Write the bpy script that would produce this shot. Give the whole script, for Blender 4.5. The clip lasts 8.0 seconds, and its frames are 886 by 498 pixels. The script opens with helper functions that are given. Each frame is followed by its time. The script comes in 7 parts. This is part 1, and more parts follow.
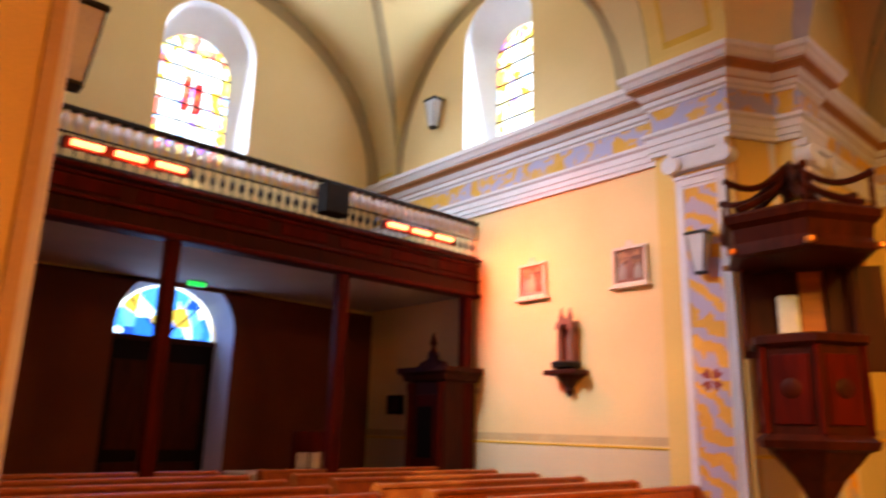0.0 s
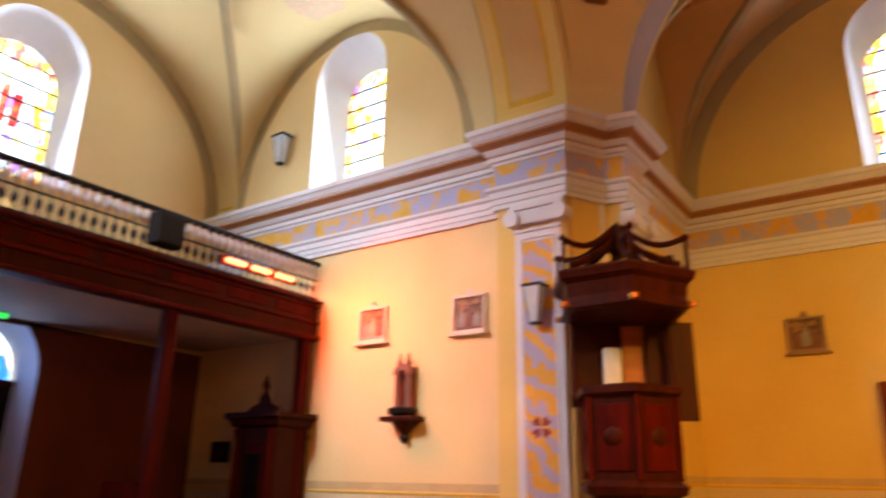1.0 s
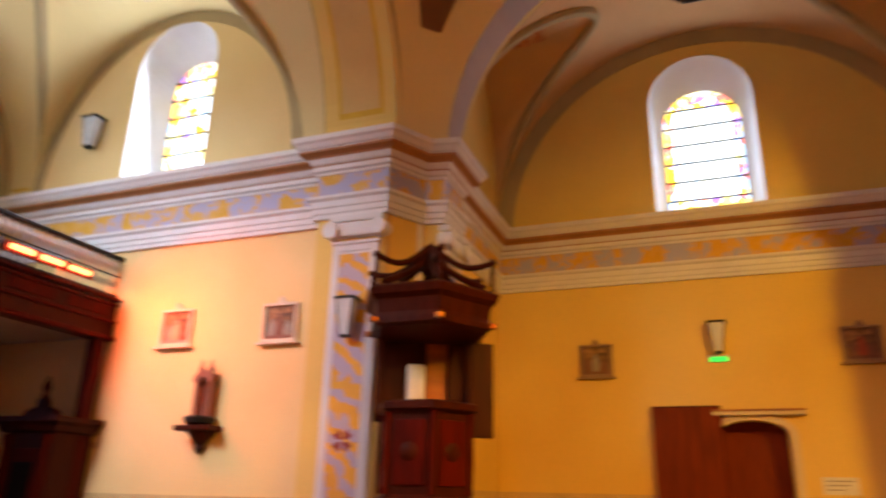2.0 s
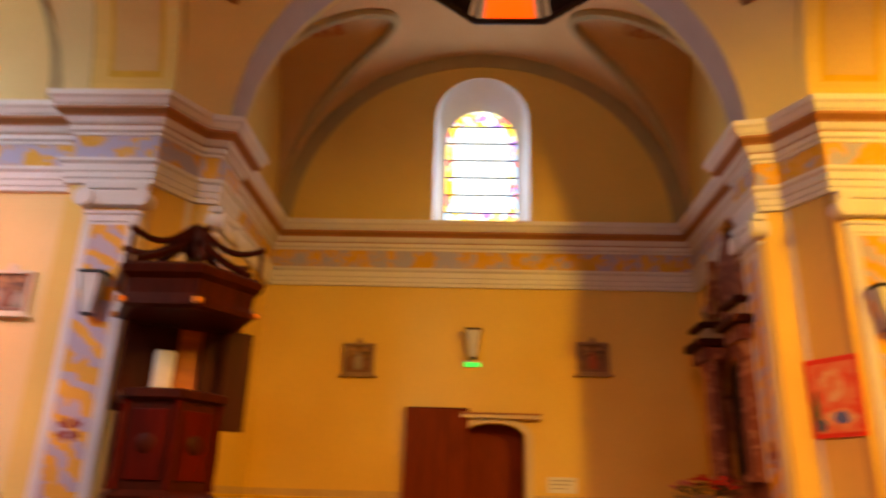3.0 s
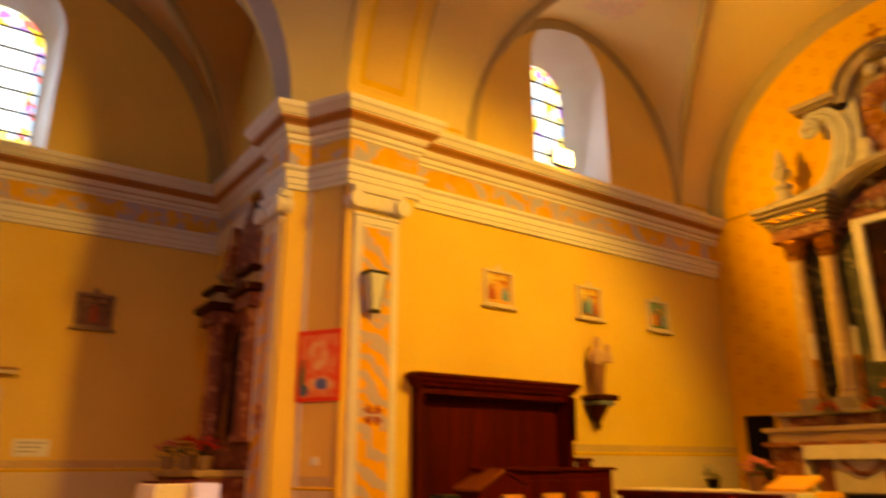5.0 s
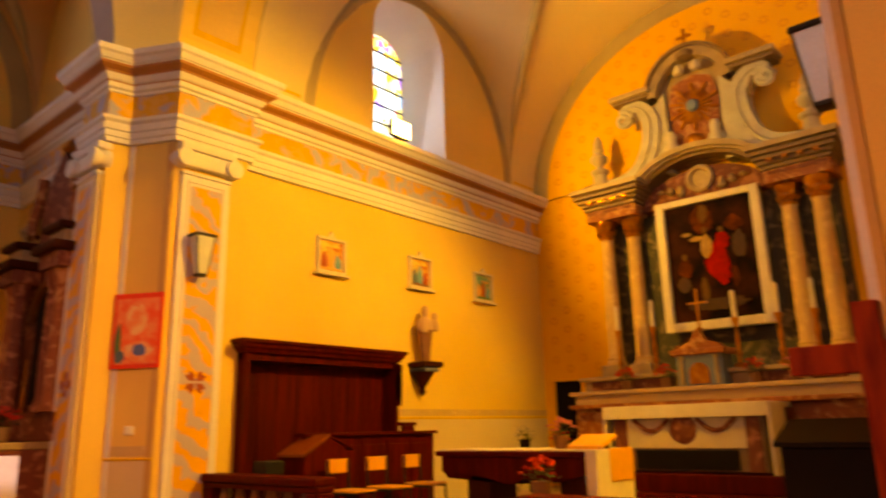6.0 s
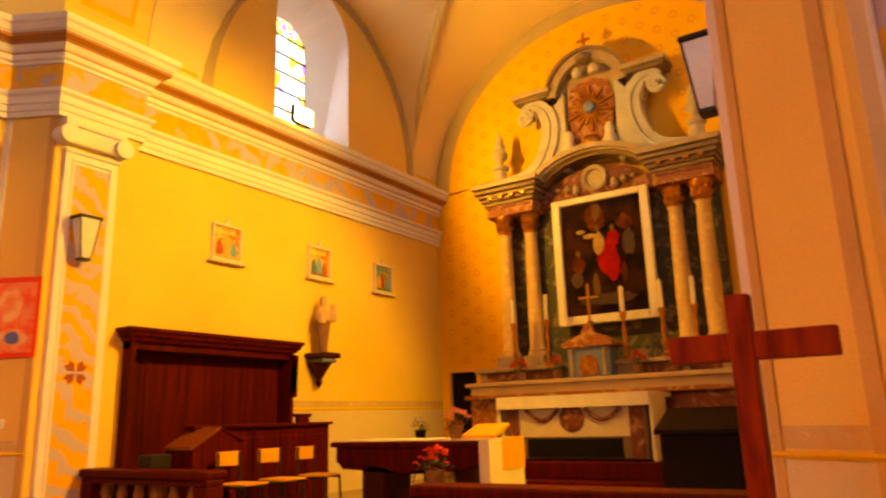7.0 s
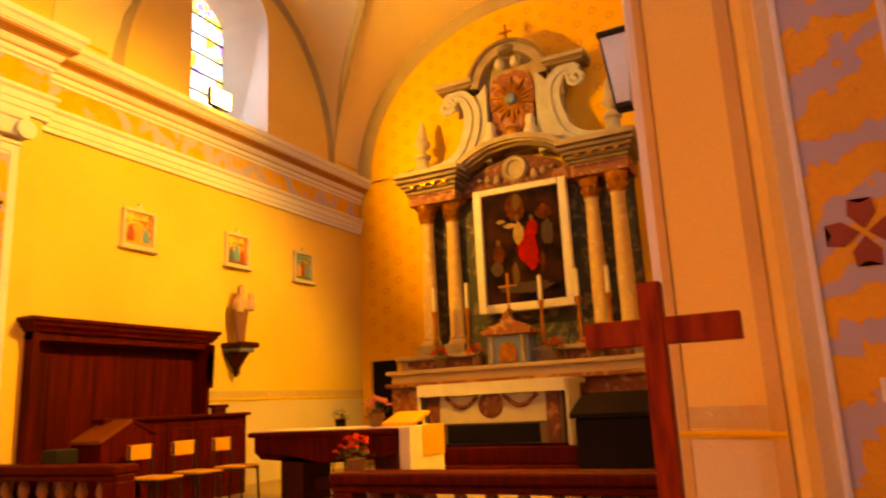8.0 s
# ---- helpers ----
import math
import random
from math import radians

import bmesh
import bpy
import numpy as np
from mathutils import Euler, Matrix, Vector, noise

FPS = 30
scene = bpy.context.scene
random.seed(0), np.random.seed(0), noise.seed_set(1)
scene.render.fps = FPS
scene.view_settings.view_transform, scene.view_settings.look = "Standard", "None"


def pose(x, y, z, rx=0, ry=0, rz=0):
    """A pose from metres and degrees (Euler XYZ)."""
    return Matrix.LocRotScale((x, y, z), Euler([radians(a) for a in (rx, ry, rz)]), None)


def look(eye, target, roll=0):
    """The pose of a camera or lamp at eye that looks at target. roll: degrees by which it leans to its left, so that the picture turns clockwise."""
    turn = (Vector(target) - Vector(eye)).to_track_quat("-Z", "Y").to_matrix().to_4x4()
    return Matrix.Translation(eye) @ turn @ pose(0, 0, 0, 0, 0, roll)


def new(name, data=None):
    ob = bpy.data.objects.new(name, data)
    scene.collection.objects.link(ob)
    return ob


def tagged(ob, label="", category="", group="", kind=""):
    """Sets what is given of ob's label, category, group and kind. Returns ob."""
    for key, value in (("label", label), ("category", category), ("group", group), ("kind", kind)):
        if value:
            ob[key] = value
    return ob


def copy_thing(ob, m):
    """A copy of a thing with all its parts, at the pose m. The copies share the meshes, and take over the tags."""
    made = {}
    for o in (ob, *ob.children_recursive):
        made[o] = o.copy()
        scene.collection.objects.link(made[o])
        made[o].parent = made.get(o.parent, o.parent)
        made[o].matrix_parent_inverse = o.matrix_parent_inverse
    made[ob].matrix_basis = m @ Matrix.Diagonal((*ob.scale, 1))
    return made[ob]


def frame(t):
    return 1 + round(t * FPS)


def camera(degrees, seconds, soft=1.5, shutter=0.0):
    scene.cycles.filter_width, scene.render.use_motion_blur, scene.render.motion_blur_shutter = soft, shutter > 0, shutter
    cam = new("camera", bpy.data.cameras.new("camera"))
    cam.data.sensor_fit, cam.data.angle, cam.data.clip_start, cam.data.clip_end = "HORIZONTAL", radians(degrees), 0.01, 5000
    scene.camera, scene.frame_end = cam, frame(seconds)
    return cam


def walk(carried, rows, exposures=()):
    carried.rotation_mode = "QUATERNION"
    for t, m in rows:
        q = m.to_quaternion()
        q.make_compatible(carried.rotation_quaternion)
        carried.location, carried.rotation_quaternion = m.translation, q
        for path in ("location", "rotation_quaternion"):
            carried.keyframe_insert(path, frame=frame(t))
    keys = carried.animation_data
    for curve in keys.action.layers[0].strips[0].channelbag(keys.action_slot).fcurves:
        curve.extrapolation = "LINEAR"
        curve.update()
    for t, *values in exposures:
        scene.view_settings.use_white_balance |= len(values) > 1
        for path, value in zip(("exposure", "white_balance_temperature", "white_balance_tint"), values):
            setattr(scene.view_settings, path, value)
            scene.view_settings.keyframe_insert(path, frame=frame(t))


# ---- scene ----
cam = camera(63.57, 8.0, soft=2.1, shutter=0.9)
PATH = [
    (0.0, pose(-0.142, -0.154, 1.615, 104.14, -1.48, 47.90)),
    (0.5, pose(-0.183, -0.135, 1.622, 105.84, -1.19, 41.37)),
    (1.0, pose(-0.211, -0.127, 1.626, 107.92, -0.98, 34.83)),
    (2.5, pose(-0.010, -0.049, 1.632, 109.26, -1.62, 11.87)),
    (3.0, pose(-0.005, -0.022, 1.640, 109.36, -1.64, 1.96)),
    (3.5, pose(-0.037, 0.007, 1.631, 108.98, -1.55, -8.15)),
    (4.0, pose(0.007, 0.078, 1.651, 108.54, -1.05, -17.90)),
    (4.5, pose(0.081, 0.069, 1.656, 108.49, -0.64, -26.65)),
    (5.0, pose(0.146, 0.035, 1.660, 106.83, 0.16, -35.23)),
    (6.5, pose(0.085, -0.017, 1.639, 103.55, 1.60, -53.28)),
    (7.0, pose(0.099, -0.017, 1.634, 103.30, 1.77, -56.72)),
    (7.5, pose(0.097, -0.012, 1.631, 102.88, 2.37, -59.81)),
    (8.0, pose(0.089, -0.016, 1.627, 102.17, 2.73, -62.96)),
]
walk(cam, PATH, exposures=((0.0, -0.18, 6700, 12), (2.5, -0.38, 7150, 13), (3.3, -0.44, 7650, 13), (4.0, -0.36, 7950, 12), (5.1, -0.76, 8200, 13), (6.5, -0.34, 8300, 14), (8.0, -0.14, 8500, 20)))

# ---- light ----
FL, CH, DZ = 0.1, 0.48, 0.72  # floor of the nave, of the choir entrance, of the choir dais
XC, YC = 0.1, 3.5             # centre of the crossing
YN, YS = 6.68, 0.32           # long walls of nave and choir
XW, XE = -9.5, 10.3           # end walls
YRN, YRS = 9.95, -2.95        # end walls of the two side chapels

world = bpy.data.worlds.new("world")
scene.world = world
world.use_nodes = True
wn = world.node_tree.nodes
sky = wn.new("ShaderNodeTexSky")
sky.sky_type, sky.sun_disc = "NISHITA", False
sky.sun_elevation, sky.sun_rotation = radians(31), radians(144)
world.node_tree.links.new(sky.outputs[0], wn["Background"].inputs[0])
wn["Background"].inputs[1].default_value = 0.1


def lamp(name, kind, m, energy, color, size=0.3, size_y=None, spread=None, angle=None):
    d = bpy.data.lights.new(name, kind)
    d.energy, d.color = energy, color
    if kind == "AREA":
        d.size = size
        if size_y:
            d.shape, d.size_y = "RECTANGLE", size_y
        if spread:
            d.spread = radians(spread)
    elif kind == "SPOT":
        d.spot_size, d.spot_blend, d.shadow_soft_size = radians(angle), 0.5, size
    elif kind == "POINT":
        d.shadow_soft_size = size
    elif kind == "SUN":
        d.angle = radians(0.5)
    ob = new(name, d)
    ob.matrix_world = m
    return ob


DAY = (0.60, 0.76, 1.0)
WARM = (1.0, 0.565, 0.05)
HEAT = (1.0, 0.12, 0.03)
sun = lamp("sun", "SUN", look((10.9, -15.2, 11.2), (0, 0, 0)), 5.0, (1.0, 0.90, 0.75))
# daylight in the window openings
DAYW = 110
for eye, aim, e, sp in (((-6.78, YN + 0.25, 6.6), (-6.78, 0, 5.5), 1.0, 180), ((-6.78, YS - 0.1, 6.6), (-6.1, 6.7, 1.7), 1.3, 76),
                        ((XC, YRN + 0.25, 6.6), (XC, 0, 5.5), 0.35, 180), ((XC, YRS - 0.1, 6.6), (2.2, YRN, 3.0), 0.2, 90),
                        ((7.26, YN + 0.25, 6.6), (7.26, 0, 5.5), 0.12, 180), ((7.26, YS - 0.25, 6.6), (7.26, 7, 4.2), 0.2, 180),
                        ((XW - 0.2, YC, 6.4), (0, YC, 5.5), 1.4, 180)):
    lamp("window_daylight", "AREA", look(eye, aim), DAYW * e, DAY if sp > 150 else (0.68, 0.81, 1.0), 0.9, 1.7, sp)
lamp("fanlight_daylight", "AREA", look((XW - 0.3, YC, 2.95), (0, YC, 1.0)), 7, (0.18, 0.35, 1.0), 1.1, 0.45)
# floodlights on the choir cornice, both sides
lamp("floodlight_glow", "SPOT", look((5.9, 0.85, 5.74), (3.5, 8.0, -0.6)), 3000, WARM, 0.32, angle=104)
lamp("floodlight_glow", "SPOT", look((6.68, 6.15, 5.74), (10.3, 2.4, 5.6)), 1150, WARM, 0.08, angle=110)
lamp("floodlight_spill", "POINT", pose(6.68, 6.36, 5.68), 36, (1.0, 0.36, 0.03), 0.05)
# radiant heaters
lamp("heater_glow", "AREA", look((-6.86, 5.6, 4.02), (-6.1, 6.7, 3.45)), 85, HEAT, 1.1, 0.12, 105)
lamp("heater_glow", "AREA", look((-6.86, 1.86, 4.02), (-4.6, 2.2, 3.2)), 45, HEAT, 1.1, 0.12)
lamp("heater_glow", "AREA", look((XC + 0.1, YC, 4.6), (XC + 0.1, YC + 0.01, 0)), 330, (1.0, 0.31, 0.05), 1.1, 1.1)

# ---- materials ----


def material(name, col, rough=0.7, metal=0.0, col2=None, scale=3.0, stretch=(1, 1, 1), bump=0.15, fine=60.0, spec=0.5, emit=None, power=0.0, contrast=0.5, trans=0.0):
    m = bpy.data.materials.new(name)
    m.use_nodes = True
    nt = m.node_tree
    b = nt.nodes["Principled BSDF"]
    b.inputs["Roughness"].default_value, b.inputs["Metallic"].default_value = rough, metal
    b.inputs["Specular IOR Level"].default_value = spec
    tc, mp = nt.nodes.new("ShaderNodeTexCoord"), nt.nodes.new("ShaderNodeMapping")
    mp.inputs["Scale"].default_value = stretch
    nt.links.new(tc.outputs["Object"], mp.inputs[0])
    n1, n2 = nt.nodes.new("ShaderNodeTexNoise"), nt.nodes.new("ShaderNodeTexNoise")
    n1.inputs["Scale"].default_value, n1.inputs["Detail"].default_value = scale, 6
    n2.inputs["Scale"].default_value, n2.inputs["Detail"].default_value = fine, 3
    for n in (n1, n2):
        nt.links.new(mp.outputs[0], n.inputs["Vector"])
    ramp = nt.nodes.new("ShaderNodeValToRGB")
    c2 = col2 or tuple(c * 0.82 for c in col)
    ramp.color_ramp.elements[0].position, ramp.color_ramp.elements[1].position = 0.5 - contrast / 2, 0.5 + contrast / 2
    ramp.color_ramp.elements[0].color, ramp.color_ramp.elements[1].color = (*c2, 1), (*col, 1)
    nt.links.new(n1.outputs[0], ramp.inputs[0])
    mix = nt.nodes.new("ShaderNodeMix")
    mix.data_type, mix.blend_type = "RGBA", "MULTIPLY"
    mix.inputs[0].default_value = 0.25
    nt.links.new(ramp.outputs[0], mix.inputs[6])
    nt.links.new(n2.outputs[0], mix.inputs[7])
    nt.links.new(mix.outputs[2], b.inputs["Base Color"])
    if bump:
        bp = nt.nodes.new("ShaderNodeBump")
        bp.inputs["Strength"].default_value, bp.inputs["Distance"].default_value = bump, 0.01
        nt.links.new(n2.outputs[0], bp.inputs["Height"])
        nt.links.new(bp.outputs[0], b.inputs["Normal"])
    if emit:
        b.inputs["Emission Color"].default_value, b.inputs["Emission Strength"].default_value = (*emit, 1), power
    return m


def painted(name, base, ink, ink2, scale=2.2, amount=0.5, stretch=(1, 1, 1), turn=(0, 0, 0), edge=0.05):
    """Faux-marble and scroll painting: drifting patches of two inks on a base colour."""
    m = material(name, base, 0.75, scale=4, bump=0.08)
    nt = m.node_tree
    b = nt.nodes["Principled BSDF"]
    last = b.inputs["Base Color"].links[0].from_socket
    tc, mp = nt.nodes.new("ShaderNodeTexCoord"), nt.nodes.new("ShaderNodeMapping")
    mp.inputs["Scale"].default_value, mp.inputs["Rotation"].default_value = stretch, turn
    nt.links.new(tc.outputs["Object"], mp.inputs[0])
    for k, (c, sc, cut) in enumerate(((ink, scale, amount), (ink2, scale * 2.1, amount + 0.06))):
        w = nt.nodes.new("ShaderNodeTexNoise")
        w.noise_dimensions = "4D"
        w.inputs["W"].default_value = 3.7 * k
        w.inputs["Scale"].default_value, w.inputs["Distortion"].default_value, w.inputs["Detail"].default_value = sc, 1.8, 3
        nt.links.new(mp.outputs[0], w.inputs["Vector"])
        r = nt.nodes.new("ShaderNodeValToRGB")
        r.color_ramp.elements[0].position, r.color_ramp.elements[1].position = cut - edge, cut + edge
        nt.links.new(w.outputs[0], r.inputs[0])
        x = nt.nodes.new("ShaderNodeMix")
        x.data_type = "RGBA"
        nt.links.new(r.outputs[0], x.inputs[0])
        nt.links.new(last, x.inputs[6])
        x.inputs[7].default_value = (*c, 1)
        last = x.outputs[2]
    nt.links.new(last, b.inputs["Base Color"])
    return m


def swirled(name, base, ink, vein):
    """Faux marble in long slanting swirls of two colours with thin veins between them."""
    m = material(name, base, 0.75, scale=4, bump=0.08)
    nt = m.node_tree
    b = nt.nodes["Principled BSDF"]
    last = b.inputs["Base Color"].links[0].from_socket
    tc, mp = nt.nodes.new("ShaderNodeTexCoord"), nt.nodes.new("ShaderNodeMapping")
    mp.inputs["Rotation"].default_value = (0.55, -0.55, 0)
    nt.links.new(tc.outputs["Object"], mp.inputs[0])
    w = nt.nodes.new("ShaderNodeTexWave")
    w.wave_type, w.bands_direction, w.wave_profile = "BANDS", "Z", "SIN"
    for key, val in (("Scale", 1.7), ("Distortion", 9.0), ("Detail", 4.0), ("Detail Scale", 1.6), ("Detail Roughness", 0.6)):
        w.inputs[key].default_value = val
    nt.links.new(mp.outputs[0], w.inputs["Vector"])
    for c, stops in ((ink, ((0.50, 0.0), (0.62, 0.95))), (vein, ((0.44, 0.0), (0.50, 0.7), (0.57, 0.0)))):
        r = nt.nodes.new("ShaderNodeValToRGB")
        el = r.color_ramp.elements
        while len(el) < len(stops):
            el.new(0.5)
        for e, (pos, v) in zip(el, stops):
            e.position, e.color = pos, (v, v, v, 1)
        nt.links.new(w.outputs[1], r.inputs[0])
        x = nt.nodes.new("ShaderNodeMix")
        x.data_type = "RGBA"
        nt.links.new(r.outputs[0], x.inputs[0])
        nt.links.new(last, x.inputs[6])
        x.inputs[7].default_value = (*c, 1)
        last = x.outputs[2]
    nt.links.new(last, b.inputs["Base Color"])
    return m


def stained(name, cols, scale, bright=0.9):
    """Coloured leaded glass: cells of clear and tinted glass."""
    m = bpy.data.materials.new(name)
    m.use_nodes = True
    nt = m.node_tree
    nt.nodes.remove(nt.nodes["Principled BSDF"])
    tc, mp = nt.nodes.new("ShaderNodeTexCoord"), nt.nodes.new("ShaderNodeMapping")
    mp.inputs["Scale"].default_value = (scale, scale, scale * 0.8)
    nt.links.new(tc.outputs["Object"], mp.inputs[0])
    v = nt.nodes.new("ShaderNodeTexVoronoi")
    v.inputs["Scale"].default_value = 1.0
    nt.links.new(mp.outputs[0], v.inputs[0])
    sp = nt.nodes.new("ShaderNodeSeparateColor")
    nt.links.new(v.outputs["Color"], sp.inputs[0])
    r = nt.nodes.new("ShaderNodeValToRGB")
    r.color_ramp.interpolation = "CONSTANT"
    el = r.color_ramp.elements
    el[0].color = (*cols[0], 1)
    el[1].position, el[1].color = 1.0 / len(cols), (*cols[1], 1)
    for i, c in enumerate(cols[2:], 2):
        e = el.new(i / len(cols))
        e.color = (*c, 1)
    nt.links.new(sp.outputs[0], r.inputs[0])
    tr, gl, mx = nt.nodes.new("ShaderNodeBsdfTransparent"), nt.nodes.new("ShaderNodeBsdfGlossy"), nt.nodes.new("ShaderNodeMixShader")
    gl.inputs["Roughness"].default_value = 0.15
    mx.inputs[0].default_value = 0.05
    nt.links.new(r.outputs[0], tr.inputs[0])
    nt.links.new(tr.outputs[0], mx.inputs[1])
    nt.links.new(gl.outputs[0], mx.inputs[2])
    nt.links.new(mx.outputs[0], nt.nodes["Material Output"].inputs[0])
    return m


def glowing(name, col, power):
    m = bpy.data.materials.new(name)
    m.use_nodes = True
    b = m.node_tree.nodes["Principled BSDF"]
    b.inputs["Base Color"].default_value = (*col, 1)
    b.inputs["Emission Color"].default_value, b.inputs["Emission Strength"].default_value = (*col, 1), power
    return m


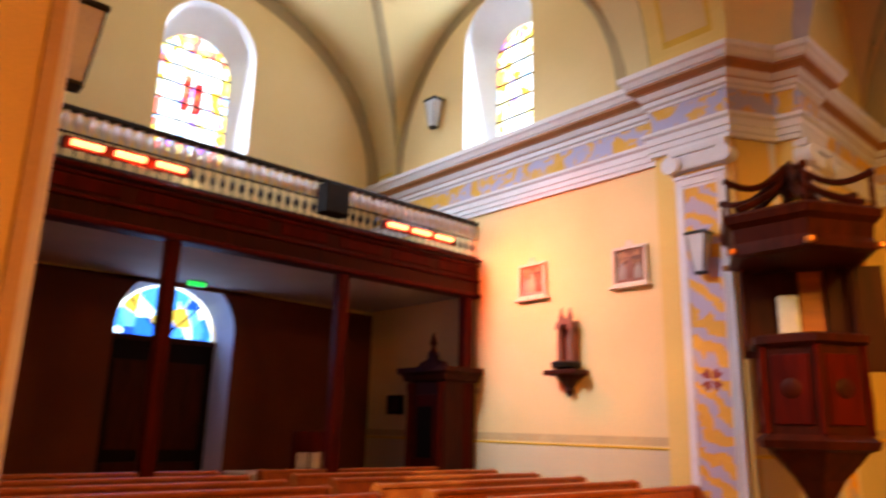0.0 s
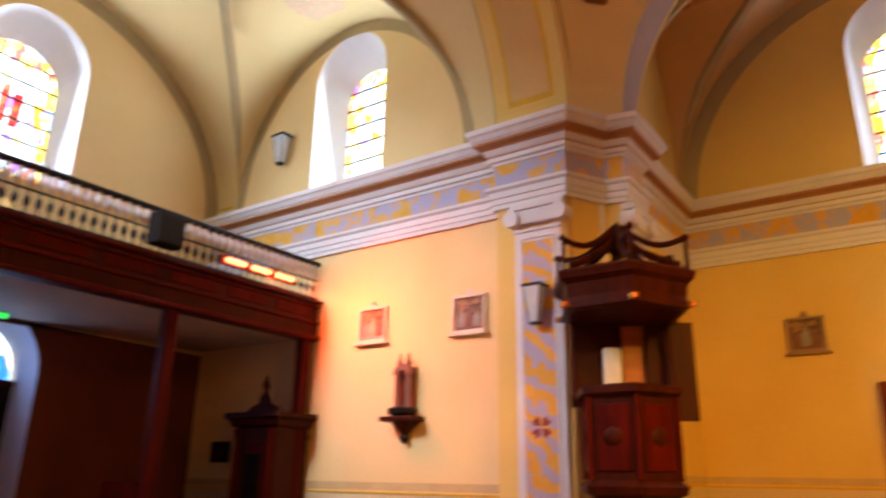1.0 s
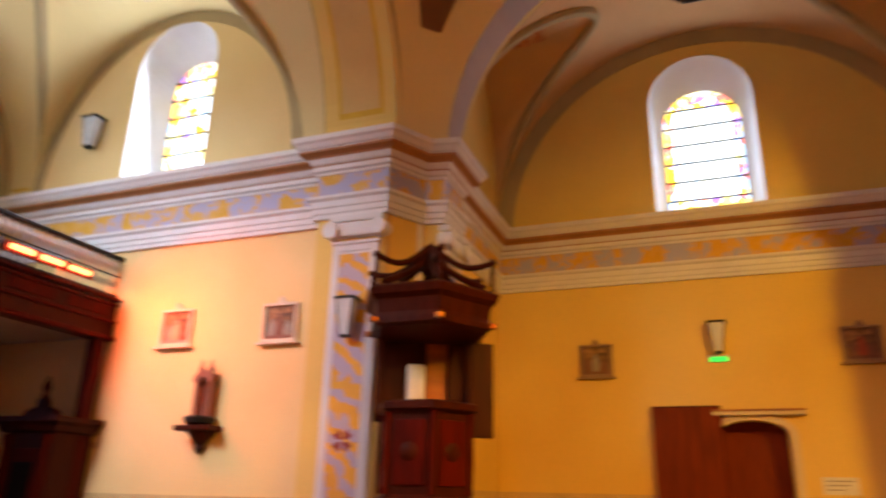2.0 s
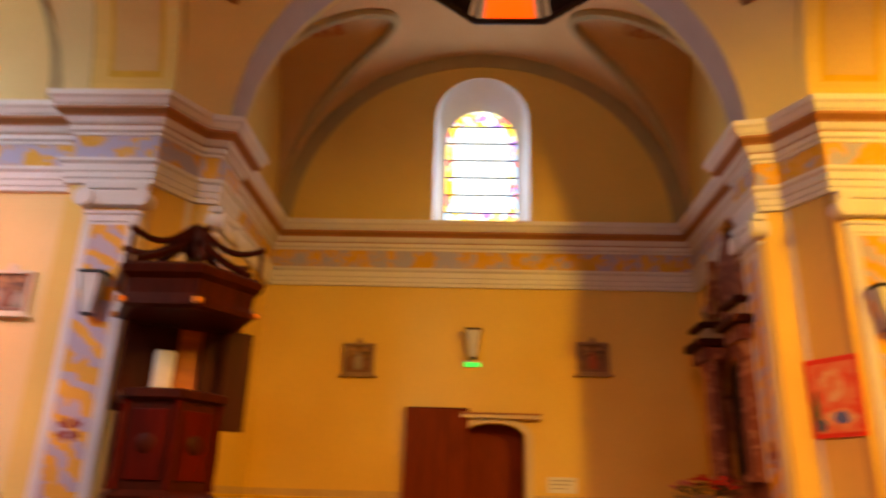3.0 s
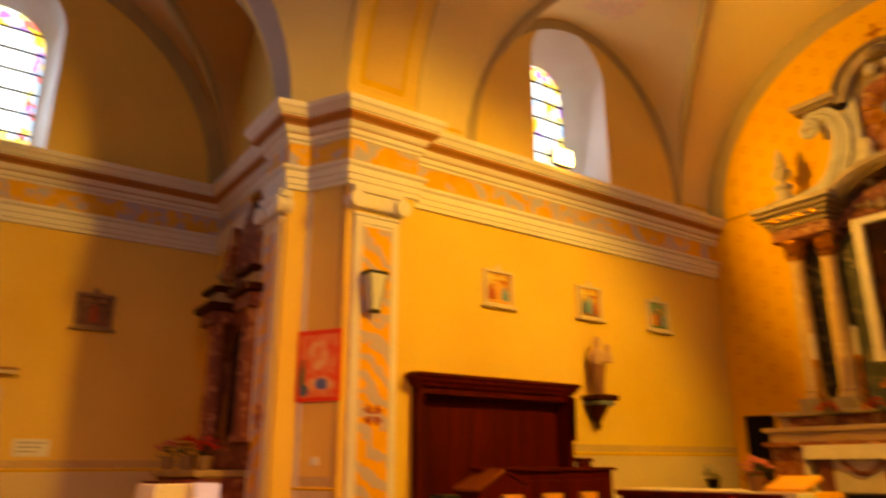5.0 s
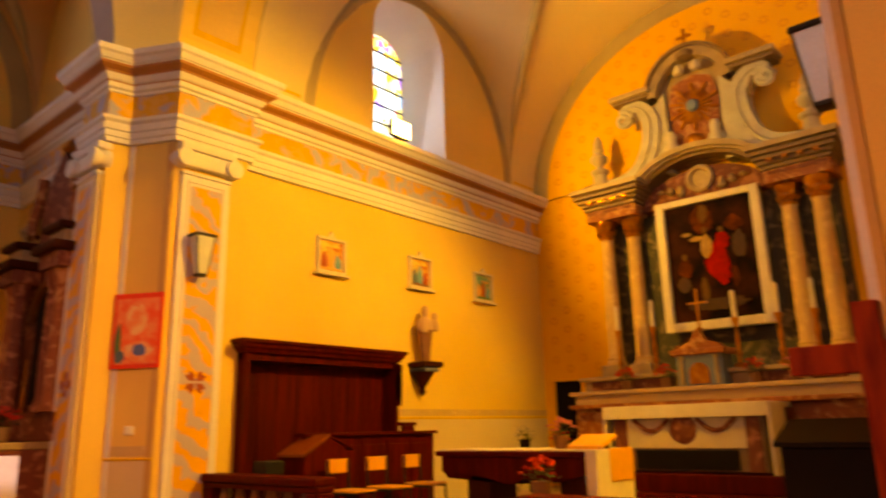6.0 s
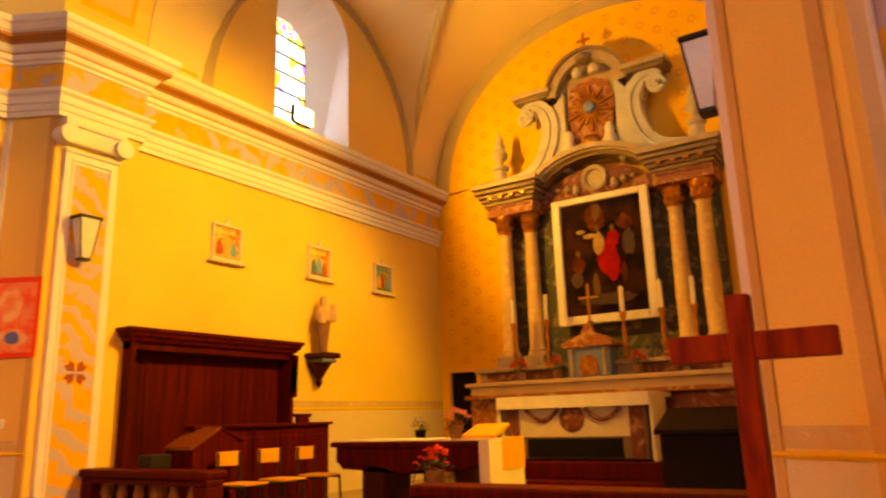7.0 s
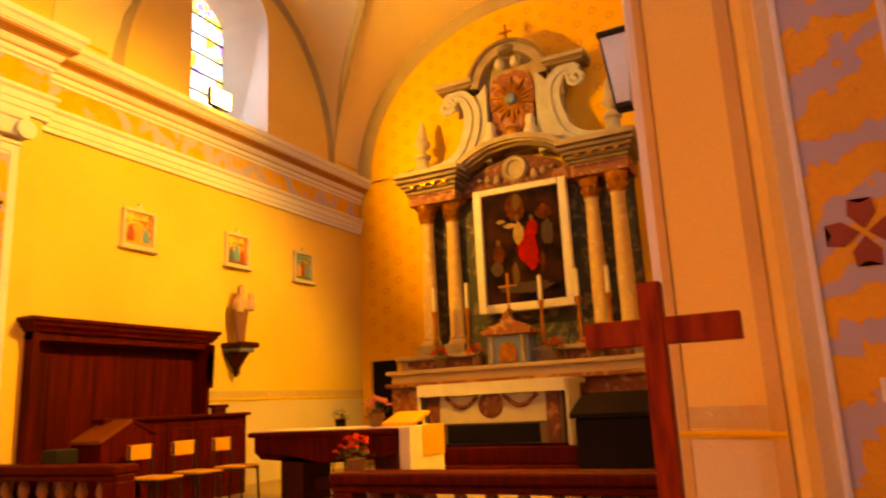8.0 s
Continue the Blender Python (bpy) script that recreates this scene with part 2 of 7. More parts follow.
M = {
    "wall": material("limewash_yellow", (0.82, 0.585, 0.17), 0.85, col2=(0.72, 0.47, 0.12), scale=0.7, fine=90, bump=0.12),
    # same limewash as the choir's, paled in the colour for the nave's daylight
    "walldaylit": material("limewash_yellow_daylit", (0.84, 0.64, 0.31), 0.85, col2=(0.76, 0.54, 0.23), scale=0.7, fine=90, bump=0.12),
    "lower": material("limewash_grey_yellow", (0.68, 0.55, 0.34), 0.85, col2=(0.60, 0.47, 0.28), scale=0.9, fine=80),
    "vault": material("limewash_cream", (0.80, 0.64, 0.32), 0.88, col2=(0.74, 0.57, 0.26), scale=0.6, fine=90, bump=0.1),
    "rib": material("ochre_grey_band", (0.46, 0.35, 0.17), 0.85, scale=2),
    "line": material("yellow_line", (0.75, 0.45, 0.03), 0.8, scale=4),
    "stucco": material("mauve_white_stucco", (0.77, 0.74, 0.76), 0.7, col2=(0.69, 0.64, 0.64), scale=2, fine=50),
    "soffit": material("brown_moulding", (0.40, 0.17, 0.06), 0.7, scale=3),
    "frieze": painted("frieze_painting", (0.76, 0.40, 0.035), (0.36, 0.34, 0.50), (0.62, 0.34, 0.07), 2.2, 0.49, (1, 1, 0.8), (0, 0.5, 0), 0.03),
    "marble": swirled("faux_marble_panel", (0.84, 0.42, 0.045), (0.40, 0.34, 0.45), (0.50, 0.20, 0.05)),
    "mauve": material("ochre_brown_paint", (0.60, 0.37, 0.13), 0.8, scale=2),
    "white": material("white_reveal", (0.82, 0.82, 0.84), 0.85, scale=1.5),
    "altarwall": material("altar_wall_orange", (0.84, 0.46, 0.05), 0.85, col2=(0.76, 0.38, 0.035), scale=0.8),
    "wood": material("dark_red_wood", (0.105, 0.006, 0.0015), 0.5, col2=(0.028, 0.002, 0.001), scale=3, stretch=(6, 6, 0.6), fine=30, bump=0.12, spec=0.06),
    "walnut": material("dark_walnut", (0.06, 0.009, 0.0025), 0.5, col2=(0.022, 0.004, 0.0015), scale=3, stretch=(5, 5, 0.8), fine=30, spec=0.10),
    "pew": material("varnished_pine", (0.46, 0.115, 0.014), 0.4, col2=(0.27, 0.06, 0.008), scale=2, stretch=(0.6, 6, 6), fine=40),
    "ply": material("orange_plywood", (0.78, 0.38, 0.10), 0.35, scale=4, stretch=(1, 6, 1)),
    "iron": material("black_iron", (0.02, 0.018, 0.016), 0.5, 0.6, scale=8),
    "steel": material("grey_steel", (0.35, 0.34, 0.33), 0.35, 0.9, scale=8),
    "gold": material("gilding", (0.60, 0.27, 0.05), 0.35, 0.9, col2=(0.28, 0.08, 0.02), scale=9, fine=60, bump=0.3),
    "stone": material("grey_altar_stone", (0.46, 0.33, 0.19), 0.55, col2=(0.25, 0.17, 0.09), scale=4, fine=40),
    "pinkm": painted("pink_marble", (0.30, 0.085, 0.03), (0.42, 0.20, 0.085), (0.16, 0.04, 0.015), 5, 0.55),
    "darkm": painted("dark_green_marble", (0.05, 0.045, 0.03), (0.16, 0.12, 0.07), (0.03, 0.03, 0.02), 4.0, 0.58),
    "redm": painted("red_marble", (0.16, 0.035, 0.02), (0.30, 0.12, 0.07), (0.09, 0.02, 0.01), 6, 0.58),
    "column": painted("cream_marble_shaft", (0.66, 0.43, 0.17), (0.50, 0.31, 0.13), (0.70, 0.48, 0.22), 2.5, 0.58, edge=0.12),
    "floor": material("beige_stone_floor", (0.42, 0.30, 0.17), 0.4, col2=(0.34, 0.24, 0.13), scale=1.2, fine=30),
    "cloth": material("white_altar_linen", (0.70, 0.62, 0.50), 0.9, scale=6, fine=120),
    "black": material("dark_interior", (0.010, 0.007, 0.006), 0.7, scale=5, spec=0.08),
    "wax": material("ivory_wax", (0.80, 0.70, 0.48), 0.5, scale=5),
    "red": material("red_petals", (0.65, 0.02, 0.015), 0.6, scale=20),
    "pink": material("pink_petals", (0.75, 0.22, 0.22), 0.6, scale=20),
    "green": material("dark_leaves", (0.03, 0.07, 0.02), 0.6, scale=15),
    "bluepaint": material("blue_grey_paint", (0.16, 0.2, 0.3), 0.6, scale=5),
    "flesh": material("painted_plaster_cream", (0.56, 0.36, 0.22), 0.6, scale=6),
    "brownplaster": material("painted_plaster_brown", (0.22, 0.09, 0.05), 0.6, scale=6),
    "opal": material("opal_lamp_glass", (0.66, 0.69, 0.70), 0.25, scale=5),
    "poster": material("poster_red", (0.85, 0.035, 0.008), 0.5, scale=5),
    "paper": material("white_paper", (0.78, 0.76, 0.7), 0.7, scale=9),
    "crosswood": material("red_brown_cross_timber", (0.32, 0.036, 0.006), 0.5, col2=(0.16, 0.013, 0.003), scale=4, stretch=(6, 6, 1), spec=0.10, contrast=0.25),
    "lecterntop": material("worn_lectern_top", (0.20, 0.045, 0.012), 0.4, scale=4, stretch=(1, 5, 1)),
    "shinyblack": material("black_lacquer", (0.006, 0.002, 0.0015), 0.5, scale=4, bump=0.02, spec=0.08),
    "statuepaint": material("painted_plaster_robes", (0.55, 0.36, 0.22), 0.6, col2=(0.22, 0.08, 0.05), scale=5, contrast=0.15),
    "cream": material("cream_carved_stone", (0.62, 0.52, 0.36), 0.6, scale=6),
    "stonew": material("warm_altar_stone", (0.52, 0.34, 0.18), 0.55, scale=5),
    "brownstone": material("brown_grey_stone", (0.20, 0.12, 0.06), 0.6, scale=5),
    "canvas": material("dark_oil_canvas", (0.040, 0.011, 0.005), 0.8, col2=(0.006, 0.003, 0.002), scale=3.2, bump=0.05, spec=0.06, contrast=0.25),
    "p_red": material("oil_red", (0.42, 0.010, 0.006), 0.8, col2=(0.20, 0.006, 0.004), scale=9, spec=0.05),
    "p_cream": material("oil_cream", (0.50, 0.32, 0.12), 0.8, col2=(0.28, 0.16, 0.06), scale=9, spec=0.05),
    "p_cream2": material("oil_pale_brown", (0.15, 0.075, 0.025), 0.8, scale=9, spec=0.05),
    "p_brown": material("oil_brown", (0.075, 0.024, 0.010), 0.8, col2=(0.03, 0.011, 0.005), scale=9),
    "p_glow": material("oil_orange", (0.16, 0.034, 0.008), 0.8, col2=(0.022, 0.006, 0.003), scale=7, spec=0.05),
    "ochrevault": material("ochre_limewash_vault", (0.68, 0.44, 0.22), 0.88, col2=(0.60, 0.36, 0.15), scale=0.8, fine=90),
    "archpanel": material("ochre_arch_panel", (0.70, 0.47, 0.18), 0.85, col2=(0.60, 0.38, 0.13), scale=1.5),
    "mauvegrey": material("mauve_grey_paint", (0.46, 0.36, 0.34), 0.85, scale=1.5),
    "brownwall": material("dark_brown_lower_wall", (0.15, 0.036, 0.008), 0.85, col2=(0.09, 0.02, 0.005), scale=1.2),
    "roof": material("roof_boards", (0.2, 0.15, 0.1), 0.9),
    "glow": glowing("heater_element", (1.0, 0.20, 0.07), 9.0),
    "flood": glowing("floodlight_lens", (1.0, 0.62, 0.16), 40.0),
    "exit": glowing("exit_sign_green", (0.01, 0.8, 0.1), 1.6),
    "daysky": glowing("outdoor_sky", (0.74, 0.86, 1.0), 3.8),
    "glass_main": stained("stained_glass", ((1, 1, 1), (1, 0.98, 0.9), (1, 0.62, 0.06), (0.95, 0.97, 1), (1, 1, 1), (0.5, 0.75, 1.0), (1, 0.85, 0.4), (1, 1, 1), (0.55, 0.35, 0.9)), 7),
    "glass_clear": stained("pale_stained_glass", ((1, 1, 1), (1, 1, 1), (1, 0.95, 0.8), (0.95, 0.97, 1), (1, 1, 1), (1, 1, 1), (0.85, 0.93, 1)), 9),
    "glass_edge": stained("stained_glass_border", ((1, 0.6, 0.05), (0.5, 0.7, 1), (1, 0.85, 0.25), (1, 0.2, 0.15), (1, 0.9, 0.6), (0.45, 0.2, 0.75), (1, 0.7, 0.1)), 11),
    "glass_blue": stained("blue_stained_glass", ((0.02, 0.16, 0.75), (0.12, 0.42, 0.8), (0.75, 0.9, 1), (0.01, 0.07, 0.5), (0.6, 0.4, 0.05), (0.06, 0.3, 0.8)), 6),
    "glass_red": stained("red_stained_glass", ((0.9, 0.05, 0.03), (0.95, 0.2, 0.1), (0.8, 0.03, 0.03)), 9),
}

# ---- mesh helpers ----


def link(name, bm, mat, parent=None, label="", smooth=False):
    me = bpy.data.meshes.new(name)
    bmesh.ops.recalc_face_normals(bm, faces=bm.faces[:])
    bm.to_mesh(me)
    bm.free()
    me.materials.append(M[mat] if isinstance(mat, str) else mat)
    if smooth:
        for p in me.polygons:
            p.use_smooth = True
        try:
            me.set_sharp_from_angle(angle=radians(40))
        except Exception:
            pass
    ob = new(name, me)
    if parent is not None:
        ob.parent = parent
    if label:
        ob["label"] = label
    return ob


def part(name, bm, mat, parent, label="", smooth=False):
    return link(name, bm, mat, parent, label, smooth)


def thing(name, x, y, z, rz=0.0, label="", category="", group=""):
    ob = new(name)
    ob.empty_display_size = 0.1
    ob.matrix_world = pose(x, y, z, 0, 0, rz)
    return tagged(ob, label, category, group)


def setting(name, bm, mat, label="", smooth=False):
    return tagged(link(name, bm, mat, None, label, smooth), kind="structure")


def bx(bm, x0, x1, y0, y1, z0, z1, bev=0.0):
    vs = [bm.verts.new(p) for p in ((x0, y0, z0), (x1, y0, z0), (x1, y1, z0), (x0, y1, z0), (x0, y0, z1), (x1, y0, z1), (x1, y1, z1), (x0, y1, z1))]
    fs = [bm.faces.new([vs[i] for i in q]) for q in ((0, 3, 2, 1), (4, 5, 6, 7), (0, 1, 5, 4), (1, 2, 6, 5), (2, 3, 7, 6), (3, 0, 4, 7))]
    if bev:
        es = list({e for f in fs for e in f.edges})
        bmesh.ops.bevel(bm, geom=es, offset=bev, segments=2, affect="EDGES", profile=0.5)
    return bm


def box(x0, x1, y0, y1, z0, z1, bev=0.0):
    return bx(bmesh.new(), x0, x1, y0, y1, z0, z1, bev)


def lathe(prof, n=20, bm=None, at=(0, 0, 0), arc=360.0, start=0.0):
    """Turned shape from (radius, height) pairs."""
    bm = bm or bmesh.new()
    rings = []
    full = arc >= 360
    cnt = n if full else n + 1
    for r, z in prof:
        rings.append([bm.verts.new((at[0] + r * math.cos(radians(start + arc * i / n)), at[1] + r * math.sin(radians(start + arc * i / n)), at[2] + z)) for i in range(cnt)])
    for a, b in zip(rings, rings[1:]):
        for i in range(n if full else n):
            j = (i + 1) % cnt
            bm.faces.new((a[i], a[j], b[j], b[i]))
    if full:
        bm.faces.new(rings[0][::-1])
        bm.faces.new(rings[-1])
    return bm


def prism(pts, depth, axis="y", bm=None, at=0.0):
    """A flat outline pushed through a depth. axis y: points are (x, z); axis x: points are (y, z); axis z: points are (x, y)."""
    bm = bm or bmesh.new()

    def place(p, d):
        return {"y": (p[0], at + d, p[1]), "x": (at + d, p[0], p[1]), "z": (p[0], p[1], at + d)}[axis]
    a = [bm.verts.new(place(p, 0)) for p in pts]
    b = [bm.verts.new(place(p, depth)) for p in pts]
    fa, fb = bm.faces.new(a), bm.faces.new(b[::-1])
    for i in range(len(pts)):
        j = (i + 1) % len(pts)
        bm.faces.new((a[i], b[i], b[j], a[j]))
    bmesh.ops.triangulate(bm, faces=[fa, fb])
    return bm


def holed(outer, holes, depth, axis, at):
    """A wall slab with openings that go through it."""
    bm = bmesh.new()

    def place(p, d):
        return (p[0], at + d, p[1]) if axis == "y" else (at + d, p[0], p[1])
    edges = []
    for loop in [outer] + holes:
        vs = [bm.verts.new(place(p, 0)) for p in loop]
        edges += [bm.edges.new((vs[i], vs[(i + 1) % len(vs)])) for i in range(len(vs))]
    bmesh.ops.triangle_fill(bm, use_beauty=True, use_dissolve=False, edges=edges)
    geo = bmesh.ops.extrude_face_region(bm, geom=bm.faces[:])
    move = Vector((0, depth, 0)) if axis == "y" else Vector((depth, 0, 0))
    bmesh.ops.translate(bm, vec=move, verts=[v for v in geo["geom"] if isinstance(v, bmesh.types.BMVert)])
    return bm


def arch(c, half, z0, top, n=18, rise=None):
    """Outline of a round-headed opening: centre, half width, sill and crown heights."""
    rise = half if rise is None else rise
    zs = top - rise
    pts = [(c - half, z0), (c + half, z0)]
    pts += [(c + half * math.cos(math.pi * i / n), zs + rise * math.sin(math.pi * i / n)) for i in range(n + 1)]
    return pts


def sweep(path, prof, closed=False):
    """A moulding: a profile of (out, z) carried along a plan line with mitred corners; out is to the right of the way."""
    bm = bmesh.new()
    n = len(path)
    rows = []
    for i in range(n):
        p = Vector(path[i])
        d0 = (p - Vector(path[i - 1])).normalized() if i > 0 else None
        d1 = (Vector(path[i + 1]) - p).normalized() if i < n - 1 else None
        d0, d1 = d0 or d1, d1 or d0
        n0, n1 = Vector((d0.y, -d0.x)), Vector((d1.y, -d1.x))
        m = (n0 + n1).normalized()
        m = m / max(0.3, m.dot(n0))
        rows.append([bm.verts.new((p.x + m.x * o, p.y + m.y * o, z)) for o, z in prof])
    for a, b in zip(rows, rows[1:]):
        for i in range(len(prof) - 1):
            bm.faces.new((a[i], b[i], b[i + 1], a[i + 1]))
    bm.faces.new(rows[0])
    bm.faces.new(rows[-1][::-1])
    return bm


def tube(pts, r, n=8, bm=None, radii=None):
    bm = bm or bmesh.new()
    pts = [Vector(p) for p in pts]
    rows = []
    for i, p in enumerate(pts):
        d = (pts[min(i + 1, len(pts) - 1)] - pts[max(i - 1, 0)]).normalized()
        up = Vector((0, 0, 1)) if abs(d.z) < 0.9 else Vector((1, 0, 0))
        a = d.cross(up).normalized()
        b = d.cross(a)
        rows.append([bm.verts.new(p + (a * math.cos(2 * math.pi * k / n) + b * math.sin(2 * math.pi * k / n)) * (radii[i] if radii else r)) for k in range(n)])
    for a, b in zip(rows, rows[1:]):
        for k in range(n):
            bm.faces.new((a[k], a[(k + 1) % n], b[(k + 1) % n], b[k]))
    bm.faces.new(rows[0][::-1])
    bm.faces.new(rows[-1])
    return bm


def band(outer, inner, depth, axis, at):
    """A flat band between two outlines with as many points."""
    bm = bmesh.new()

    def place(p, d):
        return (p[0], at + d, p[1]) if axis == "y" else (at + d, p[0], p[1])
    q = [[bm.verts.new(place(p, d)) for p in l] for l in (outer, inner) for d in (0, depth)]
    for i in range(len(outer) - 1):
        bm.faces.new((q[0][i], q[0][i + 1], q[2][i + 1], q[2][i]))
        bm.faces.new((q[1][i], q[3][i], q[3][i + 1], q[1][i + 1]))
        bm.faces.new((q[0][i], q[1][i], q[1][i + 1], q[0][i + 1]))
        bm.faces.new((q[2][i], q[2][i + 1], q[3][i + 1], q[3][i]))
    return bm


def curve_pts(c, half, z0, rise, a0=0.0, a1=180.0, n=32):
    return [(c + half * math.cos(radians(a0 + (a1 - a0) * i / n)), z0 + rise * math.sin(radians(a0 + (a1 - a0) * i / n))) for i in range(n + 1)]


# ---- the building ----
ZC = 5.5                      # top of the cornice
ZT = 9.9
E_ = 3.35                     # pier corners from the crossing's centre, along and across
PIER = [(4.2, 6.46), (E_, 6.46), (3.10, 6.92), (2.88, 6.96), (2.88, 7.5), (3.11, 7.5)]   # from the crossing's centre line
HALF = [(XC - dx, y) for dx, y in PIER]
PLAN_N = [(XW, YN), (XC - 4.2, YN)] + HALF + [(XC - 3.11, YRN), (XC + 3.11, YRN)] + [(2 * XC - x, y) for x, y in reversed(HALF)] + [(XC + 4.2, YN), (XE, YN)]
SW = -0.1                     # the southwest pier stands a little further back
PLAN_S = [(x, 2 * YC - y + (SW if x < XC - 2.5 and 6.4 < y < 7.45 and y != YN else 0.0)) for x, y in PLAN_N][::-1]

setting("floor", box(XW - 0.6, XC + 4.2, YRS - 0.6, YRN + 0.6, FL - 0.2, FL), "floor", "beige stone floor of the church nave")
setting("choir_floor", box(XC + 3.6, XE + 0.6, YS - 0.3, YN + 0.3, FL + 0.001, CH, 0.01), "floor", "raised pale stone choir floor behind a step")
setting("choir_dais", box(4.75, XE + 0.1, YS + 0.003, YN - 0.003, CH + 0.001, DZ, 0.01), "floor", "pale stone dais of the choir")
setting("choir_step", box(XC + 3.25, XC + 3.6, YS + 0.25, YN - 0.25, FL + 0.001, (FL + CH) / 2, 0.01), "stone", "worn grey stone step up to the choir")

NW_WIN = arch(-6.73, 0.68, 5.52, 8.02)
REC_WIN = arch(0.11, 0.73, 5.52, 8.08)
CH_WIN = arch(7.15, 0.75, 5.52, 8.05)
W_WIN = arch(3.56, 0.70, 5.2, 7.66)
W_DOOR = arch(3.53, 0.80, FL, 3.6)
N_DOOR = arch(0.32, 0.42, FL, 2.66, rise=0.16)


def rect(a0, a1, z0, z1):
    return [(a0, z0), (a1, z0), (a1, z1), (a0, z1)]


for tag, y0, dep in (("north", YN, 0.7), ("south", YS, -0.7)):
    setting("wall_nave_" + tag, holed(rect(XW - 0.6, XC - 4.2, FL - 0.1, ZT), [NW_WIN], dep, "y", y0), "walldaylit", "pale yellow limewashed nave wall with a stuccoed cornice")
    setting("wall_choir_" + tag, holed(rect(XC + 4.2, XE + 0.6, FL - 0.1, ZT), [CH_WIN], dep, "y", y0), "wall", "yellow limewashed choir wall")
for tag, y0, dep, holes in (("north", YRN, 0.7, [REC_WIN, N_DOOR]), ("south", YRS, -0.7, [REC_WIN])):
    setting("wall_chapel_" + tag, holed(rect(XC - 3.7, XC + 3.7, FL - 0.1, ZT), holes, dep, "y", y0), "wall", "ochre limewashed side chapel wall")
setting("wall_west_lower", holed(rect(YS, YN, FL, 3.36), [W_DOOR], 0.02, "x", XW + 0.001), "brownwall", "dark brown lower wall under the gallery")
setting("wall_west", holed(rect(YS - 0.7, YN + 0.7, FL - 0.1, ZT), [W_WIN, W_DOOR], -0.7, "x", XW), "walldaylit", "yellow limewashed end wall over the gallery")
setting("wall_east", holed(rect(YS - 0.7, YN + 0.7, FL - 0.1, ZT), [rect(6.0, 6.52, CH, 2.36)], 0.7, "x", XE), "altarwall", "orange stencilled wall behind the high altar")


def pier(tag, sx, sy):
    def P(dx, y):
        return (XC + sx * dx, y if sy > 0 else 2 * YC - y + (SW if sx < 0 and y < 7.45 else 0.0))
    pts = [P(4.2, 7.5)] + [P(dx, y) for dx, y in PIER] + [P(3.11, YRN + 0.1), P(4.2, YRN + 0.1)]
    setting("wall_pier_" + tag, prism(pts, ZT - FL + 0.1, "z", at=FL - 0.1), "wall", "yellow limewashed canted crossing pier")


for tag, sx, sy in (("northwest", -1, 1), ("northeast", 1, 1), ("southwest", -1, -1), ("southeast", 1, -1)):
    pier(tag, sx, sy)
for tag, path in (("north", PLAN_N), ("south", PLAN_S)):
    setting("cornice_" + tag, sweep(path, [(0.0, 5.09), (0.05, 5.09), (0.05, 5.12), (0.08, 5.135), (0.08, 5.20), (0.10, 5.215), (0.13, 5.27), (0.135, 5.295), (0.20, 5.33), (0.20, 5.36), (0.22, 5.37), (0.245, 5.42), (0.27, 5.44), (0.27, ZC), (0.0, ZC + 0.02)]), "stucco", "mauve-white stuccoed cornice")
    setting("cornice_soffit_" + tag, sweep(path, [(0.0, 5.268), (0.139, 5.268), (0.147, 5.286), (0.207, 5.318), (0.207, 5.348), (0.0, 5.348)]), "soffit", "brown painted moulding under the cornice")
    setting("cornice_line_" + tag, sweep(path, [(0.0, 5.188), (0.085, 5.188), (0.088, 5.2), (0.0, 5.203)]), "soffit", "thin brown line along the cornice")
    setting("frieze_" + tag, sweep(path, [(0.0, 4.80), (0.035, 4.80), (0.035, 5.10), (0.0, 5.10)]), "frieze", "frieze painted with ochre and mauve scrolls")
    setting("architrave_" + tag, sweep(path, [(0.0, 4.55), (0.045, 4.55), (0.045, 4.60), (0.06, 4.606), (0.06, 4.67), (0.075, 4.676), (0.075, 4.75), (0.105, 4.775), (0.105, 4.81), (0.0, 4.815)]), "stucco", "mauve-white stuccoed architrave")


def vault(name, along, a0, a1, c, b, spring, rise, lun, label, nb=16, lift=0.0, mat="vault"):
    """A barrel vault along x or y, cut by cross vaults: lun is a list of (centre, half width, spring, rise)."""
    bm = bmesh.new()
    st = set([a0, a1])
    for lc, la, _, _ in lun:
        for i in range(25):
            st.add(round(lc - la * math.cos(math.pi * i / 24), 4))
    k = 10
    for i in range(k + 1):
        st.add(a0 + (a1 - a0) * i / k)
    st = sorted(s for s in st if a0 - 1e-6 <= s <= a1 + 1e-6)

    def put(a, t, z):
        return bm.verts.new((a, t, z + lift) if along == "x" else (t, a, z + lift))
    rows = []
    for a in st:
        h2 = None
        for lc, la, ls, lr in lun:
            if abs(a - lc) < la:
                h2 = ls + lr * math.sqrt(1 - ((a - lc) / la) ** 2)
        vs = 1.0 if h2 is None else math.sqrt(max(0.0, 1 - min(1.0, max(0.0, (h2 - spring) / rise)) ** 2))
        th = math.asin(vs)
        row = []
        row += [put(a, c - b + (b - b * vs) * i / 3, (spring if h2 is None else max(h2, spring))) for i in range(3)]
        row += [put(a, c + b * math.sin(-th + 2 * th * i / nb), spring + rise * math.cos(-th + 2 * th * i / nb)) for i in range(nb + 1)]
        row += [put(a, c + b * vs + (b - b * vs) * (i + 1) / 3, (spring if h2 is None else max(h2, spring))) for i in range(3)]
        rows.append(row)
    for p, q in zip(rows, rows[1:]):
        for i in range(len(p) - 1):
            bm.faces.new((p[i], p[i + 1], q[i + 1], q[i]))
    bmesh.ops.remove_doubles(bm, verts=bm.verts[:], dist=0.0005)
    return setting(name, bm, mat, label, True)




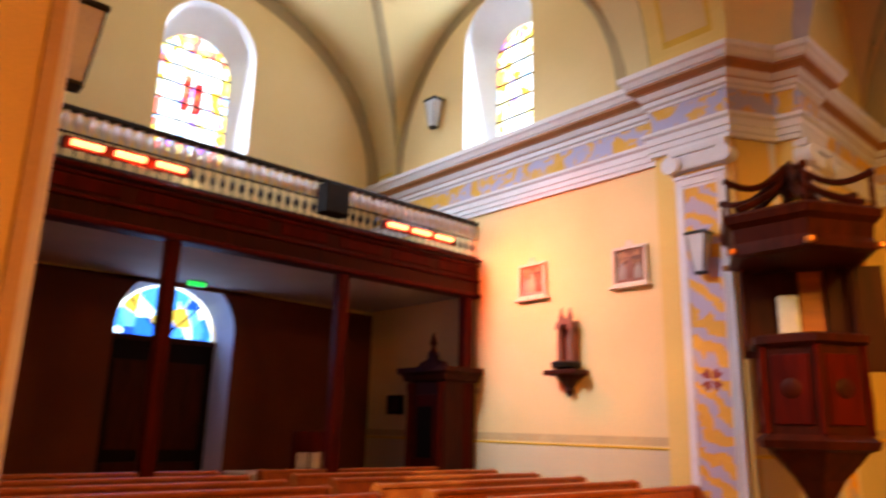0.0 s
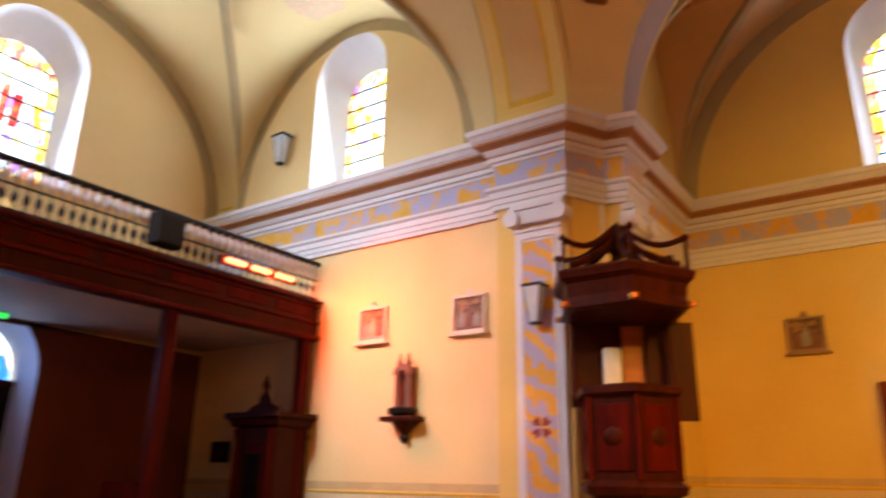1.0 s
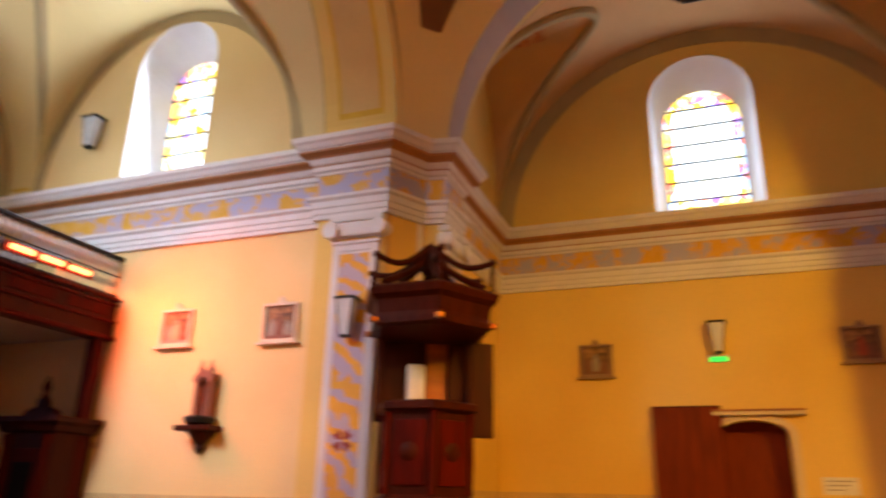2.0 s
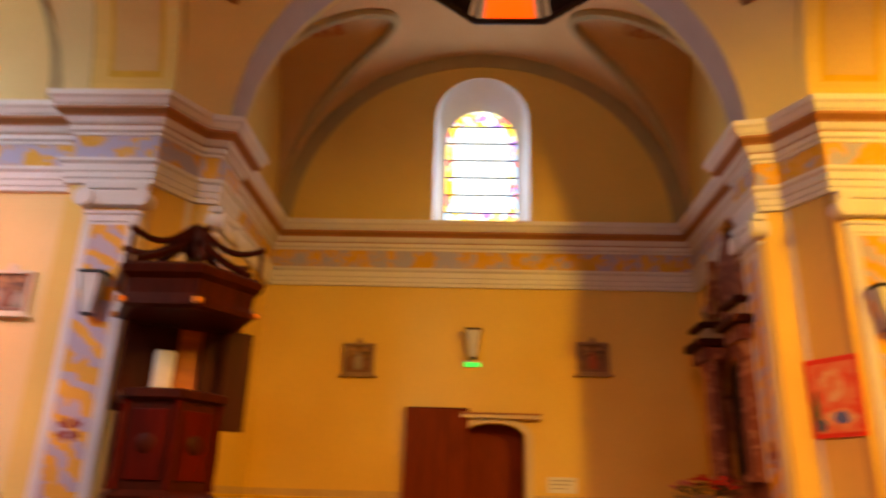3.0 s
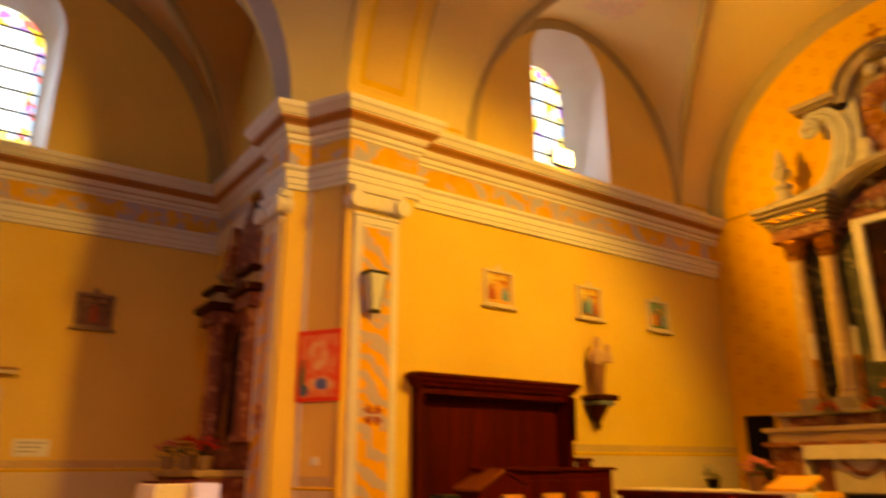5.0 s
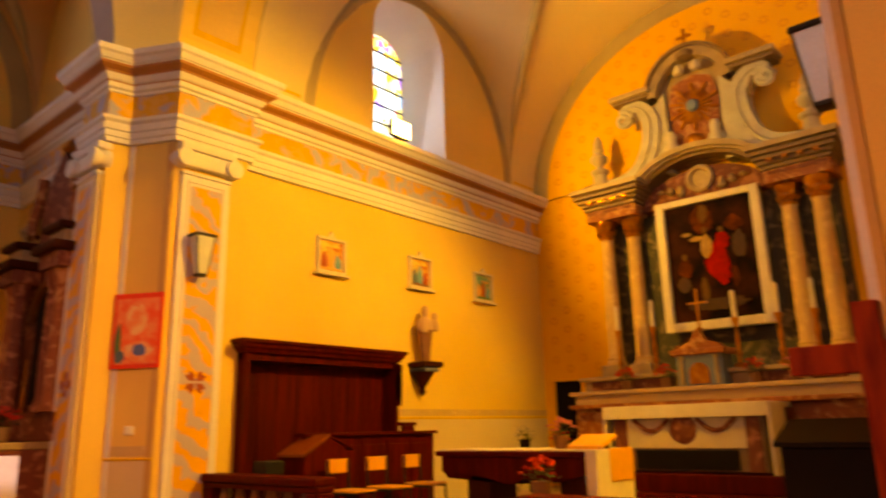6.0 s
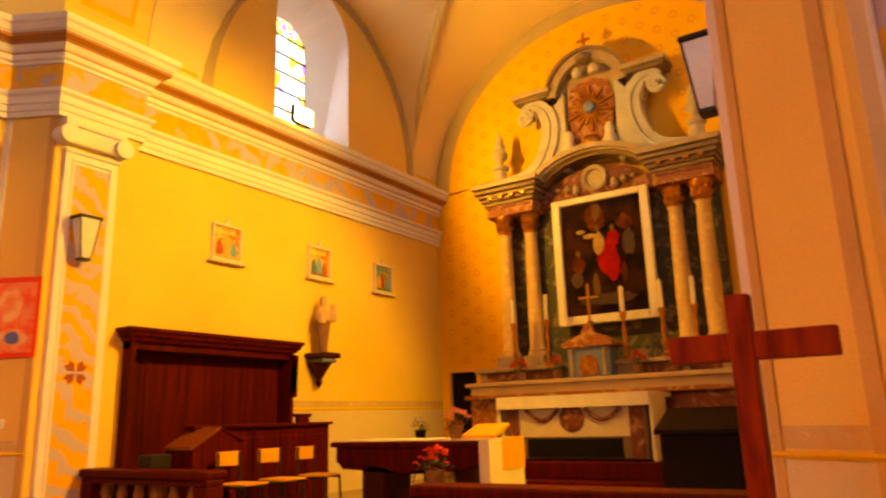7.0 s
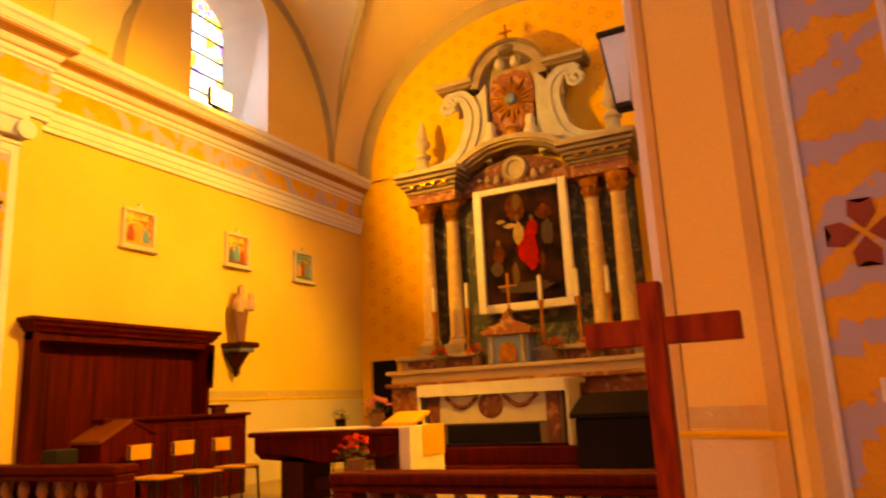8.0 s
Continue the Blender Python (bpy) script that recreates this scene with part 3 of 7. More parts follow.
def groin_ribs(tag, along, c, b, spring, rise, lc, la, ls, lr, side):
    """Painted ribs where a cross vault meets the barrel, on one side."""
    pts, rad = [], []
    for i in range(1, 80):
        a = lc - la * math.cos(math.pi * i / 80)
        h = ls + lr * math.sqrt(max(0.0, 1 - ((a - lc) / la) ** 2))
        v = math.sqrt(max(0.0, 1 - min(1.0, (h - spring) / rise) ** 2))
        if v > 0.985:
            continue
        rad.append(max(0.004, 0.08 * min(1.0, (0.985 - v) / 0.14)))
        t = c + side * b * v
        pts.append((a, t, h - 0.005) if along == "x" else (t, a, h - 0.005))
    setting("groin_rib_" + tag, tube(pts, 0.08, 8, radii=rad), "rib", "grey-ochre painted rib along the vault's groin", True)


for sd in (-1, 1):
    side = "north" if sd > 0 else "south"
    groin_ribs("nave_" + side, "x", YC, 3.19, 5.5, 2.8, -6.78, 2.25, 5.55, 2.62, sd)
    groin_ribs("choir_" + side, "x", YC, 3.19, 5.5, 2.8, 7.4, 2.2, 5.55, 2.62, sd)
    groin_ribs("chapel_" + ("east" if sd > 0 else "west"), "y", XC, 3.13, 5.5, 3.02, 8.72, 1.15, 5.55, 2.7, sd)
vault("ceiling_nave", "x", XW - 0.05, XC - 4.1, YC, 3.19, 5.5, 2.8, [(-6.78, 2.25, 5.55, 2.62)], "cream limewashed cross vault of the nave")
vault("ceiling_choir", "x", XC + 4.1, XE + 0.05, YC, 3.19, 5.5, 2.8, [(7.4, 2.2, 5.55, 2.62)], "cream limewashed cross vault of the choir")
vault("ceiling_chapel_north", "y", 7.43, YRN + 0.05, XC, 3.13, 5.5, 3.02, [(8.72, 1.15, 5.55, 2.7)], "ochre limewashed cross vault of the side chapel", mat="ochrevault")
vault("ceiling_chapel_south", "y", YRS - 0.05, -0.43, XC, 3.13, 5.5, 3.02, [(-1.72, 1.15, 5.55, 2.7)], "ochre limewashed cross vault of the side chapel", mat="ochrevault")


def crossing_arch(tag, along, c, half, rise, a0, a1):
    """The round arch that opens the crossing towards one arm."""
    n = 32
    inner = curve_pts(c, half, ZC - 0.05, rise, 0, 180, n)
    outer = [(c + (half + 1.2) * math.cos(math.pi * i / n), ZC - 0.05 + (rise + 1.3) * math.sin(math.pi * i / n)) for i in range(n + 1)]
    setting("arch_" + tag, band(outer, inner, a1 - a0, "x" if along == "x" else "y", a0), "wall", "yellow limewashed crossing arch", )
    edge = curve_pts(c, half + 0.16, ZC - 0.05, rise + 0.16, 0, 180, n)
    for d in (a0 - 0.02, a1):
        setting("arch_band_" + tag, band(edge, inner, 0.02, "x" if along == "x" else "y", d), "rib", "grey-ochre painted edge of the arch")




def arch_strip(name, along, c, half, rise, a0, a1, t0, t1, lift, mat, label):
    """A painted strip on the underside of an arch, between two angles."""
    bm = bmesh.new()
    n = 24
    rows = []
    for i in range(n + 1):
        an = radians(t0 + (t1 - t0) * i / n)
        t, z = c + (half - lift) * math.cos(an), ZC - 0.05 + (rise - lift) * math.sin(an)
        rows.append([bm.verts.new((a, t, z) if along == "x" else (t, a, z)) for a in (a0, a1)])
    for p, q in zip(rows, rows[1:]):
        bm.faces.new((p[0], p[1], q[1], q[0]))
    setting(name, bm, mat, label)


for nm, x0, x1 in (("west", XC - 4.1, XC - 3.35), ("east", XC + 3.35, XC + 4.1)):
    for t0, t1, u0, u1 in ((7, 48, 8.5, 46.5), (132, 173, 133.5, 171.5)):
        arch_strip("arch_panel_border_" + nm, "x", YC, 2.96, 2.8, x0 + 0.08, x1 - 0.08, t0, t1, 0.006, "line", "yellow border of a painted panel on the arch")
        arch_strip("arch_panel_" + nm, "x", YC, 2.96, 2.8, x0 + 0.13, x1 - 0.13, u0, u1, 0.012, "archpanel", "ochre painted panel on the underside of the arch")
for nm, y0, y1 in (("north", 6.86, 7.44), ("south", -0.44, 0.14)):
    arch_strip("arch_soffit_" + nm, "y", XC, 2.88, 2.86, y0, y1, 3, 177, 0.006, "mauvegrey", "mauve-grey painted underside of the arch")

crossing_arch("north", "y", XC, 2.88, 2.86, YC + 3.30, 7.5)
crossing_arch("south", "y", XC, 2.88, 2.86, -0.5, YC - 3.30)
crossing_arch("west", "x", YC, 2.96, 2.8, XC - 4.2, XC - 3.22)
crossing_arch("east", "x", YC, 2.96, 2.8, XC + 3.22, XC + 4.2)

# shallow dome on pendentives
bm = bmesh.new()
RS = 4.36
rows = []
for i in range(25):
    el = radians(90 * i / 24)
    rows.append([bm.verts.new((XC + RS * math.cos(el) * math.cos(2 * math.pi * k / 96), YC + RS * math.cos(el) * math.sin(2 * math.pi * k / 96), 5.45 + RS * math.sin(el))) for k in range(96)])
for p, q in zip(rows, rows[1:]):
    for k in range(96):
        bm.faces.new((p[k], p[(k + 1) % 96], q[(k + 1) % 96], q[k]))
bmesh.ops.remove_doubles(bm, verts=bm.verts[:], dist=0.002)
for co, no in (((XC + 3.26, 0, 0), (1, 0, 0)), ((XC - 3.26, 0, 0), (-1, 0, 0)), ((0, YC + 3.34, 0), (0, 1, 0)), ((0, YC - 3.34, 0), (0, -1, 0))):
    bmesh.ops.bisect_plane(bm, geom=bm.verts[:] + bm.edges[:] + bm.faces[:], plane_co=co, plane_no=no, clear_outer=True)
setting("ceiling_crossing", bm, "vault", "cream limewashed shallow dome over the crossing", True)
setting("roof", box(XW - 0.8, XE + 0.8, YS - 0.72, YN + 0.72, ZT + 0.02, ZT + 0.2), "roof", "timber roof over the vaults")
setting("roof_chapels", box(XC - 3.7, XC + 3.7, YRS - 0.8, YRN + 0.8, ZT + 0.21, ZT + 0.4), "roof", "timber roof over the side chapels")

# painted bands on the lunettes
for tag, cx, half in (("nave", -6.78, 2.25), ("choir", 7.4, 2.2)):
    for side, y0 in (("north", YN - 0.012), ("south", YS)):
        setting("lunette_band_%s_%s" % (tag, side), band(curve_pts(cx, half, 5.55, 2.62), curve_pts(cx, half - 0.17, 5.55, 2.45), 0.012, "y", y0), "rib", "grey-ochre painted band round the lunette")
for side, y0 in (("north", YRN - 0.012), ("south", YRS)):
    setting("lunette_band_chapel_" + side, band(curve_pts(XC, 3.11, 5.5, 3.02), curve_pts(XC, 2.86, 5.5, 2.78), 0.012, "y", y0), "rib", "grey-ochre painted band round the lunette")
setting("lunette_band_west", band(curve_pts(YC, 3.17, 5.5, 2.78), curve_pts(YC, 2.95, 5.5, 2.56), 0.012, "x", XW), "rib", "grey-ochre painted band round the lunette")
setting("lunette_band_east", band(curve_pts(YC, 3.17, 5.5, 2.78), curve_pts(YC, 2.9, 5.5, 2.52), 0.012, "x", XE - 0.012), "rib", "grey-ochre painted band round the lunette")

# painted cartouches on the vault cells


def cartouche(tag, along, c, b, spring, rise, lc, la, ls, lr, t0, t1, half, mat):
    """A painted ornament that follows the vault; t0 and t1 are its ends across the vault."""
    bm = bmesh.new()
    rows = []
    for i in range(9):
        t = t0 + (t1 - t0) * i / 8
        wd = half * (0.55 + 0.45 * math.sin(math.pi * (0.15 + 0.7 * i / 8)) * (1 if i % 2 else 0.8))
        row = []
        for k in range(7):
            a = lc + wd * (k / 3 - 1)
            z = max(spring + rise * math.sqrt(max(0.0, 1 - ((t - c) / b) ** 2)), ls + lr * math.sqrt(max(0.0, 1 - ((a - lc) / la) ** 2))) - 0.012
            row.append(bm.verts.new((a, t, z) if along == "x" else (t, a, z)))
        rows.append(row)
    for p, q in zip(rows, rows[1:]):
        for k in range(6):
            bm.faces.new((p[k], p[k + 1], q[k + 1], q[k]))
    setting("cartouche_" + tag, bm, mat, "painted ornament on the vault cell")


M["cartouche"] = painted("red_brown_scrollwork", (0.62, 0.36, 0.15), (0.40, 0.12, 0.04), (0.50, 0.22, 0.08), 7.0, 0.5, edge=0.05)
M["cartouchepale"] = painted("faint_pink_scrollwork", (0.76, 0.58, 0.34), (0.66, 0.40, 0.26), (0.72, 0.52, 0.32), 7.0, 0.52, edge=0.08)
for s_, tag in ((-1, "west"), (1, "east")):
    cartouche("chapel_" + tag, "y", XC, 3.13, 5.5, 3.02, 8.72, 1.15, 5.55, 2.7, XC + s_ * 2.85, XC + s_ * 2.05, 0.3, "cartouche")
for s_, tag in ((-1, "south"), (1, "north")):
    cartouche("nave_" + tag, "x", YC, 3.19, 5.5, 2.8, -6.78, 2.25, 5.55, 2.62, YC + s_ * 2.75, YC + s_ * 1.9, 0.4, "cartouchepale")
    cartouche("choir_" + tag, "x", YC, 3.19, 5.5, 2.8, 7.4, 2.2, 5.55, 2.62, YC + s_ * 2.75, YC + s_ * 1.9, 0.4, "cartouchepale")

# ---- windows ----


def window(name, axis, wall, out, c, half, z0, top, ghalf, gz0, gtop, depth, label, glass="glass_main", edge="glass_edge", bars=7, figure=False, gc=None, sky_card=True):
    """A round-headed stained-glass window in a splayed white reveal."""
    gc = c if gc is None else gc
    w = tagged(new(name), label, "window", kind="structure")
    room, deep = arch(c, half, z0, top), arch(gc, ghalf, gz0, gtop)

    def place(p, d):
        return (p[0], wall + out * d, p[1]) if axis == "y" else (wall + out * d, p[0], p[1])
    bm = bmesh.new()
    a = [bm.verts.new(place(p, -0.004)) for p in room]
    b = [bm.verts.new(place(p, depth)) for p in deep]
    for i in range(len(a)):
        j = (i + 1) % len(a)
        bm.faces.new((a[i], a[j], b[j], b[i]))
    part("window_reveal", bm, "white", w, "white splayed plaster reveal")
    zs = gtop - ghalf

    def wide(z, h=ghalf):
        return h if z <= zs else math.sqrt(max(0.0, h * h - (z - zs) ** 2))

    def flat(pts, d, mat, nm):
        bm = bmesh.new()
        bm.faces.new([bm.verts.new(place(p, d)) for p in pts])
        ob = part(nm, bm, mat, w)
        ob.visible_shadow = False
        return ob
    brd = 0.13
    for k in range(bars):
        za, zb = gz0 + (gtop - gz0) * k / bars, gz0 + (gtop - gz0) * (k + 1) / bars
        zz = [za + (zb - za) * i / 6 for i in range(7)]
        inn = [max(0.0, wide(z) - brd) for z in zz]
        if k < bars - 1:
            flat([(gc - i, z) for z, i in zip(zz, inn)] + [(gc + i, z) for z, i in reversed(list(zip(zz, inn)))], depth, glass if k > 0 else edge, "pane")
            for s in (-1, 1):
                flat([(gc + s * i, z) for z, i in zip(zz, inn)] + [(gc + s * wide(z), z) for z in reversed(zz)], depth, edge, "border_pane")
        else:
            flat([(gc - wide(z), z) for z in zz[:-1]] + [(gc, gtop)] + [(gc + wide(z), z) for z in reversed(zz[:-1])], depth, edge, "pane")
        if k:
            h = wide(za)
            bm = box(gc - h, gc + h, -0.012, 0.012, za - 0.011, za + 0.011)
            bmesh.ops.transform(bm, matrix=Matrix.Translation((0, wall + out * (depth - 0.02), 0)) if axis == "y" else Matrix.Translation((wall + out * (depth - 0.02), 0, 0)) @ Matrix.Rotation(radians(90), 4, "Z"), verts=bm.verts[:])
            part("glazing_bar", bm, "iron", w)
    if figure:
        zc = gz0 + (gtop - gz0) * 0.52
        for dx, dz, hw, hh in ((-0.08, 0.0, 0.07, 0.3), (0.09, -0.05, 0.08, 0.26)):
            flat([(gc + dx - hw, zc - hh + dz), (gc + dx + hw * 0.8, zc - hh * 0.9 + dz), (gc + dx + hw, zc + hh + dz), (gc + dx - hw * 0.7, zc + hh * 0.9 + dz)], depth - 0.006, "glass_red", "figure_pane")
    if not sky_card:
        return w
    bd = flat([(gc - half - 0.3, z0 - 0.4), (gc + half + 0.3, z0 - 0.4), (gc + half + 0.3, top + 0.3), (gc - half - 0.3, top + 0.3)], 0.72, "daysky", "daylight_backdrop")
    bd.parent = None
    tagged(bd, "bright hazy sky outside the window", kind="structure")
    bd.name = "backdrop"
    return w


window("window_1", "y", YN, 1, -6.73, 0.68, 5.52, 8.02, 0.50, 5.6, 7.68, 0.55, "round-headed stained-glass window in a white reveal")
window("window_2", "y", YRN, 1, 0.11, 0.73, 5.52, 8.08, 0.56, 5.6, 7.72, 0.45, "pale round-headed stained-glass window with barred panes", "glass_clear")
window("window_3", "y", YN, 1, 7.15, 0.75, 5.52, 8.05, 0.46, 5.6, 7.68, 0.65, "round-headed stained-glass window in a white reveal")
window("window_4", "x", XW, -1, 3.56, 0.70, 5.2, 7.66, 0.56, 5.3, 7.28, 0.45, "stained-glass window with red figures and yellow border", figure=True, gc=3.51)
window("window_5", "y", YS, -1, -6.73, 0.68, 5.52, 8.02, 0.50, 5.6, 7.68, 0.55, "round-headed stained-glass window in a white reveal")
window("window_6", "y", YRS, -1, 0.11, 0.73, 5.52, 8.08, 0.56, 5.6, 7.72, 0.45, "pale round-headed stained-glass window with barred panes", "glass_clear", sky_card=False)
window("window_7", "y", YS, -1, 7.15, 0.75, 5.52, 8.05, 0.46, 5.6, 7.68, 0.65, "round-headed stained-glass window in a white reveal")

# main door with its fanlight
d1 = tagged(new("door_1"), "dark wooden double door under a blue stained fanlight", "door", kind="structure")
bm = bmesh.new()
a = [bm.verts.new((XW + 0.004, p[0], p[1])) for p in arch(3.53, 0.80, FL, 3.6)]
b = [bm.verts.new((XW - 0.5, p[0], p[1])) for p in arch(3.54, 0.74, FL, 3.46)]
for i in range(1, len(a)):
    j = (i + 1) % len(a)
    bm.faces.new((a[i], a[j], b[j], b[i]))
part("door_reveal", bm, "white", d1)
for s in (-1, 1):
    leaf = part("door_leaf", box(XW - 0.52, XW - 0.46, min(3.54, 3.54 + s * 0.73), max(3.54, 3.54 + s * 0.73), FL, 2.68, 0.006), "black", d1)
    for z0, z1 in ((0.3, 1.1), (1.25, 2.4)):
        part("door_panel", box(XW - 0.46, XW - 0.44, 3.54 + s * 0.36 - 0.25, 3.54 + s * 0.36 + 0.25, z0, z1, 0.008), "walnut", leaf)
part("transom", box(XW - 0.53, XW - 0.44, 2.80, 4.28, 2.66, 2.73, 0.008), "walnut", d1)
for i in range(4):
    bm = bmesh.new()
    pts = [(3.54, 2.73)] + [(3.54 + 0.7 * math.cos(radians(45 * i + 45 * k / 6)), 2.73 + 0.7 * math.sin(radians(45 * i + 45 * k / 6))) for k in range(7)]
    bm.faces.new([bm.verts.new((XW - 0.5, y, z)) for y, z in pts])
    part("fanlight_pane", bm, "glass_blue", d1).visible_shadow = False
    part("glazing_bar", tube([(XW - 0.49, 3.54, 2.73), (XW - 0.49, 3.54 + 0.7 * math.cos(radians(45 * i)), 2.73 + 0.7 * math.sin(radians(45 * i)))], 0.012, 6), "iron", d1)
bm = bmesh.new()
bm.faces.new([bm.verts.new((XW - 0.72, y, z)) for y, z in ((2.3, 2.3), (4.6, 2.3), (4.6, 3.8), (2.3, 3.8))])
tagged(link("backdrop", bm, "daysky"), "bright hazy sky outside the fanlight", kind="structure")

# ---- pilasters, bands and painted trim ----


def pilaster(tag, face, u0, u1, front, out, panel_z=(1.35, 4.1), top=4.55):
    """face 'y': runs along x, faces -y or +y. front: coordinate of its face. out: the way it faces."""
    p = tagged(new("pilaster_" + tag), "pale stuccoed pilaster with a faux-marble panel and voluted capital", kind="structure")

    def bb(ua, ub, da, db, za, zb, bev=0.0):
        lo, hi = sorted((front + out * da, front + out * db))
        return box(ua, ub, lo, hi, za, zb, bev) if face == "y" else box(lo, hi, ua, ub, za, zb, bev)
    part("shaft", bb(u0, u1, -0.06, 0.05, FL, 4.22, 0.006), "stucco" if face == "y" else "lower", p)
    part("base", bb(u0 - 0.04, u1 + 0.04, -0.06, 0.08, FL, FL + 0.45, 0.01), "stucco", p)
    w = (u1 - u0)
    part("painted_panel", bb(u0 + w * 0.17, u1 - w * 0.17, 0.05, 0.056, panel_z[0] - 0.7, panel_z[1]), "marble", p, "panel painted with swirling ochre and mauve marble")
    for s in (u0 + w * 0.12, u1 - w * 0.12 - 0.025):
        part("panel_moulding", bb(s, s + 0.025, 0.05, 0.065, panel_z[0] - 0.7, panel_z[1] + 0.03, 0.004), "stucco", p)
    part("panel_moulding", bb(u0 + w * 0.12, u1 - w * 0.12, 0.05, 0.065, panel_z[1] + 0.03, panel_z[1] + 0.055, 0.004), "stucco", p)
    cap = part("capital", bb(u0 - 0.05, u1 + 0.05, -0.06, 0.10, 4.47, top, 0.012), "stucco", p)
    part("necking", bb(u0 - 0.01, u1 + 0.01, -0.06, 0.07, 4.21, 4.25, 0.008), "stucco", p)
    part("echinus", bb(u0 - 0.02, u1 + 0.02, -0.06, 0.08, 4.30, 4.47, 0.02), "stucco", p)
    for s in (u0 - 0.01, u1 + 0.01):
        bm = lathe([(0.02, -0.09), (0.095, -0.09), (0.1, -0.06), (0.075, 0.0), (0.1, 0.06), (0.095, 0.09), (0.02, 0.09)], 16)
        rot = Matrix.Rotation(radians(90), 4, "X") if face == "y" else Matrix.Rotation(radians(90), 4, "Y")
        cc = Vector((s, front + out * 0.05, 4.37)) if face == "y" else Vector((front + out * 0.05, s, 4.37))
        bmesh.ops.transform(bm, matrix=Matrix.Translation(cc) @ rot, verts=bm.verts[:])
        part("volute", bm, "stucco", p, smooth=True)
    # red four-petalled flower painted on the panel
    mid, zf = (u0 + u1) / 2, 2.14
    for k in range(4):
        ang = radians(45 + 90 * k) if face == "y" else radians(90 * k)
        pts = [(mid + math.cos(ang) * r * 0.12 + math.cos(ang + 1.57) * q * 0.05, zf + math.sin(ang) * r * 0.12 + math.sin(ang + 1.57) * q * 0.05) for r, q in ((0.1, 0), (0.55, -0.9), (1.0, -0.75), (0.85, 0), (1.0, 0.75), (0.55, 0.9))]
        lo = min(front + out * 0.056, front + out * 0.06)
        part("painted_petal", prism(pts, 0.004, face, at=lo), "redflower", p)
    return p


M["redflower"] = material("red_painted_flower", (0.32, 0.06, 0.04), 0.8, scale=8)
pilaster("nave_north", "y", XC - 3.95, XC - 3.4, 6.46, -1)
pilaster("choir_north", "y", XC + 3.42, XC + 3.96, 6.46, -1)
pilaster("nave_south", "y", XC - 3.95, XC - 3.4, 2 * YC - 6.46 + SW, 1)
pilaster("choir_south", "y", XC + 3.42, XC + 3.96, 2 * YC - 6.46, 1)
for tag, sx, ya, yb in (("chapel_southeast", 1, -0.49, 0.0), ("chapel_northeast", 1, 7.0, 7.49), ("chapel_southwest", -1, -0.49, 0.0), ("chapel_northwest", -1, 7.0, 7.49)):
    pilaster(tag, "x", ya, yb, XC + sx * 2.88, -sx)


def dado(tag, path, z, mat="wall"):
    setting("dado_line_" + tag, sweep(path, [(0.0, z - 0.02), (0.012, z - 0.02), (0.02, z - 0.005), (0.012, z + 0.008), (0.0, z + 0.008)]), "line", "thin ochre line along the wall")
    setting("dado_band_" + tag, sweep(path, [(0.0, z + 0.02), (0.004, z + 0.02), (0.004, z + 0.11), (0.0, z + 0.11)]), "dadoband", "stencilled ochre border along the wall")
    setting("dado_" + tag, sweep(path, [(0.0, FL), (0.006, FL), (0.006, z - 0.02), (0.0, z - 0.02)]), "lower", "grey-yellow painted lower wall")


M["dadoband"] = painted("stencilled_border", (0.62, 0.44, 0.20), (0.52, 0.32, 0.13), (0.66, 0.5, 0.28), 6, 0.6)
dado("nave_north", [(XW, YN), (XC - 4.2, YN)], 1.48)
dado("nave_south", [(XC - 4.2, YS), (XW, YS)], 1.48)
dado("chapel_north_west", [(XC - 3.11, 7.51), (XC - 3.11, YRN), (-0.1, YRN)], 1.62)
dado("chapel_north_east", [(0.85, YRN), (XC + 3.11, YRN), (XC + 3.11, 7.51)], 1.62)
dado("choir_north", [(XC + 4.2, YN), (XE, YN)], 1.80)
dado("choir_south", [(XE, YS), (XC + 4.2, YS)], 1.80)
for tag, sx, sy in (("northeast", 1, 1), ("southeast", 1, -1), ("northwest", -1, 1), ("southwest", -1, -1)):
    pth = [(XC + sx * 3.105, 6.911), (XC + sx * 3.345, 6.469)]
    if sx < 0:
        pth = pth[::-1]
    if sy < 0:
        pth = [(x, 2 * YC - y + (SW if sx < 0 else 0.0)) for x, y in pth][::-1]
    dado("pier_" + tag, pth, 1.45)
    # raised flat strips along both edges of the canted face
    for f0, f1 in ((0.0, 0.1), (0.86, 1.0)):
        q0, q1 = Vector(pth[0]), Vector(pth[1])
        a0, a1 = q0.lerp(q1, f0), q0.lerp(q1, f1)
        # north piers: chapel-side strip is paler, for the light that catches that edge
        setting("pier_strip_" + tag, sweep([tuple(a0), tuple(a1)], [(0.0, FL), (0.012, FL), (0.012, 4.55), (0.0, 4.55)]), "stucco" if sy > 0 and (f0 < 0.5) == (sx > 0) else "mauve", "painted strip on the pier's edge")

# yellow-lined panels on the vault springers
for nm, cx, half, ends in (("nave", -6.78, 2.25, (XW, XC - 4.2)), ("choir", 7.4, 2.2, (XC + 4.2, XE))):
    for x0, x1 in ((ends[0] + 0.06, cx - half - 0.06), (cx + half + 0.06, ends[1] - 0.06)):
        if x1 - x0 < 0.12:
            continue
        setting("springer_line_" + nm, box(x0, x1, YN - 0.02, YN - 0.005, 5.70, 5.735), "line", "yellow painted line at the vault's springing")

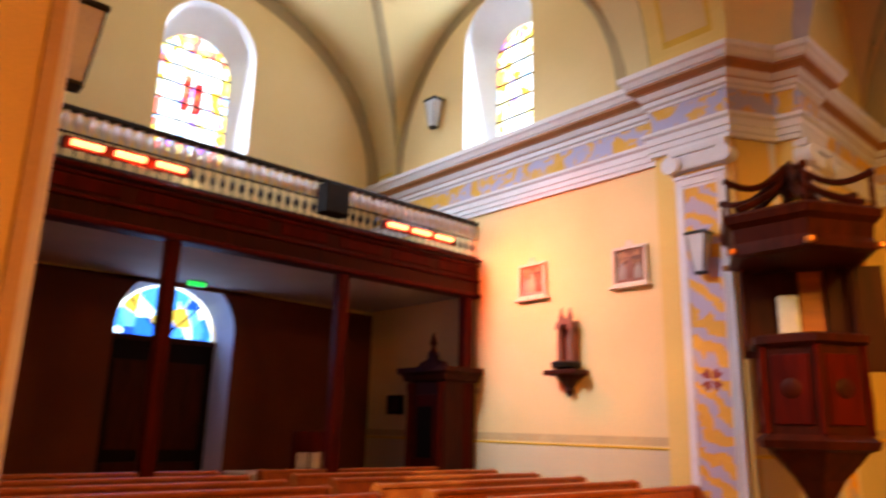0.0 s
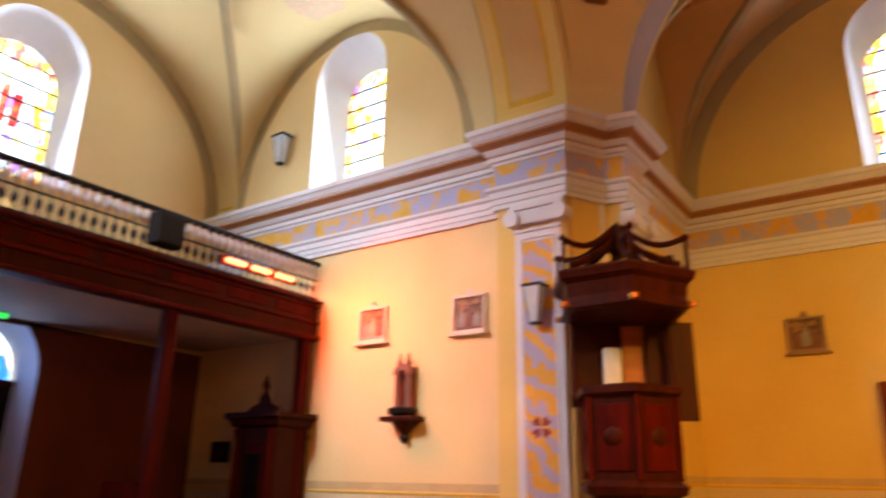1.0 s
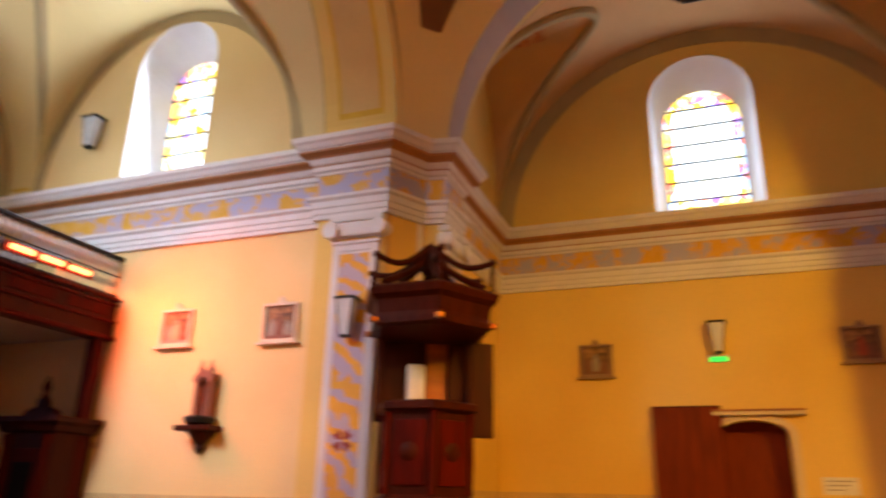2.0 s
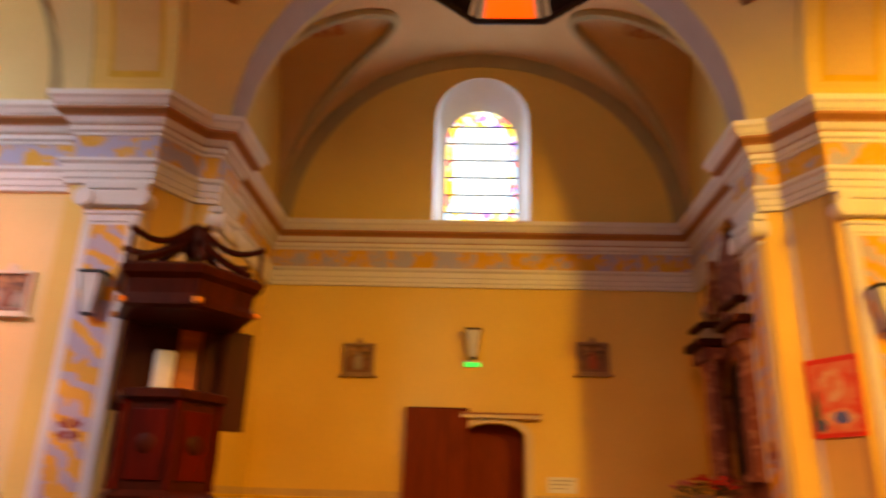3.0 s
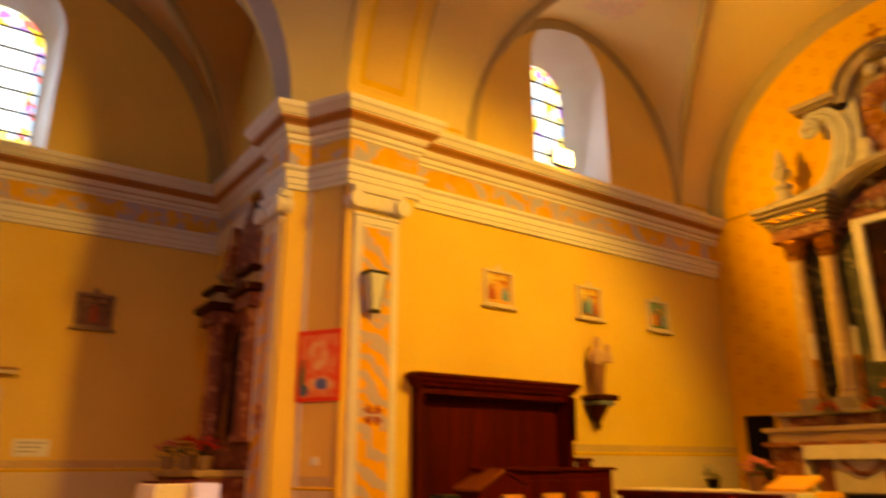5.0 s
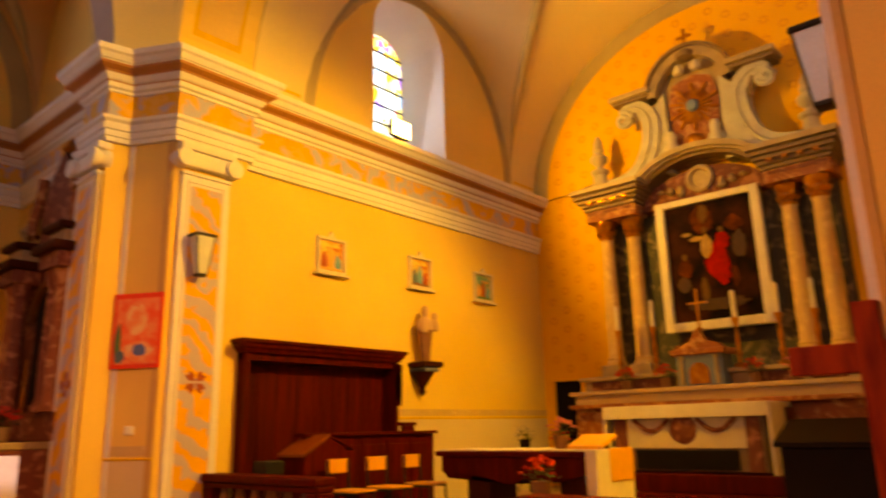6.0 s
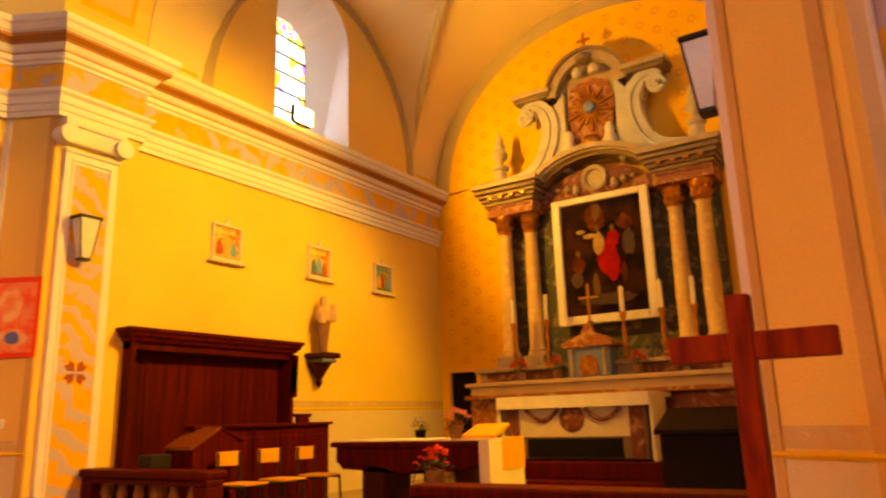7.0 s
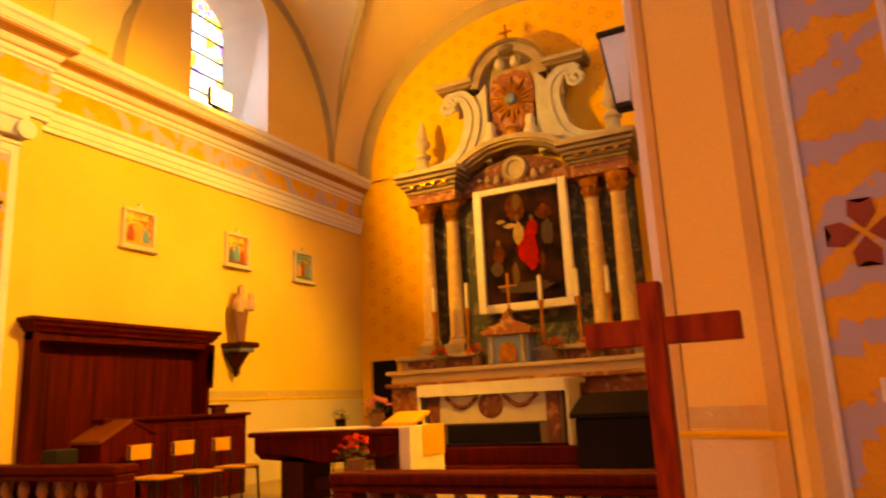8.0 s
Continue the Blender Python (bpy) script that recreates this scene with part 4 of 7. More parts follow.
# brown painted shields on the pendentives
for sx in (-1, 1):
    for sy in (-1, 1):
        bm = bmesh.new()
        top, low = [], []
        for k, (dz, hw) in enumerate(((7.35, 0.28), (6.8, 0.13))):
            rr = math.sqrt(max(0.1, RS * RS - (dz - 5.45) ** 2)) - 0.02
            for s in (-1, 1):
                ang = math.atan2(sy * 3.06, sx * 3.0) + s * hw / rr
                (top if k == 0 else low).append(bm.verts.new((XC + rr * math.cos(ang), YC + rr * math.sin(ang), dz)))
        bm.faces.new((top[0], top[1], low[1], low[0]))
        bmesh.ops.solidify(bm, geom=bm.faces[:], thickness=0.01)
        setting("pendentive_shield", bm, "soffit", "brown painted shield on the pendentive")

# stencilled flowers on the altar wall
bm = bmesh.new()
for i in range(25):
    for j in range(19):
        y, z = 0.45 + i * 0.26, 2.55 + j * 0.32 + (0.16 if i % 2 else 0)
        if z > 5.5 and ((y - YC) / 2.85) ** 2 + ((z - 5.5) / 2.45) ** 2 > 1 or y > 6.55 or abs(y - YC) < 1.2 and z < 6.6:
            continue
        for k in range(7):
            an = k * 2 * math.pi / 7
            pts = [(y + 0.052 * math.cos(an) + 0.021 * math.cos(b_ * math.pi / 3), z + 0.052 * math.sin(an) + 0.021 * math.sin(b_ * math.pi / 3)) for b_ in range(6)]
            bm.faces.new([bm.verts.new((XE - 0.004, p[0], p[1])) for p in pts])
M["stencil"] = material("stencil_red_brown", (0.74, 0.34, 0.045), 0.85, scale=10)
tagged(link("stencilled_flowers", bm, "stencil"), "rows of faint reddish stencilled flowers on the wall", kind="stuff")

# ---- north chapel: door, leaf, lintel ----
M["doorplank"] = material("brown_door_planks", (0.24, 0.036, 0.005), 0.6, col2=(0.10, 0.014, 0.002), spec=0.1, scale=4, stretch=(7, 1, 0.7))
d2 = tagged(new("door_2"), "open brown plank door beside a dark arched doorway", "door", kind="structure")
leaf = part("door_leaf", box(-0.88, -0.03, YRN - 0.10, YRN - 0.05, FL + 0.02, 2.83, 0.006), "wood", d2)
for k in range(6):
    part("plank", box(-0.875 + k * 0.14, -0.875 + k * 0.14 + 0.132, YRN - 0.118, YRN - 0.10, FL + 0.04, 2.81, 0.006), "doorplank", leaf)
part("lintel", box(-0.14, 0.95, YRN - 0.12, YRN + 0.02, 2.70, 2.75, 0.008), "lower", d2)
part("lintel_edge", box(-0.14, 0.95, YRN - 0.14, YRN, 2.752, 2.775, 0.004), "soffit", d2)
bm = band(curve_pts(0.32, 0.52, 2.46, 0.27, 0, 180, 16), curve_pts(0.32, 0.42, 2.46, 0.19, 0, 180, 16), 0.05, "y", YRN - 0.05)
part("door_arch", bm, "lower", d2)
part("jamb", box(0.74, 0.84, YRN - 0.05, YRN, FL, 2.46), "lower", d2)
setting("passage_door", box(-0.4, 1.1, YRN + 0.30, YRN + 0.34, FL, 2.8), "doorplank", "dark wooden inner door of the passage")
# black sheet just inside the sacristy opening stands in for its shade
setting("sacristy_dark_sheet", box(XE + 0.08, XE + 0.13, 5.9, 6.6, CH, 2.5), "black", "black sheet for the darkness of the sacristy opening beside the altar")

# ---- nave: gallery ----
GX = -7.1
gal = thing("gallery", GX, YC, 3.4, label="dark carved wooden organ gallery with an iron railing", category="gallery")


def gpart(name, x0, x1, y0, y1, z0, z1, mat, bev=0.008, label="", parent=None):
    return part(name, box(x0 - GX, x1 - GX, y0 - YC, y1 - YC, z0 - 3.4, z1 - 3.4, bev), mat, parent or gal, label)


M["gallerysoffit"] = material("pale_gallery_ceiling", (0.55, 0.46, 0.36), 0.8, scale=1.5)
gpart("underside", XW + 0.01, GX - 0.1, YS + 0.01, YN - 0.01, 3.42, 3.46, "gallerysoffit", 0.0, "pale boarded underside")
gpart("deck", XW + 0.01, GX - 0.02, YS + 0.01, YN - 0.01, 3.465, 3.56, "walnut", 0.0)
gpart("beam", GX - 0.1, GX + 0.06, YS + 0.01, YN - 0.01, 3.36, 3.62, "walnut")
gpart("lower_moulding", GX + 0.06, GX + 0.12, YS + 0.01, YN - 0.01, 3.36, 3.42, "wood", 0.015)
gpart("fascia", GX - 0.02, GX + 0.05, YS + 0.01, YN - 0.01, 3.62, 3.84, "walnut")
for z0, d in ((3.58, 0.10), (3.80, 0.08), (3.86, 0.13)):
    gpart("moulding", GX - 0.02, GX + d, YS + 0.01, YN - 0.01, z0, z0 + 0.04, "wood", 0.012)
for k in range(8):
    y = YS + 0.15 + k * 0.78
    gpart("fascia_panel", GX + 0.05, GX + 0.065, y, y + 0.62, 3.66, 3.79, "wood", 0.008)
for y in (0.45, 2.44, 4.47, 6.5):
    po = gpart("post", GX - 0.07, GX + 0.07, y - 0.07, y + 0.07, FL, 3.36, "wood", 0.015)
    part("post_base", box(-0.1, 0.1, y - 0.1 - YC, y + 0.1 - YC, FL - 3.4, FL + 0.2 - 3.4, 0.015), "wood", po)
rail = gpart("top_rail", GX - 0.03, GX + 0.05, YS + 0.01, YN - 0.01, 4.40, 4.46, "iron", 0.015)
gpart("bottom_rail", GX - 0.01, GX + 0.03, YS + 0.01, YN - 0.01, 3.93, 3.96, "iron", 0.006)
gpart("middle_rail", GX - 0.005, GX + 0.025, YS + 0.01, YN - 0.01, 4.19, 4.205, "iron", 0.003)
M["balwhite"] = material("white_painted_baluster", (0.78, 0.76, 0.74), 0.5, scale=6)
bal_up = lathe([(0.012, 0), (0.02, 0.02), (0.042, 0.07), (0.05, 0.11), (0.036, 0.16), (0.02, 0.19), (0.03, 0.2)], 10)
ob_up = part("baluster", bal_up, "balwhite", gal, "white vase-shaped upper baluster", True)
ob_up.location = (0.01, YS + 0.1 - YC, 4.2 - 3.4)
knob = lathe([(0.008, 0), (0.008, 0.06), (0.026, 0.09), (0.032, 0.12), (0.026, 0.15), (0.008, 0.18), (0.008, 0.235)], 8)
ob_kn = part("iron_spindle", knob, "iron", gal, smooth=True)
ob_kn.location = (0.01, YS + 0.1 - YC, 3.958 - 3.4)
for k in range(1, 56):
    for src in (ob_up, ob_kn):
        o = new(src.name.split(".")[0], src.data)
        o.parent = gal
        o.location = (0.01, YS + 0.1 - YC + k * 0.112, src.location.z)

# red glow reflected from the elements is put into the reflector's colour
M["heatred"] = material("steel_with_red_glow", (0.25, 0.03, 0.012), 0.4, 0.7, scale=8)
for yc_ in (5.47, 1.86):
    h = thing("infrared_heater", GX + 0.2, yc_, 4.03, label="glowing orange infrared heater on the gallery front", category="heater", group="gallery heaters")
    part("housing", box(-0.06, 0.0, -0.6, 0.6, -0.03, 0.05, 0.01), "iron", h)
    for k in range(3):
        part("reflector", box(0.001, 0.02, -0.58 + k * 0.385, -0.19 + k * 0.385, -0.06, 0.065, 0.008), "heatred", h, "reflector tray coloured with the elements' red glow")
    part("arm", box(-0.16, -0.06, -0.3, -0.27, -0.02, 0.02), "iron", h)
    part("arm", box(-0.16, -0.06, 0.27, 0.3, -0.02, 0.02), "iron", h)
    for k in range(3):
        bm = tube([(0.045, -0.52 + k * 0.385, 0.0), (0.045, -0.25 + k * 0.385, 0.0)], 0.03, 10)
        part("heating_element", bm, "glow", h, "glowing orange quartz tube", True)
sp = thing("loudspeaker", GX + 0.12, 4.2, 4.2, label="black loudspeaker box on the gallery railing", category="loudspeaker")
part("cabinet", box(-0.1, 0.1, -0.17, 0.17, -0.2, 0.16, 0.015), "black", sp)
part("grille", box(0.1, 0.108, -0.15, 0.15, -0.18, 0.14, 0.003), "iron", sp)
part("bracket", box(-0.14, -0.1, -0.03, 0.03, -0.1, 0.1), "iron", sp)

# exit signs


def exit_sign(x, y, z, rz, w=0.24):
    s = thing("exit_sign", x, y, z, rz, "small lit green emergency exit sign", "exit sign", "exit signs")
    part("case", box(-w / 2, w / 2, 0.0, 0.03, -0.03, 0.06, 0.004), "paper", s)
    part("lit_panel", box(-w / 2 + 0.01, w / 2 - 0.01, -0.012, 0.0, -0.03, 0.03, 0.003), "exit", s, "green lit panel")


exit_sign(XW + 0.25, 3.62, 3.39, 90, 0.26)
exit_sign(0.01, YRN - 0.04, 3.43, 0)

# confessional against the wall under the gallery
cf = thing("confessional", -7.40, 6.36, FL, label="tall dark carved wooden confessional with a finial", category="confessional")
part("body", box(-0.36, 0.36, -0.26, 0.28, 0, 2.15, 0.01), "walnut", cf)
part("cornice", sweep([(0.40, 0.28), (0.40, -0.28), (-0.40, -0.28), (-0.40, 0.28)][::-1], [(0.0, 2.12), (0.03, 2.14), (0.05, 2.2), (0.10, 2.24), (0.10, 2.30), (-0.4, 2.30)]), "walnut", cf)
part("plinth", box(-0.4, 0.4, -0.3, 0.28, 0, 0.16, 0.015), "walnut", cf)
part("pediment", prism([(-0.3, 2.3), (0.3, 2.3), (0.22, 2.38), (0.08, 2.42), (0.06, 2.52), (-0.06, 2.52), (-0.08, 2.42), (-0.22, 2.38)], 0.08, "y", at=-0.2), "walnut", cf)
part("finial", lathe([(0.03, 2.5), (0.05, 2.54), (0.03, 2.58), (0.06, 2.64), (0.04, 2.7), (0.01, 2.78)], 12, at=(0, -0.16, 0)), "walnut", cf, smooth=True)
for s in (-1, 1):
    part("column", lathe([(0.06, 0.2), (0.045, 0.26), (0.05, 1.0), (0.04, 1.95), (0.06, 2.1)], 12, at=(s * 0.3, -0.29, 0)), "wood", cf, smooth=True)
part("door", box(-0.22, 0.22, -0.285, -0.26, 0.2, 1.95, 0.01), "wood", cf)
part("grille", box(-0.15, 0.15, -0.295, -0.285, 1.15, 1.8, 0.006), "black", cf)
fr = thing("wall_notice", -8.75, 6.64, 1.95, label="small dark framed notice on the wall", category="frame")
part("frame", box(-0.18, 0.18, -0.02, 0.03, -0.14, 0.14, 0.01), "black", fr)
part("sheet", box(-0.13, 0.13, -0.026, -0.02, -0.1, 0.1), "walnut", fr)

# pews
pew = thing("church_pew", -3.75, 5.0, FL, label="varnished orange-brown wooden church pew", category="pew", group="nave pews")
part("backrest", prism([(0.03, 0.45), (0.0, 0.45), (-0.07, 1.04), (-0.04, 1.04)], 2.7, "y", at=-1.35), "pew", pew)
part("top_rail", box(-0.11, -0.02, -1.37, 1.37, 1.02, 1.06, 0.012), "pew", pew)
part("seat", box(0.0, 0.38, -1.35, 1.35, 0.42, 0.46, 0.01), "pew", pew)
part("book_ledge", box(-0.24, -0.05, -1.35, 1.35, 0.84, 0.86, 0.006), "pew", pew)
for s in (-1.39, 1.35):
    part("pew_end", prism([(0.42, 0), (-0.1, 0), (-0.12, 1.02), (-0.08, 1.07), (0.0, 1.05), (0.06, 0.7), (0.38, 0.62), (0.42, 0.5)], 0.04, "y", at=s), "pew", pew)
for k in range(1, 6):
    copy_thing(pew, pose(-3.75 - 0.66 * k, 5.0, FL))
for k in range(5):
    copy_thing(pew, pose(-4.4 - 0.66 * k, 1.75, FL))
tb = thing("side_table", -7.6, 4.05, FL, label="small table with a white cloth beneath the gallery", category="table")
part("tabletop", box(-0.3, 0.3, -0.45, 0.45, 0.96, 1.0, 0.008), "wood", tb)
part("tablecloth", box(-0.31, 0.31, -0.46, 0.46, 0.7, 1.008, 0.02), "cloth", tb, "white hanging cloth")
for sx in (-0.26, 0.26):
    for sy in (-0.4, 0.4):
        part("leg", box(sx - 0.025, sx + 0.025, sy - 0.025, sy + 0.025, 0, 0.96), "wood", tb)
st = thing("leaflet_stand", -7.9, 4.75, FL, label="wooden leaflet stand with papers beside the gallery post", category="stand")
part("panel", box(-0.03, 0.03, -0.3, 0.3, 0.5, 1.45, 0.01), "wood", st)
for k in range(3):
    part("leaflet", box(0.03, 0.045, -0.26 + 0.18 * k, -0.11 + 0.18 * k, 0.95, 1.2), "paper", st)
for s in (-0.24, 0.24):
    part("leg", box(-0.15, 0.15, s - 0.02, s + 0.02, 0, 0.5, 0.005), "wood", st)

# ---- wall things ----


def lantern(x, y, z, rz, k=0.88, label="tapered opal glass wall lantern with a black cap"):
    l = thing("wall_lantern", x, y, z, rz, label, "wall lamp", "wall lanterns")
    bm = bmesh.new()
    lo, hi = 0.055 * k, 0.11 * k
    a = [bm.verts.new((sx * lo, -0.11 * k + sy * lo * 0.8, -0.22 * k)) for sx, sy in ((-1, -1), (1, -1), (1, 1), (-1, 1))]
    b = [bm.verts.new((sx * hi, -0.11 * k + sy * hi * 0.8, 0.2 * k)) for sx, sy in ((-1, -1), (1, -1), (1, 1), (-1, 1))]
    for i in range(4):
        bm.faces.new((a[i], a[(i + 1) % 4], b[(i + 1) % 4], b[i]))
    bm.faces.new(a[::-1])
    bm.faces.new(b)
    part("glass", bm, "opal", l, "opal tapered glass body")
    part("cap", box(-0.135 * k, 0.135 * k, -0.11 * k - 0.105 * k, -0.11 * k + 0.105 * k, 0.2 * k, 0.235 * k, 0.008), "iron", l)
    part("foot", box(-0.06 * k, 0.06 * k, -0.16 * k, -0.06 * k, -0.25 * k, -0.22 * k, 0.006), "iron", l)
    part("bracket", box(-0.02, 0.02, -0.12 * k, 0.0, 0.05, 0.1, 0.004), "iron", l)
    for sx in (-1, 1):
        part("edge_bar", tube([(sx * lo * 1.02, -0.11 * k - lo * 0.82, -0.22 * k), (sx * hi * 1.02, -0.11 * k - hi * 0.82, 0.2 * k)], 0.006, 6), "iron", l)
    return l


lantern(-3.57, 6.41, 3.38, 0)
lantern(3.72, 6.41, 3.38, 0)
lantern(-3.66, 2 * YC - 6.41 + SW, 3.36, 180)
lantern(3.79, 2 * YC - 6.41, 3.35, 180)
lantern(0.02, YRN, 3.72, 0, 0.88)
lantern(-7.99, YN, 6.40, 0, 1.0)


def station(x, y, z, hues, tint, field="picback"):
    """A small framed relief of the way of the cross."""
    s = thing("framed_picture", x, y, z, 0, "small station picture in a " + tint + " moulded frame on the wall", "picture", "stations of the cross")
    w, h = 0.19, 0.19
    fm = "framewhite" if tint == "cream" else "framebrown"
    for x0, x1, z0, z1 in ((-w - 0.035, -w, -h, h), (w, w + 0.035, -h, h), (-w - 0.035, w + 0.035, h, h + 0.035), (-w - 0.035, w + 0.035, -h - 0.035, -h)):
        part("frame_bar", box(x0, x1, -0.05, -0.003, z0, z1, 0.008), fm, s)
    part("ledge", box(-w - 0.07, w + 0.07, -0.08, -0.003, -h - 0.065, -h - 0.037, 0.006), fm, s)
    part("crest", prism([(-0.06, h + 0.035), (0.06, h + 0.035), (0.03, h + 0.07), (0.012, h + 0.075), (0.012, h + 0.11), (-0.012, h + 0.11), (-0.012, h + 0.075), (-0.03, h + 0.07)], 0.03, "y", at=-0.04), fm, s)
    part("picture", box(-w, w, -0.02, -0.003, -h, h), field, s)
    for (x0, x1, z0, z1), c in zip(((-0.16, -0.05, -0.17, 0.05), (-0.06, 0.05, -0.18, 0.1), (0.05, 0.16, -0.17, 0.02), (-0.19, 0.19, -0.189, -0.13)), hues):
        bm = lathe([(0.0001, 0), (0.9, 0.1), (1.0, 0.4), (0.7, 0.75), (0.35, 0.85), (0.38, 0.93), (0.0001, 1.0)], 10)
        bmesh.ops.transform(bm, matrix=Matrix.Translation(((x0 + x1) / 2, -0.026, z0)) @ Matrix.Diagonal(((x1 - x0) / 2, 0.014, z1 - z0, 1)), verts=bm.verts[:])
        part("painted_relief", bm, c, s, smooth=True)


M["framewhite"] = material("cream_frame", (0.72, 0.62, 0.46), 0.5, scale=8)
M["framebrown"] = material("brown_frame", (0.34, 0.2, 0.1), 0.5, scale=8)
M["picback"] = material("painted_landscape", (0.42, 0.32, 0.16), 0.6, col2=(0.2, 0.26, 0.24), scale=9, contrast=0.2)
M["picdark"] = painted("dark_painted_scene", (0.16, 0.075, 0.03), (0.30, 0.16, 0.07), (0.07, 0.04, 0.03), 8, 0.52)
M["picorange"] = painted("orange_painted_scene", (0.66, 0.30, 0.07), (0.62, 0.48, 0.14), (0.40, 0.10, 0.04), 8, 0.5)
M["picgreen"] = painted("green_painted_scene", (0.20, 0.30, 0.12), (0.10, 0.26, 0.22), (0.55, 0.28, 0.10), 8, 0.52)
M["relieflightblue"] = material("relief_light_blue", (0.14, 0.34, 0.52), 0.6, scale=10)
M["reliefred"] = material("relief_red", (0.42, 0.07, 0.03), 0.6, scale=10)
M["reliefblue"] = material("relief_blue", (0.08, 0.14, 0.22), 0.6, scale=10)
M["reliefgreen"] = material("relief_green", (0.08, 0.18, 0.06), 0.6, scale=10)
M["reliefgrey"] = material("relief_grey", (0.3, 0.27, 0.22), 0.6, scale=10)
station(-6.05, YN, 3.48, ("reliefgrey", "flesh", "brownplaster", "reliefgrey"), "cream", "picdark")
station(-4.60, YN, 3.46, ("reliefgrey", "brownplaster", "reliefgrey", "brownplaster"), "cream", "picdark")
station(-1.585, YRN, 3.48, ("brownplaster", "reliefgrey", "brownplaster", "brownplaster"), "brown", "picdark")
station(1.69, YRN, 3.56, ("brownplaster", "reliefred", "brownplaster", "brownplaster"), "brown", "picdark")
station(5.665, YN, 3.75, ("reliefred", "ply", "relieflightblue", "ply"), "cream", "picorange")
station(7.27, YN, 3.77, ("reliefblue", "relieflightblue", "reliefred", "brownplaster"), "cream", "picorange")
station(8.695, YN, 3.75, ("ply", "reliefred", "relieflightblue", "reliefgreen"), "cream", "picgreen")

# carved shrine on the nave wall
sh = thing("wall_shrine", -5.455, YN, 2.30, label="dark carved wall shrine with twin posts on a console", category="shrine")
part("shelf", box(-0.24, 0.24, -0.26, 0, -0.04, 0.02, 0.015), "walnut", sh)
part("console", lathe([(0.02, -0.28), (0.06, -0.22), (0.05, -0.18), (0.12, -0.1), (0.18, -0.04)], 14, at=(0, -0.06, 0)), "walnut", sh, smooth=True)
for s in (-0.085, 0.085):
    part("post", lathe([(0.05, 0.02), (0.045, 0.06), (0.03, 0.1), (0.034, 0.3), (0.03, 0.5), (0.045, 0.53), (0.04, 0.57)], 12, at=(s, -0.12, 0)), "brownplaster", sh, smooth=True)
    part("pinnacle", lathe([(0.04, 0.57), (0.028, 0.6), (0.04, 0.64), (0.022, 0.69), (0.008, 0.76)], 10, at=(s * 0.75, -0.11, 0)), "brownplaster", sh, smooth=True)
part("back_panel", box(-0.12, 0.12, -0.05, -0.01, 0.02, 0.6, 0.01), "brownplaster", sh)
part("arch", band(curve_pts(0, 0.13, 0.5, 0.13, 0, 180, 12), curve_pts(0, 0.05, 0.5, 0.06, 0, 180, 12), 0.09, "y", -0.16), "brownplaster", sh)
part("basket", lathe([(0.1, 0.02), (0.17, 0.05), (0.18, 0.1), (0.15, 0.12), (0.1, 0.1)], 14, at=(0, -0.12, 0)), "iron", sh, "dark pierced basket", True)

wp = thing("wall_plaque", -7.1, YN, 2.12, label="small reddish plaque on the nave wall", category="plaque")
part("plate", box(-0.11, 0.11, -0.02, 0, -0.035, 0.035, 0.004), "flesh", wp)

# notice on the chapel wall
nt_ = thing("notice", 1.22, YRN, 1.87, label="white notice sheet on the yellow wall", category="notice")
part("sheet", box(-0.19, 0.19, -0.012, -0.002, -0.10, 0.10), "paper", nt_)
for k in range(3):
    part("text_line", box(-0.15, 0.15 - 0.05 * k, -0.015, -0.012, 0.05 - 0.05 * k, 0.062 - 0.05 * k), "reliefgrey", nt_)

# poster on the canted pier
po_ang = math.degrees(math.atan2(6.46 - 6.92, E_ - 3.10))
ps = thing("poster", XC + 3.225, 6.69, 2.63, po_ang, "bright red-orange poster with yellow and blue shapes", "poster")
part("sheet", box(-0.265, 0.265, -0.03, -0.015, -0.36, 0.36), "poster", ps)
M["poster_y"] = material("poster_yellow", (0.85, 0.55, 0.25), 0.5, col2=(0.85, 0.25, 0.08), scale=9, contrast=0.2)
M["poster_p"] = material("poster_pink", (0.85, 0.28, 0.10), 0.5, col2=(0.85, 0.10, 0.03), scale=9, contrast=0.2)
M["poster_b"] = material("poster_blue", (0.1, 0.16, 0.5), 0.5, scale=9)
part("printed_field", box(-0.225, 0.235, -0.033, -0.03, -0.32, 0.31), "poster_p", ps)


def blob(name, cx, cz, rx, rz, mat, parent, y=-0.036, seed=0):
    r = random.Random(seed)
    pts = [(cx + rx * (0.8 + 0.35 * r.random()) * math.cos(i * math.pi / 8), cz + rz * (0.8 + 0.35 * r.random()) * math.sin(i * math.pi / 8)) for i in range(16)]
    return part(name, prism(pts, 0.003, "y", at=y), mat, parent)


blob("printed_shape", 0.0, 0.1, 0.12, 0.16, "poster_y", ps, seed=1)
blob("printed_shape", 0.02, -0.2, 0.16, 0.1, "poster_y", ps, seed=2)
blob("printed_shape", 0.05, -0.19, 0.07, 0.06, "poster_b", ps, -0.04, seed=3)
blob("printed_shape", -0.19, -0.12, 0.035, 0.2, "reliefgreen", ps, seed=4)
blob("printed_shape", -0.16, -0.25, 0.05, 0.06, "reliefblue", ps, -0.04, seed=5)

M["glowdim"] = glowing("heater_panel_glow", (1.0, 0.14, 0.01), 1.3)
